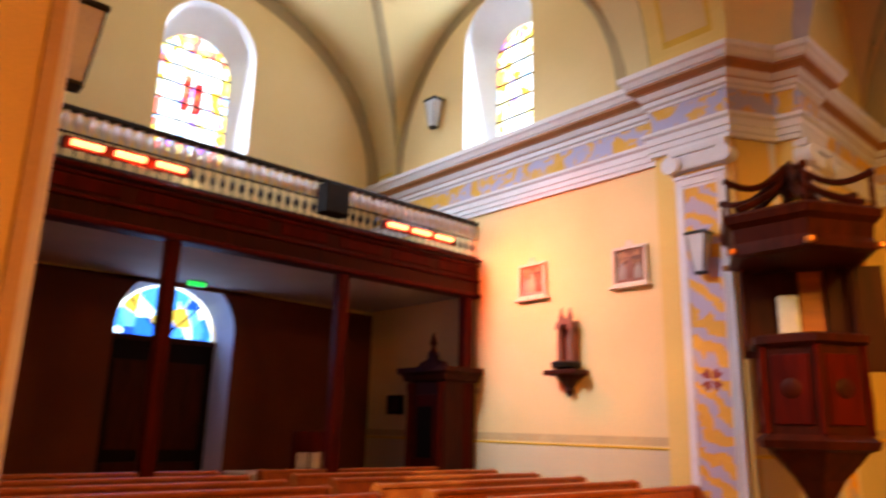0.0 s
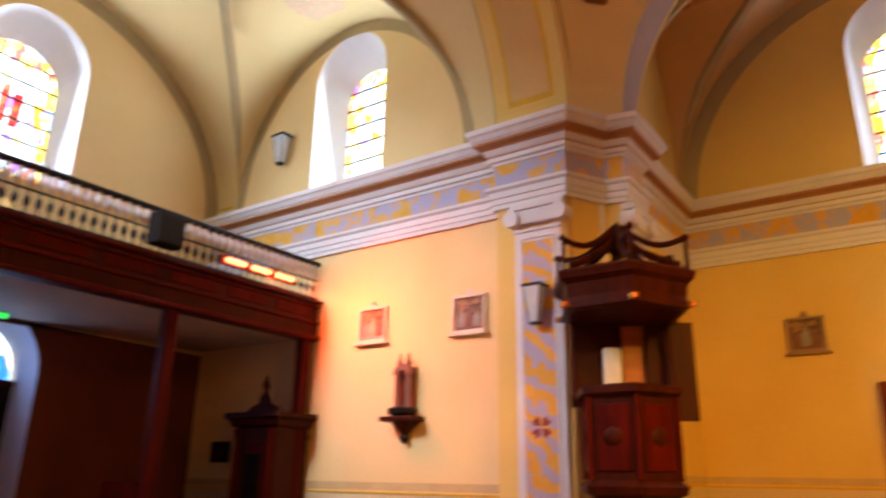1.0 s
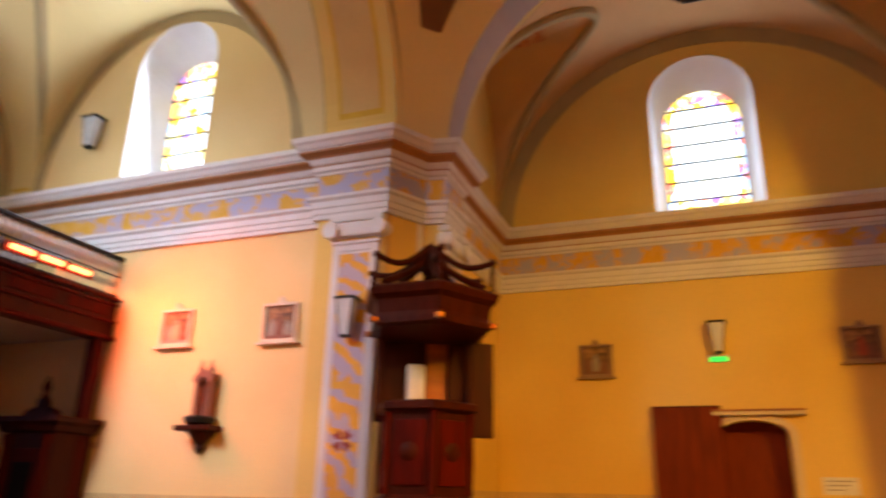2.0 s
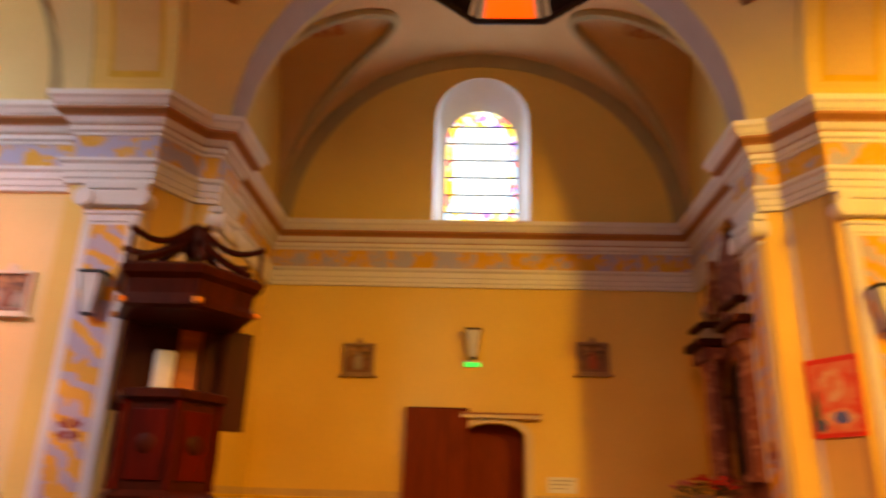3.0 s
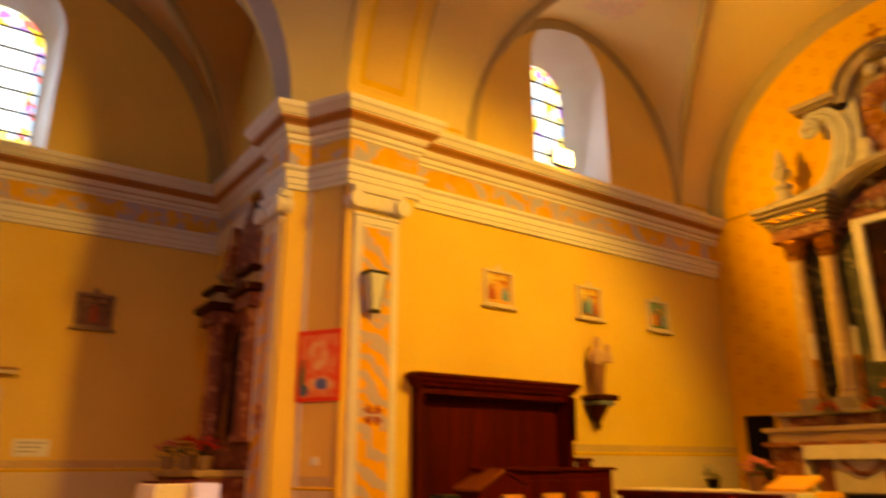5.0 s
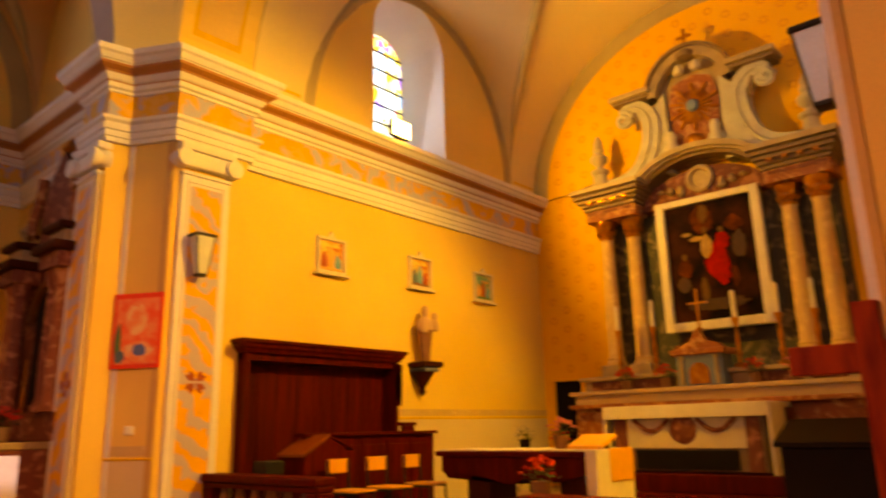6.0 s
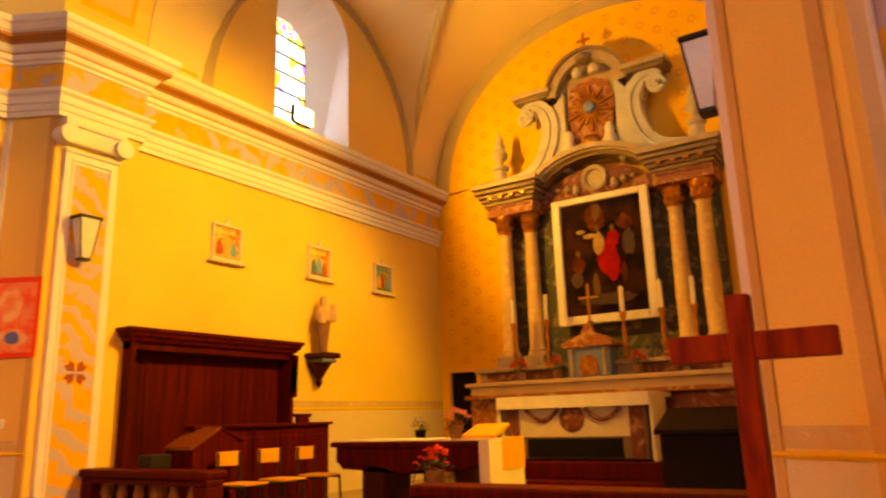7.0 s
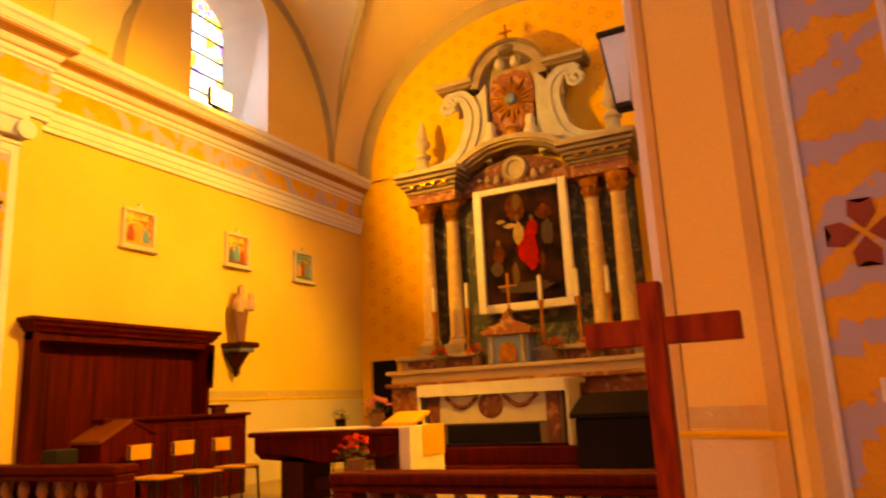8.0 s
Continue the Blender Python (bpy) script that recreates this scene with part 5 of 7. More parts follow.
# ---- hanging heater ring in the crossing ----
hr = thing("heater_ring", XC + 0.12, YC, 4.73, label="octagonal black hanging ring of glowing orange heaters", category="heater")
for k in range(8):
    a0, a1 = radians(22.5 + 45 * k), radians(67.5 + 45 * k)
    p0, p1 = Vector((0.62 * math.cos(a0), 0.62 * math.sin(a0), 0)), Vector((0.62 * math.cos(a1), 0.62 * math.sin(a1), 0))
    part("frame_bar", tube([p0, p1], 0.022, 8), "iron", hr)
    q0, q1 = p0 * 0.86 + Vector((0, 0, 0.16)), p1 * 0.86 + Vector((0, 0, 0.16))
    part("upper_bar", tube([q0, q1], 0.015, 8), "iron", hr)
    part("stay", tube([p0, q0], 0.012, 6), "iron", hr)
    bm = bmesh.new()
    f = 0.12
    c0, c1 = p0.lerp(p1, f), p0.lerp(p1, 1 - f)
    d0, d1 = q0.lerp(q1, f), q0.lerp(q1, 1 - f)
    bm.faces.new([bm.verts.new(v) for v in (c0, c1, d1, d0)])
    bmesh.ops.solidify(bm, geom=bm.faces[:], thickness=0.012)
    part("heater_panel", bm, "glowdim" if k % 2 else "iron", hr, "glowing orange heater panel" if k % 2 else "")
M["opaline"] = material("milky_lamp_glass", (0.7, 0.62, 0.5), 0.3, scale=5)
part("rod", tube([(0, 0, 0.15), (0, 0, 5.11)], 0.012, 8), "iron", hr)
part("hub", lathe([(0.03, 0.05), (0.1, 0.1), (0.1, 0.2), (0.03, 0.26)], 12), "iron", hr)
for k in range(4):
    part("spoke", tube([(0, 0, 0.16), (0.54 * math.cos(radians(22.5 + 90 * k)), 0.54 * math.sin(radians(22.5 + 90 * k)), 0.16)], 0.012, 6), "iron", hr)

M["whitecloth"] = material("white_cloth", (0.8, 0.8, 0.8), 0.9, scale=6)
# ---- pulpit ----
pu = thing("pulpit", -2.57, 6.12, FL, 30, "dark carved wooden pulpit with a crowned sounding board", "pulpit")


def ngon(n, r, rot=0.0):
    return [(r * math.cos(radians(rot + 360 * i / n)), r * math.sin(radians(rot + 360 * i / n))) for i in range(n)]


def ring6(name, rows, mat, parent, n=6, rot=30, label=""):
    bm = bmesh.new()
    rs = []
    for r, z in rows:
        rs.append([bm.verts.new((x, y, z)) for x, y in ngon(n, r, rot)])
    for a, b in zip(rs, rs[1:]):
        for i in range(n):
            bm.faces.new((a[i], a[(i + 1) % n], b[(i + 1) % n], b[i]))
    bm.faces.new(rs[0][::-1])
    bm.faces.new(rs[-1])
    return part(name, bm, mat, parent, label)


ring6("foot", [(0.07, 0.0), (0.07, 0.8), (0.09, 1.02), (0.2, 1.2), (0.33, 1.34), (0.4, 1.42)], "walnut", pu)
ring6("lower_moulding", [(0.4, 1.42), (0.47, 1.44), (0.49, 1.5), (0.43, 1.55)], "walnut", pu)
body = ring6("body", [(0.42, 1.55), (0.42, 2.24)], "walnut", pu)
for k in range(6):
    am = radians(60 * k + 60)
    m_ = Matrix.Rotation(am, 4, "Z") @ Matrix.Translation((0.42 * math.cos(radians(30)), 0, 0))
    bm = box(0.0, 0.02, -0.15, 0.15, 1.62, 2.17, 0.01)
    bmesh.ops.transform(bm, matrix=m_, verts=bm.verts[:])
    pn = part("carved_panel", bm, "wood", body)
    bm = lathe([(0.02, -0.02), (0.1, -0.015), (0.07, 0.012), (0.03, 0.02)], 10)
    bmesh.ops.transform(bm, matrix=m_ @ Matrix.Translation((0.02, 0, 1.9)) @ Matrix.Rotation(radians(90), 4, "Y"), verts=bm.verts[:])
    part("rosette", bm, "walnut", pu, smooth=True)
    bm = lathe([(0.03, 1.55), (0.022, 1.6), (0.03, 1.8), (0.022, 2.15), (0.03, 2.24)], 8, at=(0.43 * math.cos(am - radians(30)), 0.43 * math.sin(am - radians(30)), 0))
    part("corner_colonnette", bm, "wood", pu, smooth=True)
ring6("top_rail", [(0.43, 2.24), (0.49, 2.26), (0.49, 2.32), (0.41, 2.34)], "walnut", pu)
part("back_board", box(-0.46, 0.04, 0.36, 0.41, 2.2, 3.0, 0.01), "walnut", pu)
part("back_board", box(0.24, 0.70, 0.30, 0.35, 2.08, 3.0, 0.01), "walnut", pu)
# Brighter pine than its neighbours: the light on this board is in the colour.
part("back_board", box(0.03, 0.25, 0.37, 0.40, 2.1, 3.0, 0.008), "pew", pu, "orange-brown back board, its lit tone put into the colour")
part("white_cloth", box(-0.16, 0.02, 0.29, 0.34, 2.26, 2.76, 0.03), "whitecloth", pu, "white cloth hung in the pulpit")
for x_ in (-0.44, 0.44):
    part("canopy_post", lathe([(0.035, 2.3), (0.025, 2.36), (0.03, 2.6), (0.022, 2.9), (0.035, 3.0)], 10, at=(x_, 0.2, 0)), "walnut", pu, smooth=True)
ring6("sounding_board", [(0.55, 2.98), (0.62, 3.0), (0.62, 3.05), (0.6, 3.1), (0.62, 3.22), (0.68, 3.26), (0.70, 3.32), (0.64, 3.36), (0.3, 3.4)], "walnut", pu)
for k in range(6):
    am = radians(60 * k + 30)
    part("gilt_boss", lathe([(0.005, -0.03), (0.04, -0.02), (0.04, 0.02), (0.005, 0.03)], 10, at=(0.64 * math.cos(am), 0.64 * math.sin(am), 3.03)), "gold", pu, smooth=True)
    pts = []
    for i in range(12):
        t_ = i / 11
        r = 0.04 + 0.62 * t_
        pts.append((r * math.cos(am), r * math.sin(am), 3.86 - 0.2 * t_ - 0.13 * math.sin(math.pi * t_)))
    part("crown_scroll", tube(pts, 0.03, 8), "walnut", pu, smooth=True)
    pts = []
    for i in range(12):
        t_ = i / 11
        r = 0.06 + 0.5 * t_
        pts.append((r * math.cos(am), r * math.sin(am), 3.78 - 0.38 * t_ ** 0.6))
    part("crown_scroll", tube(pts, 0.035, 8), "walnut", pu, smooth=True)
    part("crown_post", tube([(0.63 * math.cos(am), 0.63 * math.sin(am), 3.33), (0.63 * math.cos(am), 0.63 * math.sin(am), 3.68)], 0.02, 6), "walnut", pu)
part("finial", lathe([(0.06, 3.56), (0.1, 3.62), (0.07, 3.7), (0.09, 3.78), (0.05, 3.85), (0.01, 3.92)], 12), "walnut", pu, smooth=True)

# ---- side altar in the chapel ----
sa = thing("side_altar", XC + 3.11, 8.25, FL + 0.4, 90, "dark baroque side altar with red columns and flowers", "altar")
# local axes: x along the wall (towards the back wall), y out of the wall is negative after the turn
for k_ in range(2):
    part("step", box(-0.74, 1.2 - 0.15 * k_, 0.0, 1.25 - 0.25 * k_, -0.4 + 0.2 * k_, -0.2 + 0.2 * k_, 0.01), "redm", sa)
part("altar_table", box(-0.73, 0.85, 0.0, 0.75, 0, 1.05, 0.015), "redm", sa)
part("tabletop", box(-0.74, 0.9, 0.0, 0.8, 1.05, 1.12, 0.015), "stone", sa)
part("gradin", box(-0.85, 0.85, 0.0, 0.3, 1.12, 1.4, 0.015), "redm", sa)
part("back_panel", box(-0.8, 0.8, 0.0, 0.12, 1.4, 3.2, 0.01), "redm", sa)
part("niche_picture", box(-0.32, 0.32, 0.12, 0.15, 1.5, 2.75, 0.01), "black", sa)
part("niche_frame", band(curve_pts(0, 0.42, 2.4, 0.45, 0, 180, 16), curve_pts(0, 0.33, 2.4, 0.36, 0, 180, 16), 0.07, "y", 0.12), "gold", sa)
for x in (-0.68, -0.48, 0.48, 0.68):
    part("column", lathe([(0.1, 1.4), (0.1, 1.48), (0.075, 1.52), (0.08, 1.9), (0.06, 2.62), (0.07, 2.66), (0.11, 2.82)], 14, at=(x, 0.28, 0)), "pinkm" if abs(x) > 0.5 else "redm", sa, smooth=True)
for x0, x1 in ((-0.85, -0.36), (0.36, 0.85)):
    part("entablature", box(x0, x1, 0.0, 0.42, 2.82, 2.98, 0.01), "redm", sa)
    part("cornice", box(x0 - 0.06, x1 + 0.06, 0.0, 0.5, 2.98, 3.08, 0.03), "walnut", sa)
    part("upper_cornice", box(x0, x1, 0.0, 0.44, 3.22, 3.3, 0.03), "walnut", sa)
    part("attic_block", box(x0 + 0.05, x1 - 0.05, 0.0, 0.36, 3.08, 3.22, 0.01), "stone", sa)
part("upper_panel", prism([(-0.5, 3.08), (0.5, 3.08), (0.42, 3.5), (0.5, 3.8), (0.3, 4.05), (0.12, 4.12), (0, 4.35), (-0.12, 4.12), (-0.3, 4.05), (-0.5, 3.8), (-0.42, 3.5)], 0.16, "y", at=0.0), "redm", sa)
for s in (-1, 1):
    pts = [(s * (0.5 + 0.1 * math.sin(i * 0.7)), 0.2, 3.3 + i * 0.11) for i in range(8)]
    part("scroll", tube(pts, 0.06, 8), "pinkm", sa, smooth=True)
    part("urn", lathe([(0.02, 3.3), (0.07, 3.34), (0.03, 3.4), (0.09, 3.5), (0.03, 3.6), (0.01, 3.66)], 12, at=(s * 0.75, 0.2, 0)), "stone", sa, smooth=True)
part("crest", lathe([(0.02, 4.3), (0.09, 4.36), (0.05, 4.44), (0.01, 4.5)], 10, at=(0, 0.1, 0)), "gold", sa, smooth=True)
for s in (-0.6, 0.6, 0.3):
    part("candlestick", lathe([(0.05, 1.4), (0.02, 1.44), (0.03, 1.56), (0.015, 1.7), (0.03, 1.72), (0.012, 1.73), (0.012, 1.98)], 10, at=(s, 0.2, 0)), "gold", sa, smooth=True)


def bouquet(name, x, y, z, petals, label, k=1.0, seed=1, pot="stone"):
    t = thing(name, x, y, z, 0, label, "flowers", "flower pots")
    r = random.Random(seed)
    part("pot", lathe([(0.05 * k, 0), (0.07 * k, 0.02 * k), (0.085 * k, 0.13 * k), (0.09 * k, 0.14 * k)], 12), pot, t, smooth=True)
    bm = bmesh.new()
    for i in range(70):
        a, e, d = r.random() * 6.28, r.random() * 1.4, (0.07 + 0.09 * r.random()) * k
        c = Vector((d * math.cos(a) * math.cos(e), d * math.sin(a) * math.cos(e), 0.13 * k + d * math.sin(e) * 0.9))
        n = Vector((math.cos(a), math.sin(a), 0.5)).normalized()
        u = n.cross(Vector((0, 0, 1))).normalized() * 0.018 * k
        w = n * 0.04 * k
        bm.faces.new([bm.verts.new(c + v) for v in (-u * 0.3, u + w * 0.5, w, -u + w * 0.5)])
    tagged(part("foliage", bm, "green", t), kind="stuff")
    bm = bmesh.new()
    for i in range(26):
        a, e, d = r.random() * 6.28, 0.2 + r.random() * 1.3, (0.12 + 0.06 * r.random()) * k
        c = Vector((d * math.cos(a) * math.cos(e), d * math.sin(a) * math.cos(e), 0.16 * k + d * math.sin(e)))
        for q in range(6):
            an = q * 1.047
            pt_ = c + Vector((math.cos(an), math.sin(an), 0.4 * math.sin(an * 2 + 1))) * 0.022 * k
            u = Vector((-math.sin(an), math.cos(an), 0.3)) * 0.014 * k
            bm.faces.new([bm.verts.new(v) for v in (c, pt_ - u, pt_ + Vector((0, 0, 0.012 * k)), pt_ + u)])
    tagged(part("bloom_cluster", bm, petals, t), kind="stuff")
    return t


bouquet("flower_pot", 2.66, 8.65, FL + 1.52, "red", "red flowers in a pot on the side altar", 1.15, 3)
bouquet("flower_pot", 2.6, 7.8, FL + 1.52, "red", "red flowers in a pot on the side altar", 1.0, 4)
bouquet("flower_pot", 2.55, 9.05, FL + 1.52, "pink", "dark foliage and pink flowers on the side altar", 1.0, 5)

# ---- draped stand and bench before the chapel ----
ds = thing("draped_stand", 1.98, 6.6, FL, 8, "tall stand draped in a white and lilac cloth", "stand")
bm = bmesh.new()
rows = []
for z, grow in ((0.02, 1.12), (0.5, 1.08), (1.0, 1.04), (1.36, 1.0), (1.41, 0.97), (1.42, 0.9)):
    row = []
    for k in range(64):
        an = 2 * math.pi * k / 64
        c_, s_ = math.cos(an), math.sin(an)
        sq = 1.0 / max(abs(c_), abs(s_)) ** 0.8
        r_ = sq * grow * (1 + 0.03 * math.sin(an * 13) * (1.0 - z / 1.5))
        row.append(bm.verts.new((0.27 * c_ * r_, 0.22 * s_ * r_, z)))
    rows.append(row)
for p, q in zip(rows, rows[1:]):
    for k in range(64):
        bm.faces.new((p[k], p[(k + 1) % 64], q[(k + 1) % 64], q[k]))
bm.faces.new(rows[-1])
part("drape", bm, "whitecloth", ds, "white cloth hanging in soft folds", True)
M["lilac"] = material("lilac_cloth", (0.52, 0.44, 0.60), 0.9, scale=6)
part("overcloth", prism([(0.02, 0.7), (0.3, 0.72), (0.285, 1.42), (0.02, 1.43)], 0.012, "y", at=-0.262), "lilac", ds, "lilac overlay cloth")
part("book_rest", prism([(-0.22, 1.42), (0.22, 1.42), (0.22, 1.44), (-0.22, 1.44)], 0.3, "y", at=-0.16), "wood", ds)
nb = thing("kneeler", 2.62, 5.75, FL, -35, "low dark red wooden kneeling bench", "bench")
part("top_rail", box(-0.5, 0.5, -0.09, 0.09, 1.02, 1.06, 0.012), "wood", nb)
part("panel", box(-0.48, 0.48, 0.0, 0.03, 0.3, 1.02, 0.006), "wood", nb)
for x_ in (-0.48, 0.44):
    part("leg", box(x_, x_ + 0.04, -0.08, 0.08, 0.0, 1.02, 0.006), "wood", nb)
part("kneeling_board", box(-0.48, 0.48, -0.35, -0.1, 0.2, 0.24, 0.008), "wood", nb)
for x_ in (-0.44, 0.38):
    part("board_foot", box(x_, x_ + 0.06, -0.34, 0.0, 0.0, 0.2, 0.006), "wood", nb)

# ---- choir: floodlight on the cornice ----
for x, y, s in ((6.68, YN - 0.2, -1), (5.9, YS + 0.2, 1)):
    fl = thing("floodlight", x, y, ZC + 0.02, 0, "bright warm floodlight standing on the cornice", "floodlight", "choir floodlights")
    part("stand", box(-0.06, 0.06, -0.05, 0.05, 0, 0.06, 0.008), "iron", fl)
    part("housing", box(-0.17, 0.17, -0.06 if s < 0 else -0.02, 0.02 if s < 0 else 0.06, 0.04, 0.29, 0.015), "iron", fl)
    part("lens", box(-0.16, 0.16, s * 0.07 - 0.008, s * 0.07 + 0.008, 0.05, 0.28, 0.004), "flood", fl, "glowing warm lens")

# ---- communion rails ----


def comm_rail(y0, y1, x, z, label):
    r = thing("communion_rail", x, (y0 + y1) / 2, FL, 0, label, "railing", "communion rails")
    h = (y1 - y0) / 2
    zz = z - FL
    part("handrail", box(-0.12, 0.12, -h, h, zz - 0.07, zz, 0.02), "wood", r)
    part("under_moulding", box(-0.09, 0.09, -h, h, zz - 0.12, zz - 0.07, 0.012), "wood", r)
    part("bottom_rail", box(-0.1, 0.1, -h, h, 0.39, 0.5, 0.012), "wood", r)
    part("plinth", box(-0.12, 0.12, -h, h, 0.0, 0.39, 0.01), "stone", r)
    for s in (-h, h - 0.16):
        part("end_post", box(-0.09, 0.09, s, s + 0.16, 0.5, zz - 0.12, 0.012), "wood", r)
    n = max(2, int((2 * h - 0.4) / 0.19))
    bm = lathe([(0.03, 0.0), (0.045, 0.03), (0.03, 0.06), (0.055, 0.16), (0.06, 0.22), (0.035, 0.36), (0.028, 0.44), (0.045, 0.47), (0.03, zz - 0.62)], 12)
    first = part("baluster", bm, "balu", r, "pale worn turned baluster", True)
    for k in range(n):
        o = first if k == 0 else new("baluster", first.data)
        o.parent = r
        o.location = (0, -h + 0.26 + (2 * h - 0.52) * k / max(1, n - 1), 0.5)


M["balu"] = material("worn_pale_wood", (0.36, 0.17, 0.06), 0.5, col2=(0.16, 0.05, 0.02), scale=5, stretch=(1, 1, 0.5))
comm_rail(4.68, 6.38, 4.0, 1.29, "dark wooden communion rail with turned balusters")
comm_rail(0.66, 2.78, 4.05, 1.23, "dark wooden communion rail with turned balusters")

# ---- wooden cross beside the pier ----
cr = thing("wooden_cross", 2.39, 0.405, FL, 0, "plain reddish-brown wooden standing cross", "cross")
part("upright", box(-0.034, 0.034, -0.034, 0.034, 0.05, 1.868, 0.004), "crosswood", cr)
part("crossbar", box(-0.030, 0.030, -0.255, 0.215, 1.672, 1.755, 0.004), "crosswood", cr)
part("foot", box(-0.22, 0.22, -0.04, 0.04, 0.0, 0.06, 0.006), "crosswood", cr)
part("foot", box(-0.04, 0.04, -0.22, 0.22, 0.002, 0.058, 0.006), "crosswood", cr)

# ---- panelled screen against the choir wall ----
bo = thing("wooden_screen", 5.38, 6.44, CH, 0, "tall dark red panelled wooden screen with a moulded cornice", "panelling")
W2 = 1.10
part("back", box(-W2, W2, 0.10, 0.22, 0, 1.98, 0.006), "wood", bo)
for k in range(8):
    x0 = -W2 + 0.06 + k * 0.25
    part("plank", box(x0, x0 + 0.246, 0.085, 0.10, 0.3, 1.86, 0.004), "wood", bo)
for s in (-W2, W2 - 0.06):
    part("side", prism([(s, 0), (s + 0.06, 0), (s + 0.06, 2.0), (s, 2.0)], 0.34, "y", at=-0.12), "wood", bo)
part("bracket", prism([(-0.18, 1.45), (-0.1, 1.6), (-0.12, 1.75), (-0.2, 1.95), (0.1, 1.95), (0.1, 1.45)], 0.05, "x", at=W2 - 0.055), "wood", bo)
part("frieze", box(-W2, W2, -0.1, 0.22, 1.9, 2.02, 0.006), "wood", bo)
part("cornice", sweep([(W2, 0.22), (W2, -0.12), (-W2, -0.12), (-W2, 0.22)][::-1], [(-0.1, 1.98), (0.02, 1.98), (0.035, 2.01), (0.06, 2.03), (0.065, 2.06), (0.09, 2.075), (0.09, 2.11), (-0.3, 2.11)]), "wood", bo)
part("seat", box(-W2 + 0.06, W2 - 0.06, -0.3, 0.1, 0.42, 0.47, 0.01), "wood", bo)
sl = thing("low_panel", 6.80, 6.45, CH, 0, "short dark wooden end panel beside the screen", "panelling")
part("panel", box(-0.14, 0.06, -0.04, 0.02, 0, 1.22, 0.01), "wood", sl)
part("cap", box(-0.16, 0.08, -0.06, 0.04, 1.22, 1.26, 0.01), "wood", sl)

# ---- stall desk, lectern box, chairs ----
sd = thing("choir_stall", 5.80, 6.06, DZ, 0, "long dark red panelled choir stall front", "stall")
part("front", box(-0.95, 1.02, 0, 0.05, 0, 0.88, 0.006), "wood", sd)
part("top", box(-0.98, 1.05, -0.05, 0.12, 0.88, 0.915, 0.01), "wood", sd)
for k in range(5):
    part("panel", box(-0.90 + k * 0.385, -0.57 + k * 0.385, -0.014, 0.0, 0.14, 0.78, 0.008), "wood", sd)
    part("muntin", box(-0.945 + k * 0.385, -0.915 + k * 0.385, -0.02, 0.0, 0.08, 0.84, 0.004), "wood", sd)
part("end", box(0.97, 1.02, 0.05, 0.32, 0, 0.88, 0.01), "wood", sd)
am = thing("lectern_box", 4.88, 5.98, CH, 0, "squat dark wooden lectern with sloping top and arched side", "lectern")
part("front", box(-0.28, -0.24, -0.26, 0.26, 0, 1.0, 0.006), "wood", am)
bm = prism([(-0.24, 0), (-0.12, 0), (-0.12, 0.6), (-0.08, 0.76), (0.02, 0.84), (0.12, 0.78), (0.2, 0.6), (0.2, 0), (0.3, 0), (0.3, 1.06), (0.06, 1.16), (-0.24, 1.0)], 0.04, "y", at=-0.26)
part("arched_side", bm, "wood", am)
part("far_side", prism([(-0.24, 0), (0.3, 0), (0.3, 1.06), (0.06, 1.16), (-0.24, 1.0)], 0.04, "y", at=0.16), "wood", am)
part("sloping_top", prism([(-0.32, 0.97), (0.06, 1.16), (0.06, 1.19), (-0.32, 1.0)], 0.5, "y", at=-0.28), "lecterntop", am)
part("rear_top", prism([(0.06, 1.16), (0.42, 1.02), (0.42, 1.05), (0.06, 1.19)], 0.5, "y", at=-0.28), "wood", am)
am.scale = (0.9, 0.8, 0.96)
M_ch = thing("chair", 4.62, 4.97, DZ, 0, "stacking chair with orange plywood seat and metal frame", "chair", "choir chairs")


def build_chair(c):
    part("seat", box(-0.15, 0.15, -0.2, 0.18, 0.36, 0.38, 0.01), "ply", c, "orange plywood seat")
    part("backrest", box(-0.145, 0.145, 0.192, 0.206, 0.53, 0.665, 0.01), "ply", c, "orange plywood backrest")
    for s in (-0.135, 0.135):
        part("frame_tube", tube([(s, 0.2, 0.0), (s, 0.18, 0.37), (s, 0.186, 0.53), (s, 0.185, 0.655)], 0.011, 8), "iron", c)
        part("leg", tube([(s, -0.18, 0.0), (s, -0.16, 0.36)], 0.011, 8), "iron", c)
        part("side_bar", tube([(s, -0.17, 0.345), (s, 0.18, 0.345)], 0.011, 8), "iron", c)


build_chair(M_ch)
# three chairs in a row, their backs to the stall
M_ch.matrix_world = pose(4.965, 5.46, DZ, 0, 0, 3)
copy_thing(M_ch, pose(5.485, 5.47, DZ, 0, 0, -2))
copy_thing(M_ch, pose(6.02, 5.46, DZ, 0, 0, 4))
mb = thing("monitor_box", 4.35, 5.95, CH, 0, "small black box before the wooden screen", "box")
part("case", box(-0.11, 0.11, -0.1, 0.1, 0.78, 0.91, 0.012), "iron", mb)
part("stand", box(-0.1, 0.1, -0.08, 0.08, 0.0, 0.78, 0.01), "walnut", mb)

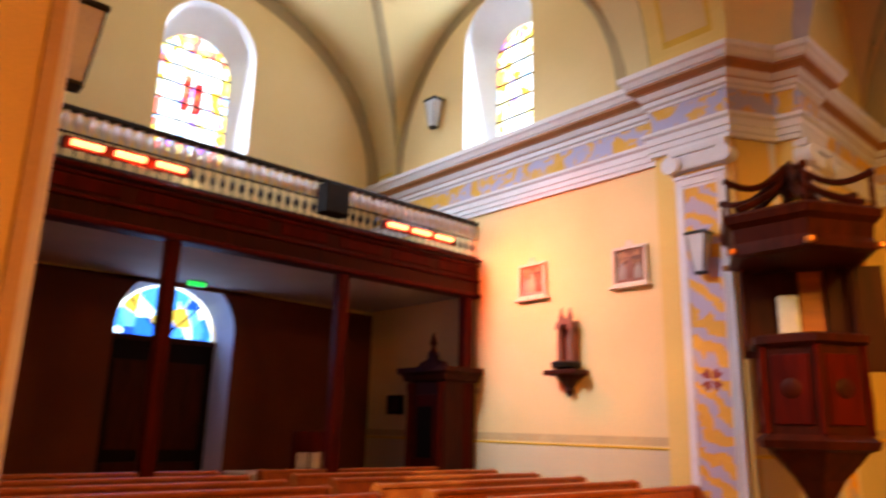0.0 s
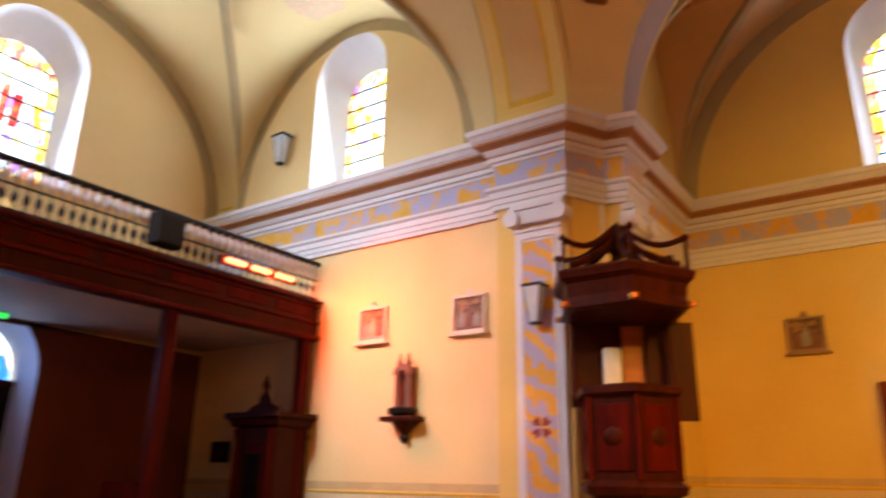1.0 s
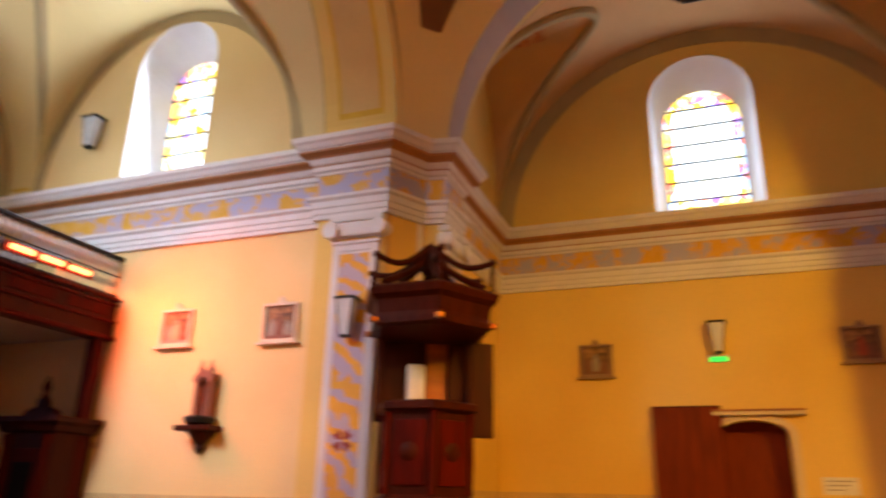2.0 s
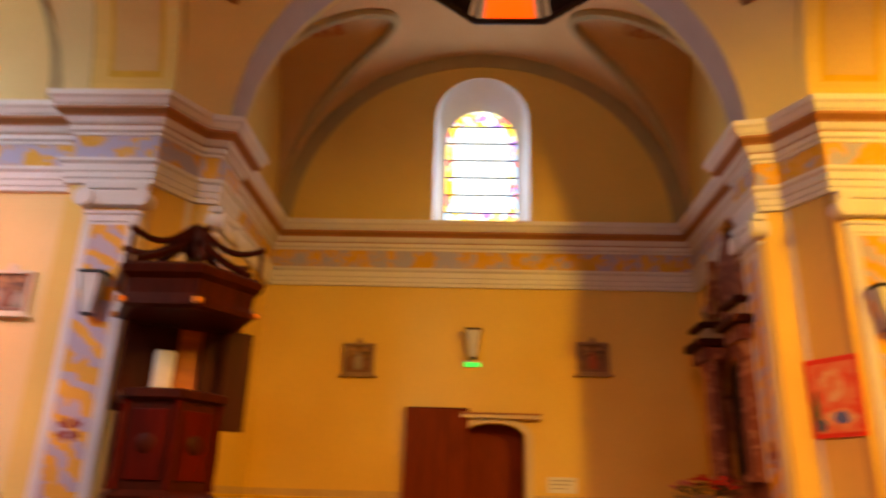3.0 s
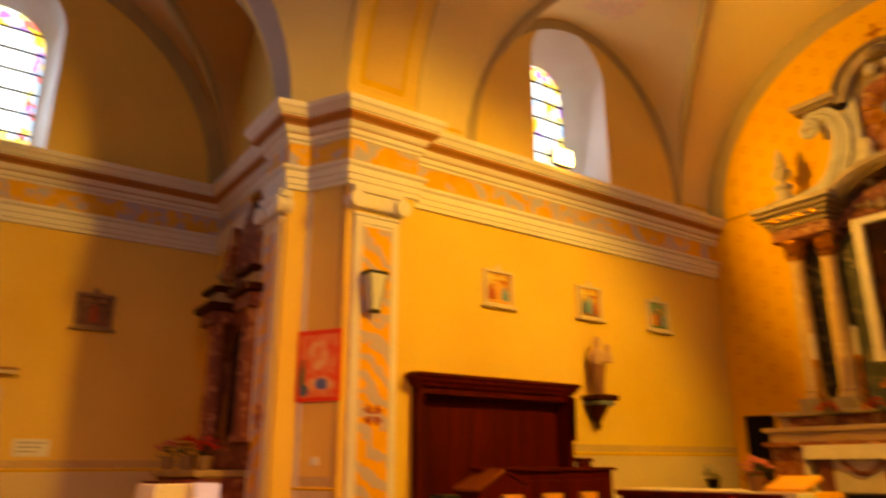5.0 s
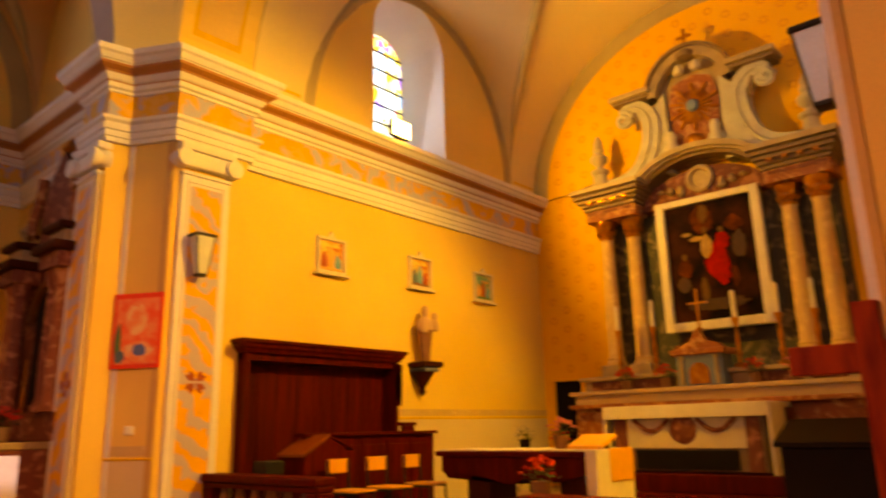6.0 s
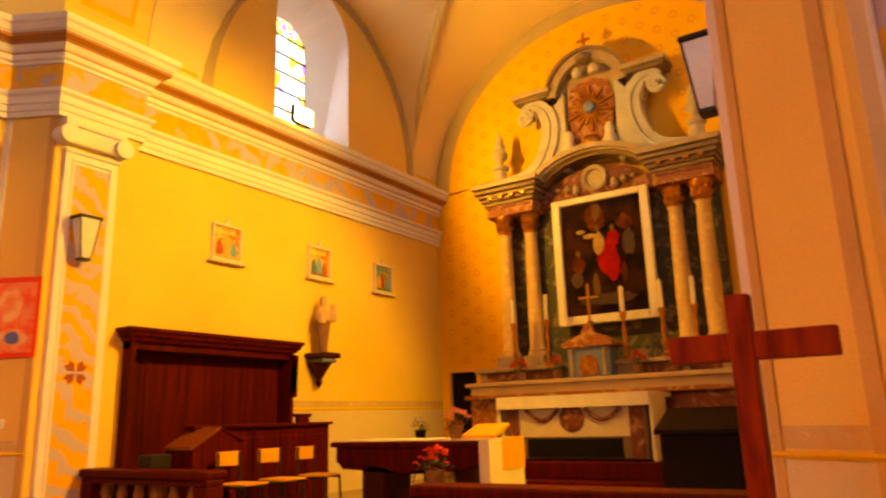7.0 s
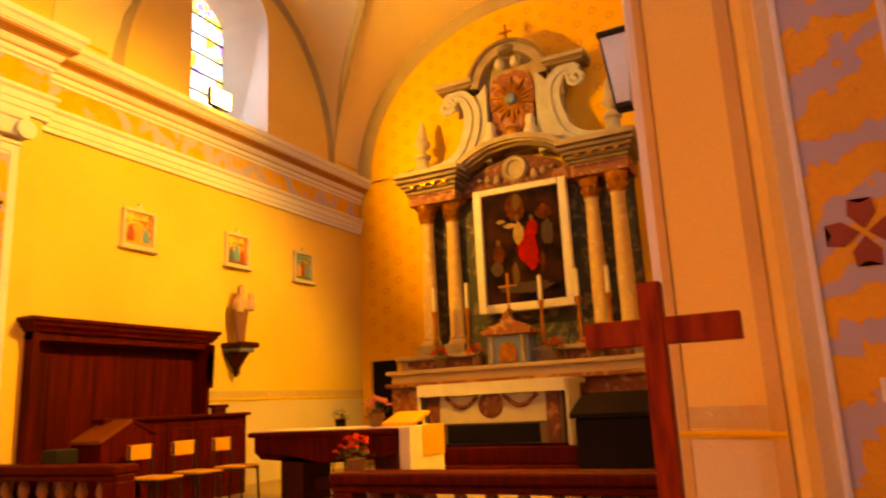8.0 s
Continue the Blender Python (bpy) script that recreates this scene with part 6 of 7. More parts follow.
# ---- altar table of the people ----
ta = thing("altar_table", 6.25, 4.285, CH - 0.03, 0, "dark wooden altar table with a white cloth end", "table")
part("tabletop", box(-0.32, 0.32, -0.94, 0.95, 0.92, 0.97, 0.01), "wood", ta)
part("top_cloth", box(-0.30, 0.33, -0.955, 0.92, 0.972, 0.985, 0.004), "cloth", ta, "white linen on the top")
part("apron", box(-0.28, 0.28, -0.86, 0.9, 0.76, 0.92, 0.01), "wood", ta)
part("apron_scallop", prism([(-0.84, 0.77), (0.88, 0.77), (0.8, 0.70), (0.3, 0.72), (0.05, 0.66), (-0.2, 0.72), (-0.6, 0.70)], 0.03, "x", at=-0.28), "wood", ta)
for y in (0.45, -0.66):
    part("trestle", box(-0.24, 0.24, y - 0.14, y + 0.14, DZ - CH + 0.03, 0.76, 0.02), "walnut", ta)
part("stretcher", box(-0.06, 0.06, -0.66, 0.45, 0.4, 0.5, 0.01), "walnut", ta)
part("cloth_drop", box(-0.336, -0.322, -0.97, -0.86, 0.42, 0.985, 0.006), "cloth", ta, "white cloth hanging over the end")
part("cloth_drop", box(-0.336, 0.336, -0.975, -0.957, 0.42, 0.985, 0.006), "cloth", ta)
part("runner", box(-0.1, 0.338, -0.983, -0.976, 0.7, 0.99, 0.003), "ply", ta, "orange-brown cloth over the white end")
bk = thing("missal", 6.2, 3.5, CH + 0.957, 0, "orange-brown book on a stand on the altar table", "book")
bm = prism([(-0.16, 0.0), (0.14, 0.1), (0.14, 0.13), (-0.16, 0.03)], 0.36, "y", at=-0.18)
part("book", bm, "ply", bk)
part("stand", box(0.08, 0.12, -0.1, 0.1, 0.0, 0.09), "wood", bk)
bouquet("flower_pot", 6.1, 3.78, CH + 0.957, "pink", "pink flowers in a small pot on the altar table", 0.9, 7, "brownplaster")
bouquet("flower_pot", 5.55, 3.66, CH + 0.56, "red", "bright red flowers in a pot before the altar table", 1.05, 8, "brownplaster")
ps_ = thing("plant_stand", 5.55, 3.66, CH, 0, "small dark wooden plant stand", "stand")
part("top", box(-0.14, 0.14, -0.14, 0.14, 0.53, 0.56, 0.006), "wood", ps_)
for sx in (-0.11, 0.11):
    for sy in (-0.11, 0.11):
        part("leg", box(sx - 0.015, sx + 0.015, sy - 0.015, sy + 0.015, DZ - CH, 0.53), "wood", ps_)
bouquet("flower_pot", 9.1, 6.3, CH + 0.85, "cloth", "white flowers on a pedestal by the wall", 1.0, 11, "black")
bouquet("flower_pot", 9.45, 5.9, CH + 0.78, "red", "red flowers on a pedestal by the wall", 1.0, 12, "black")
for x, y, h in ((9.1, 6.3, 0.85), (9.45, 5.9, 0.78)):
    pd = thing("pedestal", x, y, CH, 0, "slim dark flower pedestal", "pedestal", "flower pedestals")
    part("top", box(-0.1, 0.1, -0.1, 0.1, h - 0.03, h, 0.006), "steel", pd)
    for k in range(3):
        part("leg", tube([(0.03 * math.cos(k * 2.09), 0.03 * math.sin(k * 2.09), h - 0.03), (0.12 * math.cos(k * 2.09), 0.12 * math.sin(k * 2.09), DZ - CH)], 0.008, 6), "iron", pd)

# black harmonium
hm = thing("harmonium", 7.0, 1.55, CH, 0, "black upright harmonium with a shiny lid", "harmonium")
part("case", box(-0.3, 0.3, -0.42, 0.45, 0, 0.95, 0.012), "shinyblack", hm)
part("lid", prism([(-0.34, 0.95), (0.2, 1.14), (0.34, 1.14), (0.34, 1.18), (0.19, 1.18), (-0.34, 0.99)], 0.95, "y", at=-0.46), "shinyblack", hm)
part("rear_case", box(0.2, 0.33, -0.42, 0.45, 0.9, 1.14, 0.006), "shinyblack", hm)

# statue on its bracket
sb = thing("statue", 7.28, 6.5, 2.62, 0, "painted plaster statue of a robed figure with a child", "statue")
bm = lathe([(0.02, 0.0), (0.085, 0.0), (0.09, 0.04), (0.10, 0.16), (0.125, 0.3), (0.15, 0.42), (0.155, 0.5), (0.12, 0.56), (0.055, 0.6), (0.06, 0.63), (0.07, 0.68), (0.055, 0.735), (0.005, 0.76)], 18)
for v in bm.verts:
    fold = 0.012 * math.sin(9 * math.atan2(v.co.y, v.co.x)) if v.co.z < 0.5 else 0.0
    v.co.x, v.co.y = v.co.x * (0.8 + fold * 6) + 0.06 * (v.co.z - 0.3) ** 2 - 0.02, v.co.y * 0.66
lathe([(0.005, 0.40), (0.055, 0.42), (0.06, 0.5), (0.035, 0.55), (0.04, 0.58), (0.045, 0.61), (0.03, 0.65), (0.005, 0.66)], 12, bm, (0.09, -0.08, 0))
lathe([(0.02, 0.37), (0.05, 0.38), (0.045, 0.48), (0.03, 0.52), (0.005, 0.53)], 10, bm, (-0.1, -0.06, 0))
link("statue_mesh", bm, "flesh", smooth=True)
so = bpy.data.objects["statue_mesh"]
bpy.data.objects.remove(sb)
so.name = "statue"
so.matrix_world = pose(7.2, 6.5, 2.52)
so.data.materials.append(M["brownplaster"])
for f in so.data.polygons:
    f.material_index = 1 if f.center.z < 0.40 or (f.center.z > 0.63 and f.center.y > -0.012) or f.center.z > 0.735 else 0
tagged(so, "painted plaster statue of a robed figure with a child", "statue")
br = thing("statue_bracket", 7.2, YN, 2.5, 0, "dark carved wall bracket with a blue edge", "bracket")
part("shelf", box(-0.18, 0.18, -0.33, 0, -0.05, 0.018, 0.015), "walnut", br)
part("edge", box(-0.14, 0.14, -0.29, 0, -0.11, -0.052, 0.015), "bluepaint", br)
part("corbel", lathe([(0.015, -0.42), (0.05, -0.36), (0.04, -0.32), (0.1, -0.22), (0.17, -0.11)], 14, at=(0, -0.1, 0)), "walnut", br, smooth=True)

# ---- high altar ----
M["stoneurn"] = material("pale_urn_stone", (0.50, 0.42, 0.29), 0.6, col2=(0.36, 0.28, 0.18), scale=5)
AX, AY = 9.95, 3.60
al = thing("high_altar", AX, AY, CH, 0, "baroque marble high altar with paired columns and painted canvas", "altar")


def ap(name, x0, x1, y0, y1, z0, z1, mat, bev=0.01, label="", parent=None):
    """A block of the altar in world measures, from the altar's centre line."""
    return part(name, box(x0 - AX, x1 - AX, y0, y1, z0 - CH, z1 - CH, bev), mat, parent or al, label)


def aprism(name, pts, x0, x1, mat, label="", parent=None):
    return part(name, prism([(y, z - CH) for y, z in pts], x1 - x0, "x", at=x0 - AX), mat, parent or al, label)


def turned(name, prof, x, y, mat, n=18, label="", parent=None):
    return part(name, lathe([(r, z - CH) for r, z in prof], n, at=(x - AX, y, 0)), mat, parent or al, label, True)


for k in range(3):
    ap("step", 7.75 + 0.28 * k, 10.2, -1.45 + 0.08 * k, 1.3 - 0.08 * k, CH + 0.2 * k, CH + 0.2 * (k + 1), "wood", 0.012)
ap("base", 9.35, 10.28, -1.75, 1.95, CH, 1.87, "pinkm")
# altar block with its frontal
fr_ = ap("frontal", 8.5, 9.349, -0.92, 0.92, 1.1, 1.80, "brownstone")
ap("frontal_panel", 8.485, 8.5, -0.72, 0.72, 1.36, 1.78, "cream", 0.006, "pale carved frontal", fr_)
# solid black slab that stands in for the shade inside the frontal's opening
ap("opening", 8.48, 8.495, -0.62, 0.62, 1.12, 1.34, "black", 0.004, "", fr_)
for s in (-0.8, 0.8):
    ap("frontal_pilaster", 8.47, 8.5, s - 0.08, s + 0.08, 1.1, 1.8, "redm", 0.008, "", fr_)
bm = lathe([(0.02, -0.02), (0.15, -0.02), (0.17, 0.0), (0.13, 0.02), (0.05, 0.03)], 18)
bmesh.ops.transform(bm, matrix=Matrix.Translation((8.48 - AX, 0.0, 1.58 - CH)) @ Matrix.Rotation(radians(-90), 4, "Y"), verts=bm.verts[:])
part("medallion", bm, "redm", fr_, "", True)
for s in (-1, 1):
    pts = [(8.475 - AX, s * (0.17 + 0.45 * i / 10), 1.7 - CH - 0.14 * math.sin(math.pi * i / 10)) for i in range(11)]
    part("garland", tube(pts, 0.028, 8), "redm", fr_, "", True)
ap("mensa_cloth", 8.41, 9.3, -1.0, 1.0, 1.80, 1.865, "cloth", 0.012, "white altar cloth")
ap("cloth_edge", 8.395, 8.412, -1.0, 1.0, 1.71, 1.86, "cloth", 0.004)
for s in (-1.0, 1.0):
    ap("cloth_side", 8.43, 8.95, s - 0.025, s + 0.025, 1.06, 1.86, "cloth", 0.02, "white cloth hanging at the side")
# gradins
ap("ledge", 9.2, 10.2, -1.85, 1.97, 1.87, 1.93, "pinkm", 0.015)
ap("gradin", 9.27, 10.2, -1.78, 1.9, 1.93, 2.05, "stonew", 0.012)
ap("ledge", 9.22, 10.2, -1.85, 1.97, 2.05, 2.11, "stonew", 0.015)
pr = ap("predella", 9.5, 10.28, -1.74, 1.86, 2.11, 2.38, "stone")
for y0, y1 in ((-1.62, -1.22), (-1.12, -0.5), (0.5, 1.14), (1.26, 1.74)):
    ap("inlay", 9.485, 9.5, y0, y1, 2.135, 2.365, "redm", 0.006, "dark red marble inlay", pr)
ap("ledge", 9.42, 10.28, -1.8, 1.92, 2.38, 2.44, "stone", 0.015)
# tabernacle
tn = ap("tabernacle", 9.25, 9.6, -0.27, 0.33, 2.11, 2.62, "bluepaint", 0.01, "blue and gold tabernacle")
ap("tabernacle_cornice", 9.2, 9.62, -0.34, 0.40, 2.62, 2.7, "pinkm", 0.02, "", tn)
aprism("tabernacle_door", arch(0.03, 0.13, 2.14, 2.52), 9.23, 9.25, "gold", "gilded arched door", tn)
for s in (-0.2, 0.26):
    turned("colonnette", [(0.035, 2.13), (0.025, 2.17), (0.028, 2.4), (0.022, 2.55), (0.04, 2.61)], 9.24, s, "stone", 10, "", tn)
aprism("tabernacle_pediment", [(-0.3, 2.7), (0.36, 2.7), (0.3, 2.76), (0.14, 2.8), (0.1, 2.86), (0.07, 2.94), (-0.01, 2.94), (-0.04, 2.86), (-0.08, 2.8), (-0.24, 2.76)], 9.26, 9.36, "pinkm", "", tn)
xc_ = thing("altar_crucifix", 9.4, AY + 0.03, 2.82, 0, "small gilt crucifix on the tabernacle", "crucifix")
part("upright", box(-0.012, 0.012, -0.014, 0.014, 0, 0.56, 0.003), "gold", xc_)
part("arms", box(-0.011, 0.011, -0.13, 0.13, 0.36, 0.385, 0.003), "gold", xc_)
part("foot", lathe([(0.07, 0), (0.05, 0.03), (0.02, 0.06), (0.02, 0.1)], 10), "gold", xc_, smooth=True)
# columns
ap("back_wall", 10.12, 10.29, -1.7, 1.7, 2.44, 4.85, "darkm", 0.0, "dark green marble backing")
for y in (-1.525, -1.125, 1.125, 1.525):
    xx = 9.9 if abs(y) > 1.3 else 10.0
    ap("pedestal", xx - 0.17, 10.2, y - 0.17, y + 0.17, 2.44, 2.62, "stone", 0.015)
    turned("column", [(0.15, 2.62), (0.15, 2.66), (0.125, 2.69), (0.135, 2.72), (0.112, 2.75), (0.115, 3.3), (0.095, 4.5), (0.11, 4.53)], xx, y, "column", 20)
    cp = turned("capital", [(0.10, 4.53), (0.12, 4.56), (0.105, 4.6), (0.14, 4.66), (0.12, 4.70), (0.17, 4.78), (0.17, 4.82)], xx, y, "gold", 16, "gilded capital")
    for k in range(8):
        a_ = k * math.pi / 4
        bm = lathe([(0.004, 0), (0.028, 0.03), (0.03, 0.07), (0.012, 0.1), (0.003, 0.11)], 6, at=(xx - AX + 0.125 * math.cos(a_), y + 0.125 * math.sin(a_), 4.6 - CH + (0.05 if k % 2 else 0)))
        part("acanthus_leaf", bm, "gold", cp, "", True)
for s in (-1, 1):
    ya, yb = sorted((s * 0.93, s * 1.75))
    e = ap("entablature", 9.72, 10.28, ya, yb, 4.82, 5.0, "pinkm", 0.01)
    ap("gilt_frieze", 9.705, 9.72, ya + 0.05, yb - 0.05, 4.93, 4.98, "redm", 0.004, "", e)
    for z0, d in ((5.0, 0.03), (5.06, 0.07), (5.12, 0.12), (5.18, 0.17), (5.26, 0.20)):
        ap("cornice_step", 9.72 - d, 10.28, ya - d * 0.8, yb + d * 0.8, z0, z0 + 0.058 if z0 < 5.2 else z0 + 0.08, "stone" if z0 > 5.2 else "brownstone", 0.012, "", e)
    for k in range(4):
        ap("modillion", 9.6, 9.72, ya + 0.08 + k * 0.19, ya + 0.16 + k * 0.19, 5.08, 5.14, "gold", 0.01, "", e)
    turned("urn", [(0.15, 5.36), (0.16, 5.44), (0.11, 5.5), (0.10, 5.62), (0.14, 5.66), (0.14, 5.7), (0.06, 5.74), (0.05, 5.78), (0.13, 5.86), (0.14, 5.92), (0.07, 6.0), (0.09, 6.05), (0.06, 6.12), (0.07, 6.16), (0.012, 6.3)], 9.92, s * 1.56, "stoneurn", 16, "pale stone urn finial on its block")
# segmental pediment over the canvas
aprism("lunette_panel", curve_pts(0, 0.92, 4.88, 0.5, 0, 180, 20), 9.98, 10.2, "redm", "red marble field under the arch")
for d, r0, mat in ((0.0, 1.0, "brownstone"), (0.08, 1.07, "stone"), (0.14, 1.12, "stone")):
    part("segment_moulding", band([(y, z - CH) for y, z in curve_pts(0, r0 - 0.02, 4.96, 0.66 * r0 - 0.02, 14, 166, 22)], [(y, z - CH) for y, z in curve_pts(0, r0 - 0.1, 4.96, 0.66 * r0 - 0.1, 14, 166, 22)], 0.35 + d, "x", 9.85 - d - AX), mat, al)
bm = lathe([(0.1, -0.02), (0.19, -0.02), (0.21, 0.01), (0.18, 0.04), (0.14, 0.03), (0.12, -0.01)], 20)
bmesh.ops.transform(bm, matrix=Matrix.Translation((9.95 - AX, 0, 5.2 - CH)) @ Matrix.Rotation(radians(-90), 4, "Y"), verts=bm.verts[:])
part("wreath", bm, "stone", al, "pale carved wreath", True)
for s in (-1, 1):
    for k in range(3):
        turned("carved_scroll", [(0.01, 4.98 + 0.05 * k), (0.06, 5.02 + 0.05 * k), (0.05, 5.1), (0.01, 5.16)], 9.95, s * (0.3 + 0.15 * k), "stone", 8)
# painted canvas: plain shapes only
pc = thing("altar_painting", 9.98, AY - 0.04, 3.85, 0, "dark oil painting with a red-robed figure in a cream frame", "painting")
HW, HH = 0.75, 0.96
for y0, y1, z0, z1 in ((-HW, -HW + 0.13, -HH, HH), (HW - 0.13, HW, -HH, HH), (-HW + 0.13, HW - 0.13, HH - 0.1, HH), (-HW + 0.13, HW - 0.13, -HH, -HH + 0.13)):
    part("frame_bar", box(-0.09, 0.02, y0, y1, z0, z1, 0.02), "framewhite", pc, "cream moulded frame")
part("canvas", box(-0.03, 0.0, -HW + 0.12, HW - 0.12, -HH + 0.12, HH - 0.09), "canvas", pc)


def shape(cy, cz, ry, rz, mat, d, seed):
    r = random.Random(seed)
    pts = [(cy + ry * (0.75 + 0.4 * r.random()) * math.cos(i * math.pi / 16), cz + rz * (0.78 + 0.34 * r.random()) * math.sin(i * math.pi / 16)) for i in range(32)]
    part("painted_shape", prism(pts, 0.0008, "x", at=-0.0305 - d), mat, pc)


shape(0.08, 0.62, 0.16, 0.22, "p_glow", 0.0160, 1)
shape(0.06, 0.70, 0.07, 0.14, "p_cream2", 0.0166, 31)
shape(-0.36, 0.48, 0.12, 0.12, "p_glow", 0.0170, 11)
shape(-0.40, 0.18, 0.10, 0.2, "p_brown", 0.0173, 21)
shape(-0.17, 0.26, 0.10, 0.13, "p_red", 0.0178, 6)
shape(-0.08, -0.02, 0.17, 0.24, "p_red", 0.0182, 2)
shape(-0.14, -0.22, 0.10, 0.16, "p_red", 0.0186, 16)
shape(0.05, 0.22, 0.085, 0.17, "p_cream", 0.0190, 3)
shape(0.19, 0.34, 0.10, 0.04, "p_cream", 0.0194, 4)
shape(0.32, 0.42, 0.07, 0.035, "p_cream", 0.0198, 14)
shape(0.06, 0.45, 0.04, 0.055, "p_cream2", 0.0202, 5)
shape(-0.17, 0.42, 0.035, 0.05, "p_cream2", 0.0206, 25)
shape(0.38, -0.06, 0.10, 0.16, "p_glow", 0.0210, 7)
shape(0.38, 0.10, 0.035, 0.05, "p_cream2", 0.0214, 17)
shape(0.42, -0.3, 0.10, 0.12, "p_brown", 0.0217, 27)
shape(0.13, -0.42, 0.055, 0.2, "p_cream2", 0.0220, 8)
shape(-0.30, -0.26, 0.05, 0.17, "p_glow", 0.0224, 9)
shape(-0.02, -0.62, 0.42, 0.09, "p_brown", 0.0228, 10)
# upper stage
M["stonepale"] = material("pale_grey_altar_stone", (0.52, 0.48, 0.38), 0.6, col2=(0.38, 0.33, 0.25), scale=4, fine=40)
up = part("upper_panel", prism([(y, z - CH) for y, z in [(-0.5, 5.5), (0.5, 5.5), (0.46, 5.9), (0.55, 6.4), (0.52, 6.75), (0.36, 7.02), (0.15, 7.14), (-0.15, 7.14), (-0.36, 7.02), (-0.52, 6.75), (-0.55, 6.4), (-0.46, 5.9)]], 0.2, "x", at=10.08 - AX), "stone", al)
aprism("pink_field", [(y, z) for y, z in [(-0.38, 5.6), (0.38, 5.6), (0.34, 6.1), (0.38, 6.5), (0.3, 6.78), (0.0, 6.88), (-0.3, 6.78), (-0.38, 6.5), (-0.34, 6.1)]], 10.05, 10.08, "pinkm", "pink marble field", up)
part("hood_moulding", band([(y, z - CH) for y, z in curve_pts(0, 0.66, 6.55, 0.72, 8, 172, 24)], [(y, z - CH) for y, z in curve_pts(0, 0.52, 6.55, 0.58, 8, 172, 24)], 0.34, "x", 9.9 - AX), "stone", al)
part("hood_moulding", band([(y, z - CH) for y, z in curve_pts(0, 0.7, 6.57, 0.75, 15, 165, 24)], [(y, z - CH) for y, z in curve_pts(0, 0.65, 6.57, 0.70, 15, 165, 24)], 0.42, "x", 9.84 - AX), "brownstone", al)
for s in (-1, 1):
    # S-shaped scroll walls that sweep from the cornice ends up to the broken hood
    key = [(1.56, 5.44), (1.3, 5.42), (1.05, 5.47), (0.85, 5.62), (0.72, 5.86), (0.66, 6.12), (0.68, 6.36), (0.80, 6.54), (0.98, 6.60), (1.12, 6.53)]
    cl = []
    for i in range(len(key) - 1):
        p0, p1, p2, p3 = (Vector(key[max(0, min(len(key) - 1, q))]) for q in (i - 1, i, i + 1, i + 2))
        for t_ in (0, 0.25, 0.5, 0.75):
            cl.append(0.5 * (2 * p1 + (p2 - p0) * t_ + (2 * p0 - 5 * p1 + 4 * p2 - p3) * t_ ** 2 + (3 * p1 - p0 - 3 * p2 + p3) * t_ ** 3))
    cl.append(Vector(key[-1]))
    one, two = [], []
    for i, p in enumerate(cl):
        d = (cl[min(i + 1, len(cl) - 1)] - cl[max(i - 1, 0)]).normalized()
        nrm = Vector((-d.y, d.x))
        wd = 0.07 + 0.07 * math.sin(math.pi * i / (len(cl) - 1)) ** 0.7
        a_, b_ = p + nrm * wd, p - nrm * wd
        one.append((s * a_.x, max(5.34, a_.y)))
        two.append((s * b_.x, max(5.34, b_.y)))
    part("scroll_wall", band([(y, z - CH) for y, z in one], [(y, z - CH) for y, z in two], 0.3, "x", 9.94 - AX), "stonepale", al, "grey carved scroll")
    rim = [(9.93 - AX, s * p.x, p.y - CH) for p in cl]
    part("scroll_rib", tube(rim, 0.025, 6), "stonepale", al, "", True)
    part("side_field", prism([(s * y, z - CH) for y, z in ((0.4, 5.4), (0.95, 5.5), (0.72, 5.86), (0.66, 6.2), (0.62, 6.5), (0.42, 6.7))], 0.26, "x", at=9.99 - AX), "stonepale", al)
    vol = []
    for i in range(26):
        a_ = i / 25 * 2 * math.pi * 1.6
        r_ = 0.15 * (1 - i / 32)
        vol.append((9.95 - AX, s * (1.08 + r_ * math.cos(a_ + 1.2)), 6.44 - CH + r_ * math.sin(a_ + 1.2)))
    part("volute", tube(vol, 0.045, 8), "stonepale", al, "", True)
    ya, yb = sorted((s * 0.62, s * 1.22))
    ap("broken_cornice", 9.86, 10.25, ya, yb, 6.68, 6.74, "brownstone", 0.015)
    ap("broken_cornice", 9.80, 10.25, ya - 0.04, yb + 0.04, 6.74, 6.82, "stone", 0.02)
    part("leaf_drop", tube([(9.95 - AX, s * 0.9, 6.5 - CH), (9.94 - AX, s * 0.86, 6.35 - CH), (9.95 - AX, s * 0.87, 6.2 - CH)], 0.03, 6), "brownstone", al, "", True)
    # carved cherub masses kept plain
    turned("carved_ornament", [(0.01, 5.6), (0.1, 5.64), (0.12, 5.75), (0.07, 5.86), (0.085, 5.94), (0.05, 6.02), (0.01, 6.04)], 9.97, s * 0.33 + 0.03, "cream", 12)
    turned("carved_ornament", [(0.01, 6.86), (0.07, 6.88), (0.08, 6.95), (0.05, 7.02), (0.01, 7.05)], 9.93, s * 0.13, "cream", 12)
turned("carved_ornament", [(0.01, 5.66), (0.12, 5.7), (0.14, 5.78), (0.1, 5.86), (0.01, 5.9)], 9.95, 0.0, "gold", 12)
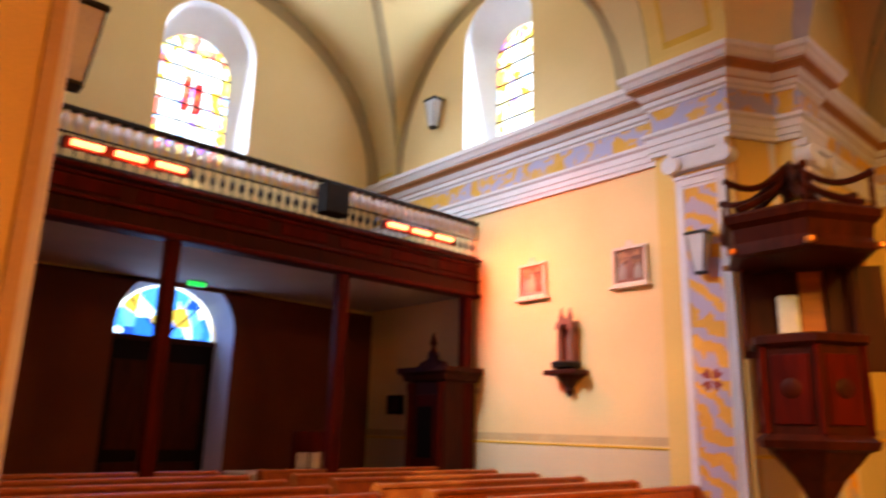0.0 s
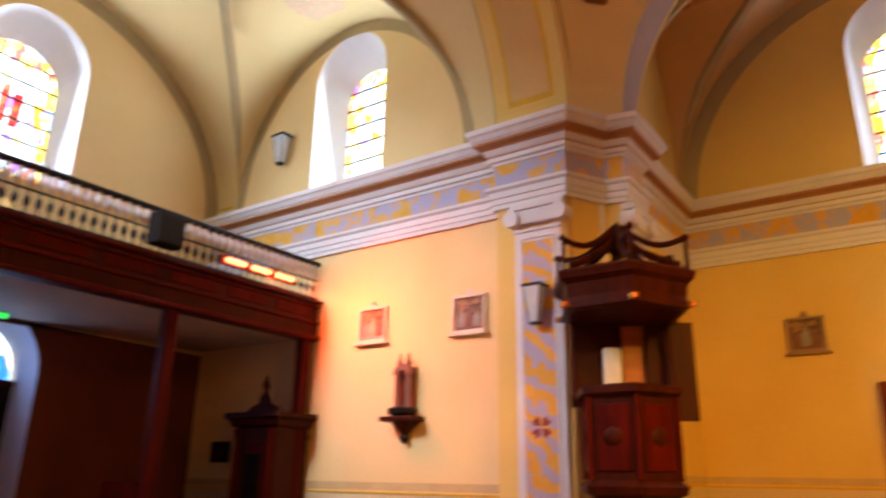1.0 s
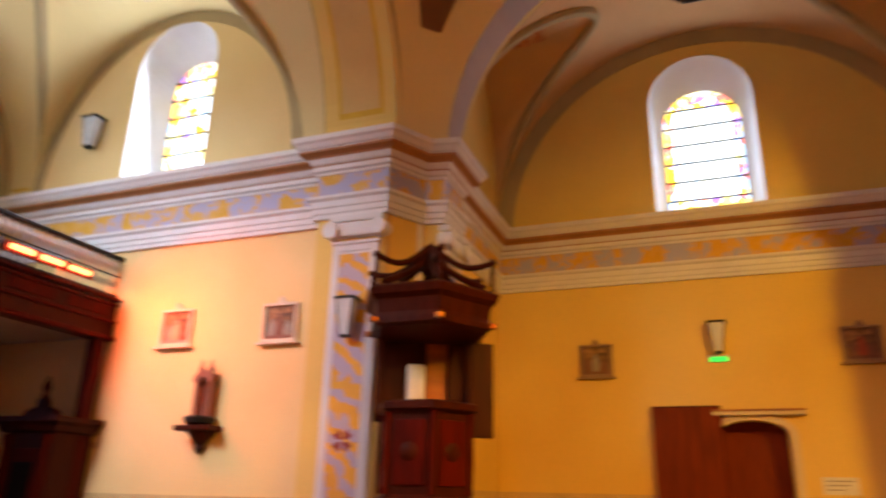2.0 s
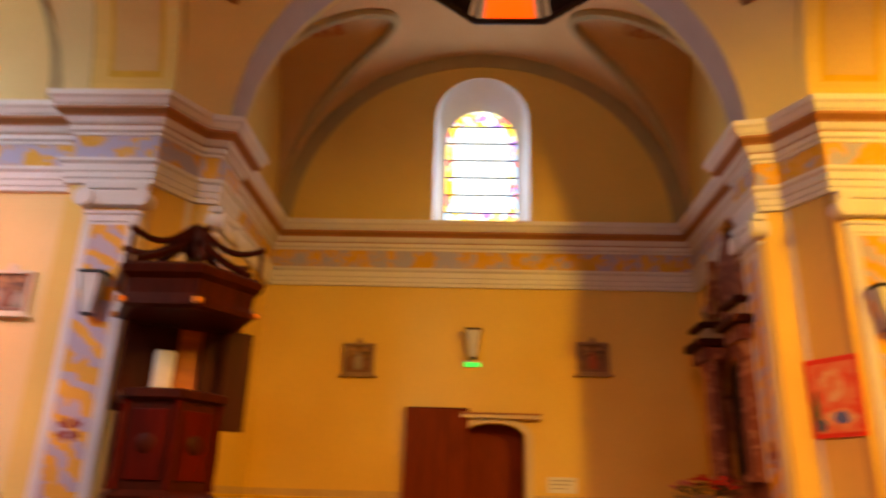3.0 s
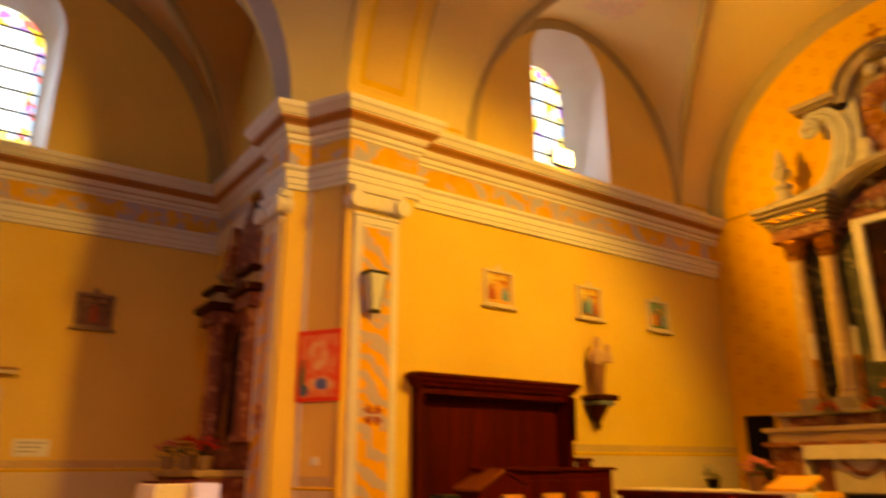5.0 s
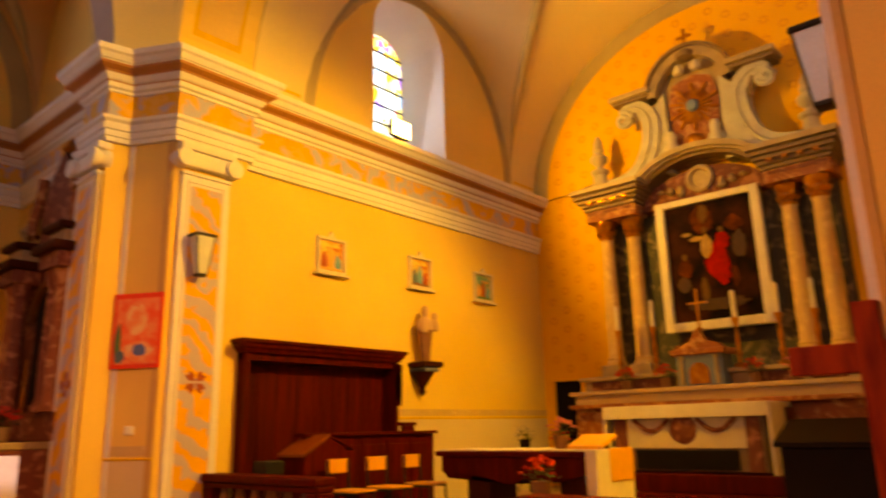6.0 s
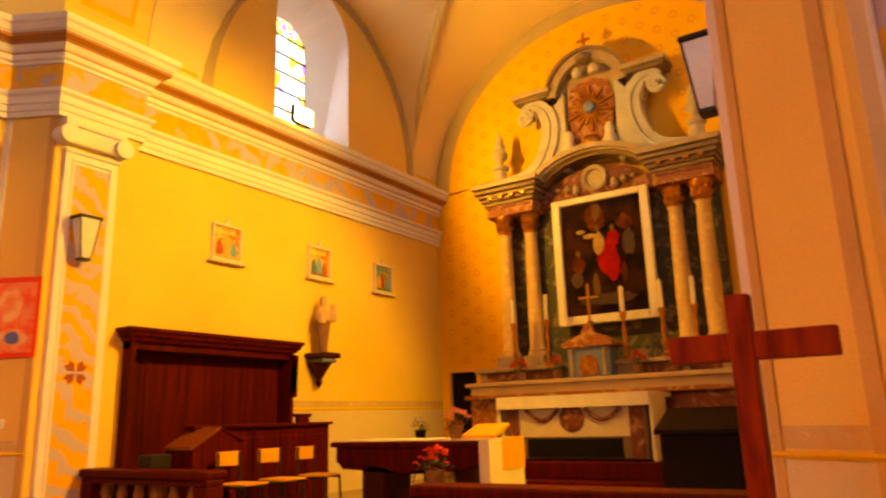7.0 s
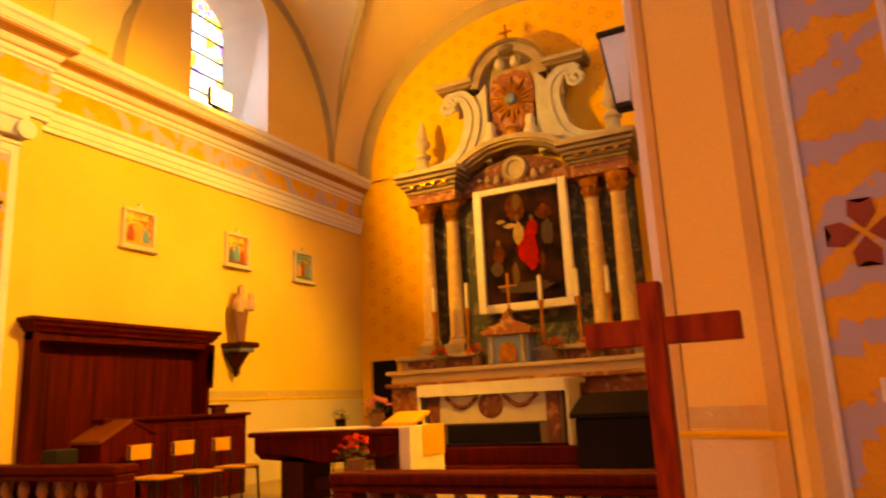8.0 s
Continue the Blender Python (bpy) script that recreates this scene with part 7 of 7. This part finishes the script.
# gilded sunburst
gl_ = part("sunburst_hub", lathe([(0.02, -0.03), (0.1, -0.02), (0.08, 0.03), (0.02, 0.05)], 14), "bluepaint", al, "small blue centre of the sunburst", True)
gl_.matrix_local = Matrix.Translation((9.98 - AX, 0, 6.36 - CH)) @ Matrix.Rotation(radians(-90), 4, "Y")
for k in range(20):
    a_ = k * 2 * math.pi / 20
    L_ = 0.36 if k % 2 else 0.25
    c, s_ = math.cos(a_), math.sin(a_)
    pts = [(c * 0.08 - s_ * 0.018, s_ * 0.08 + c * 0.018), (c * 0.08 + s_ * 0.018, s_ * 0.08 - c * 0.018), (c * L_ + s_ * 0.022, s_ * L_ - c * 0.022), (c * (L_ + 0.03), s_ * (L_ + 0.03)), (c * L_ - s_ * 0.022, s_ * L_ + c * 0.022)]
    aprism("gilt_ray", [(y, z + 6.36) for y, z in pts], 10.01, 10.045, "gold")
part("summit_cross", box(0.0, 0.03, -0.02, 0.02, 7.2 - CH, 7.62 - CH, 0.004), "gold", al)
part("summit_cross_arm", box(0.0, 0.03, -0.11, 0.11, 7.47 - CH, 7.51 - CH, 0.004), "gold", al)
turned("summit_ornament", [(0.02, 7.08), (0.14, 7.12), (0.16, 7.18), (0.08, 7.24), (0.02, 7.26)], 9.95, 0.0, "brownstone", 12)
# the stages above the gradin sit a little lower than drawn
for o in al.children_recursive:
    if o.name.startswith("sunburst_hub"):
        o.location.z -= 0.12
        continue
    for v in o.data.vertices:
        v.co.z -= 0.12 * min(1.0, max(0.0, (v.co.z + CH - 2.12) / 0.26))
# candlesticks on the gradin
for y, h in ((1.27, 0.0), (0.73, 0.02), (-0.40, 0.0), (-0.93, 0.03), (-1.35, 0.02)):
    c = thing("candlestick", 9.42, AY + y, 2.32, 0, "gilded candlestick with a tall ivory candle", "candlestick", "altar candlesticks")
    c.location.x = 9.52
    part("stick", lathe([(0.075, 0), (0.07, 0.03), (0.03, 0.06), (0.02, 0.12), (0.04, 0.18), (0.022, 0.24), (0.03, 0.36), (0.02, 0.5), (0.05, 0.62), (0.05, 0.64)], 12), "gold", c, smooth=True)
    part("candle", lathe([(0.03, 0.64), (0.03, 0.98 + h), (0.01, 1.0 + h)], 10), "wax", c, "ivory candle")
for y, pt_, sd_ in ((1.1, "red", 21), (0.52, "red", 22), (-0.62, "red", 23), (-1.1, "pink", 24)):
    bouquet("flower_pot", 9.33, AY + y, 2.11, pt_, "small pot of flowers on the high altar", 0.9, sd_, "brownplaster")

# ---- small fittings ----
for x, y, z, rz in ((XC + 2.88 - 0.05, -0.26, 1.60, -90), (XC + 3.225, 6.69, 1.70, po_ang)):
    so_ = thing("wall_switch", x, y, z, rz, "small white switch box on the pier", "switch", "wall switches")
    part("plate", box(-0.045, 0.045, -0.03, -0.008, -0.04, 0.04, 0.006), "paper", so_)
    part("rocker", box(-0.02, 0.02, -0.036, -0.03, -0.025, 0.025, 0.003), "paper", so_)
wr = thing("cable", XE - 0.02, 6.4, 5.45, 0, "thin dark cable from the cornice to the altar", "cable")
part("wire", tube([(0.0, 0.0, 0.0), (-0.1, -0.5, -0.02), (-0.25, -1.15, 0.0)], 0.008, 6), "iron", wr)
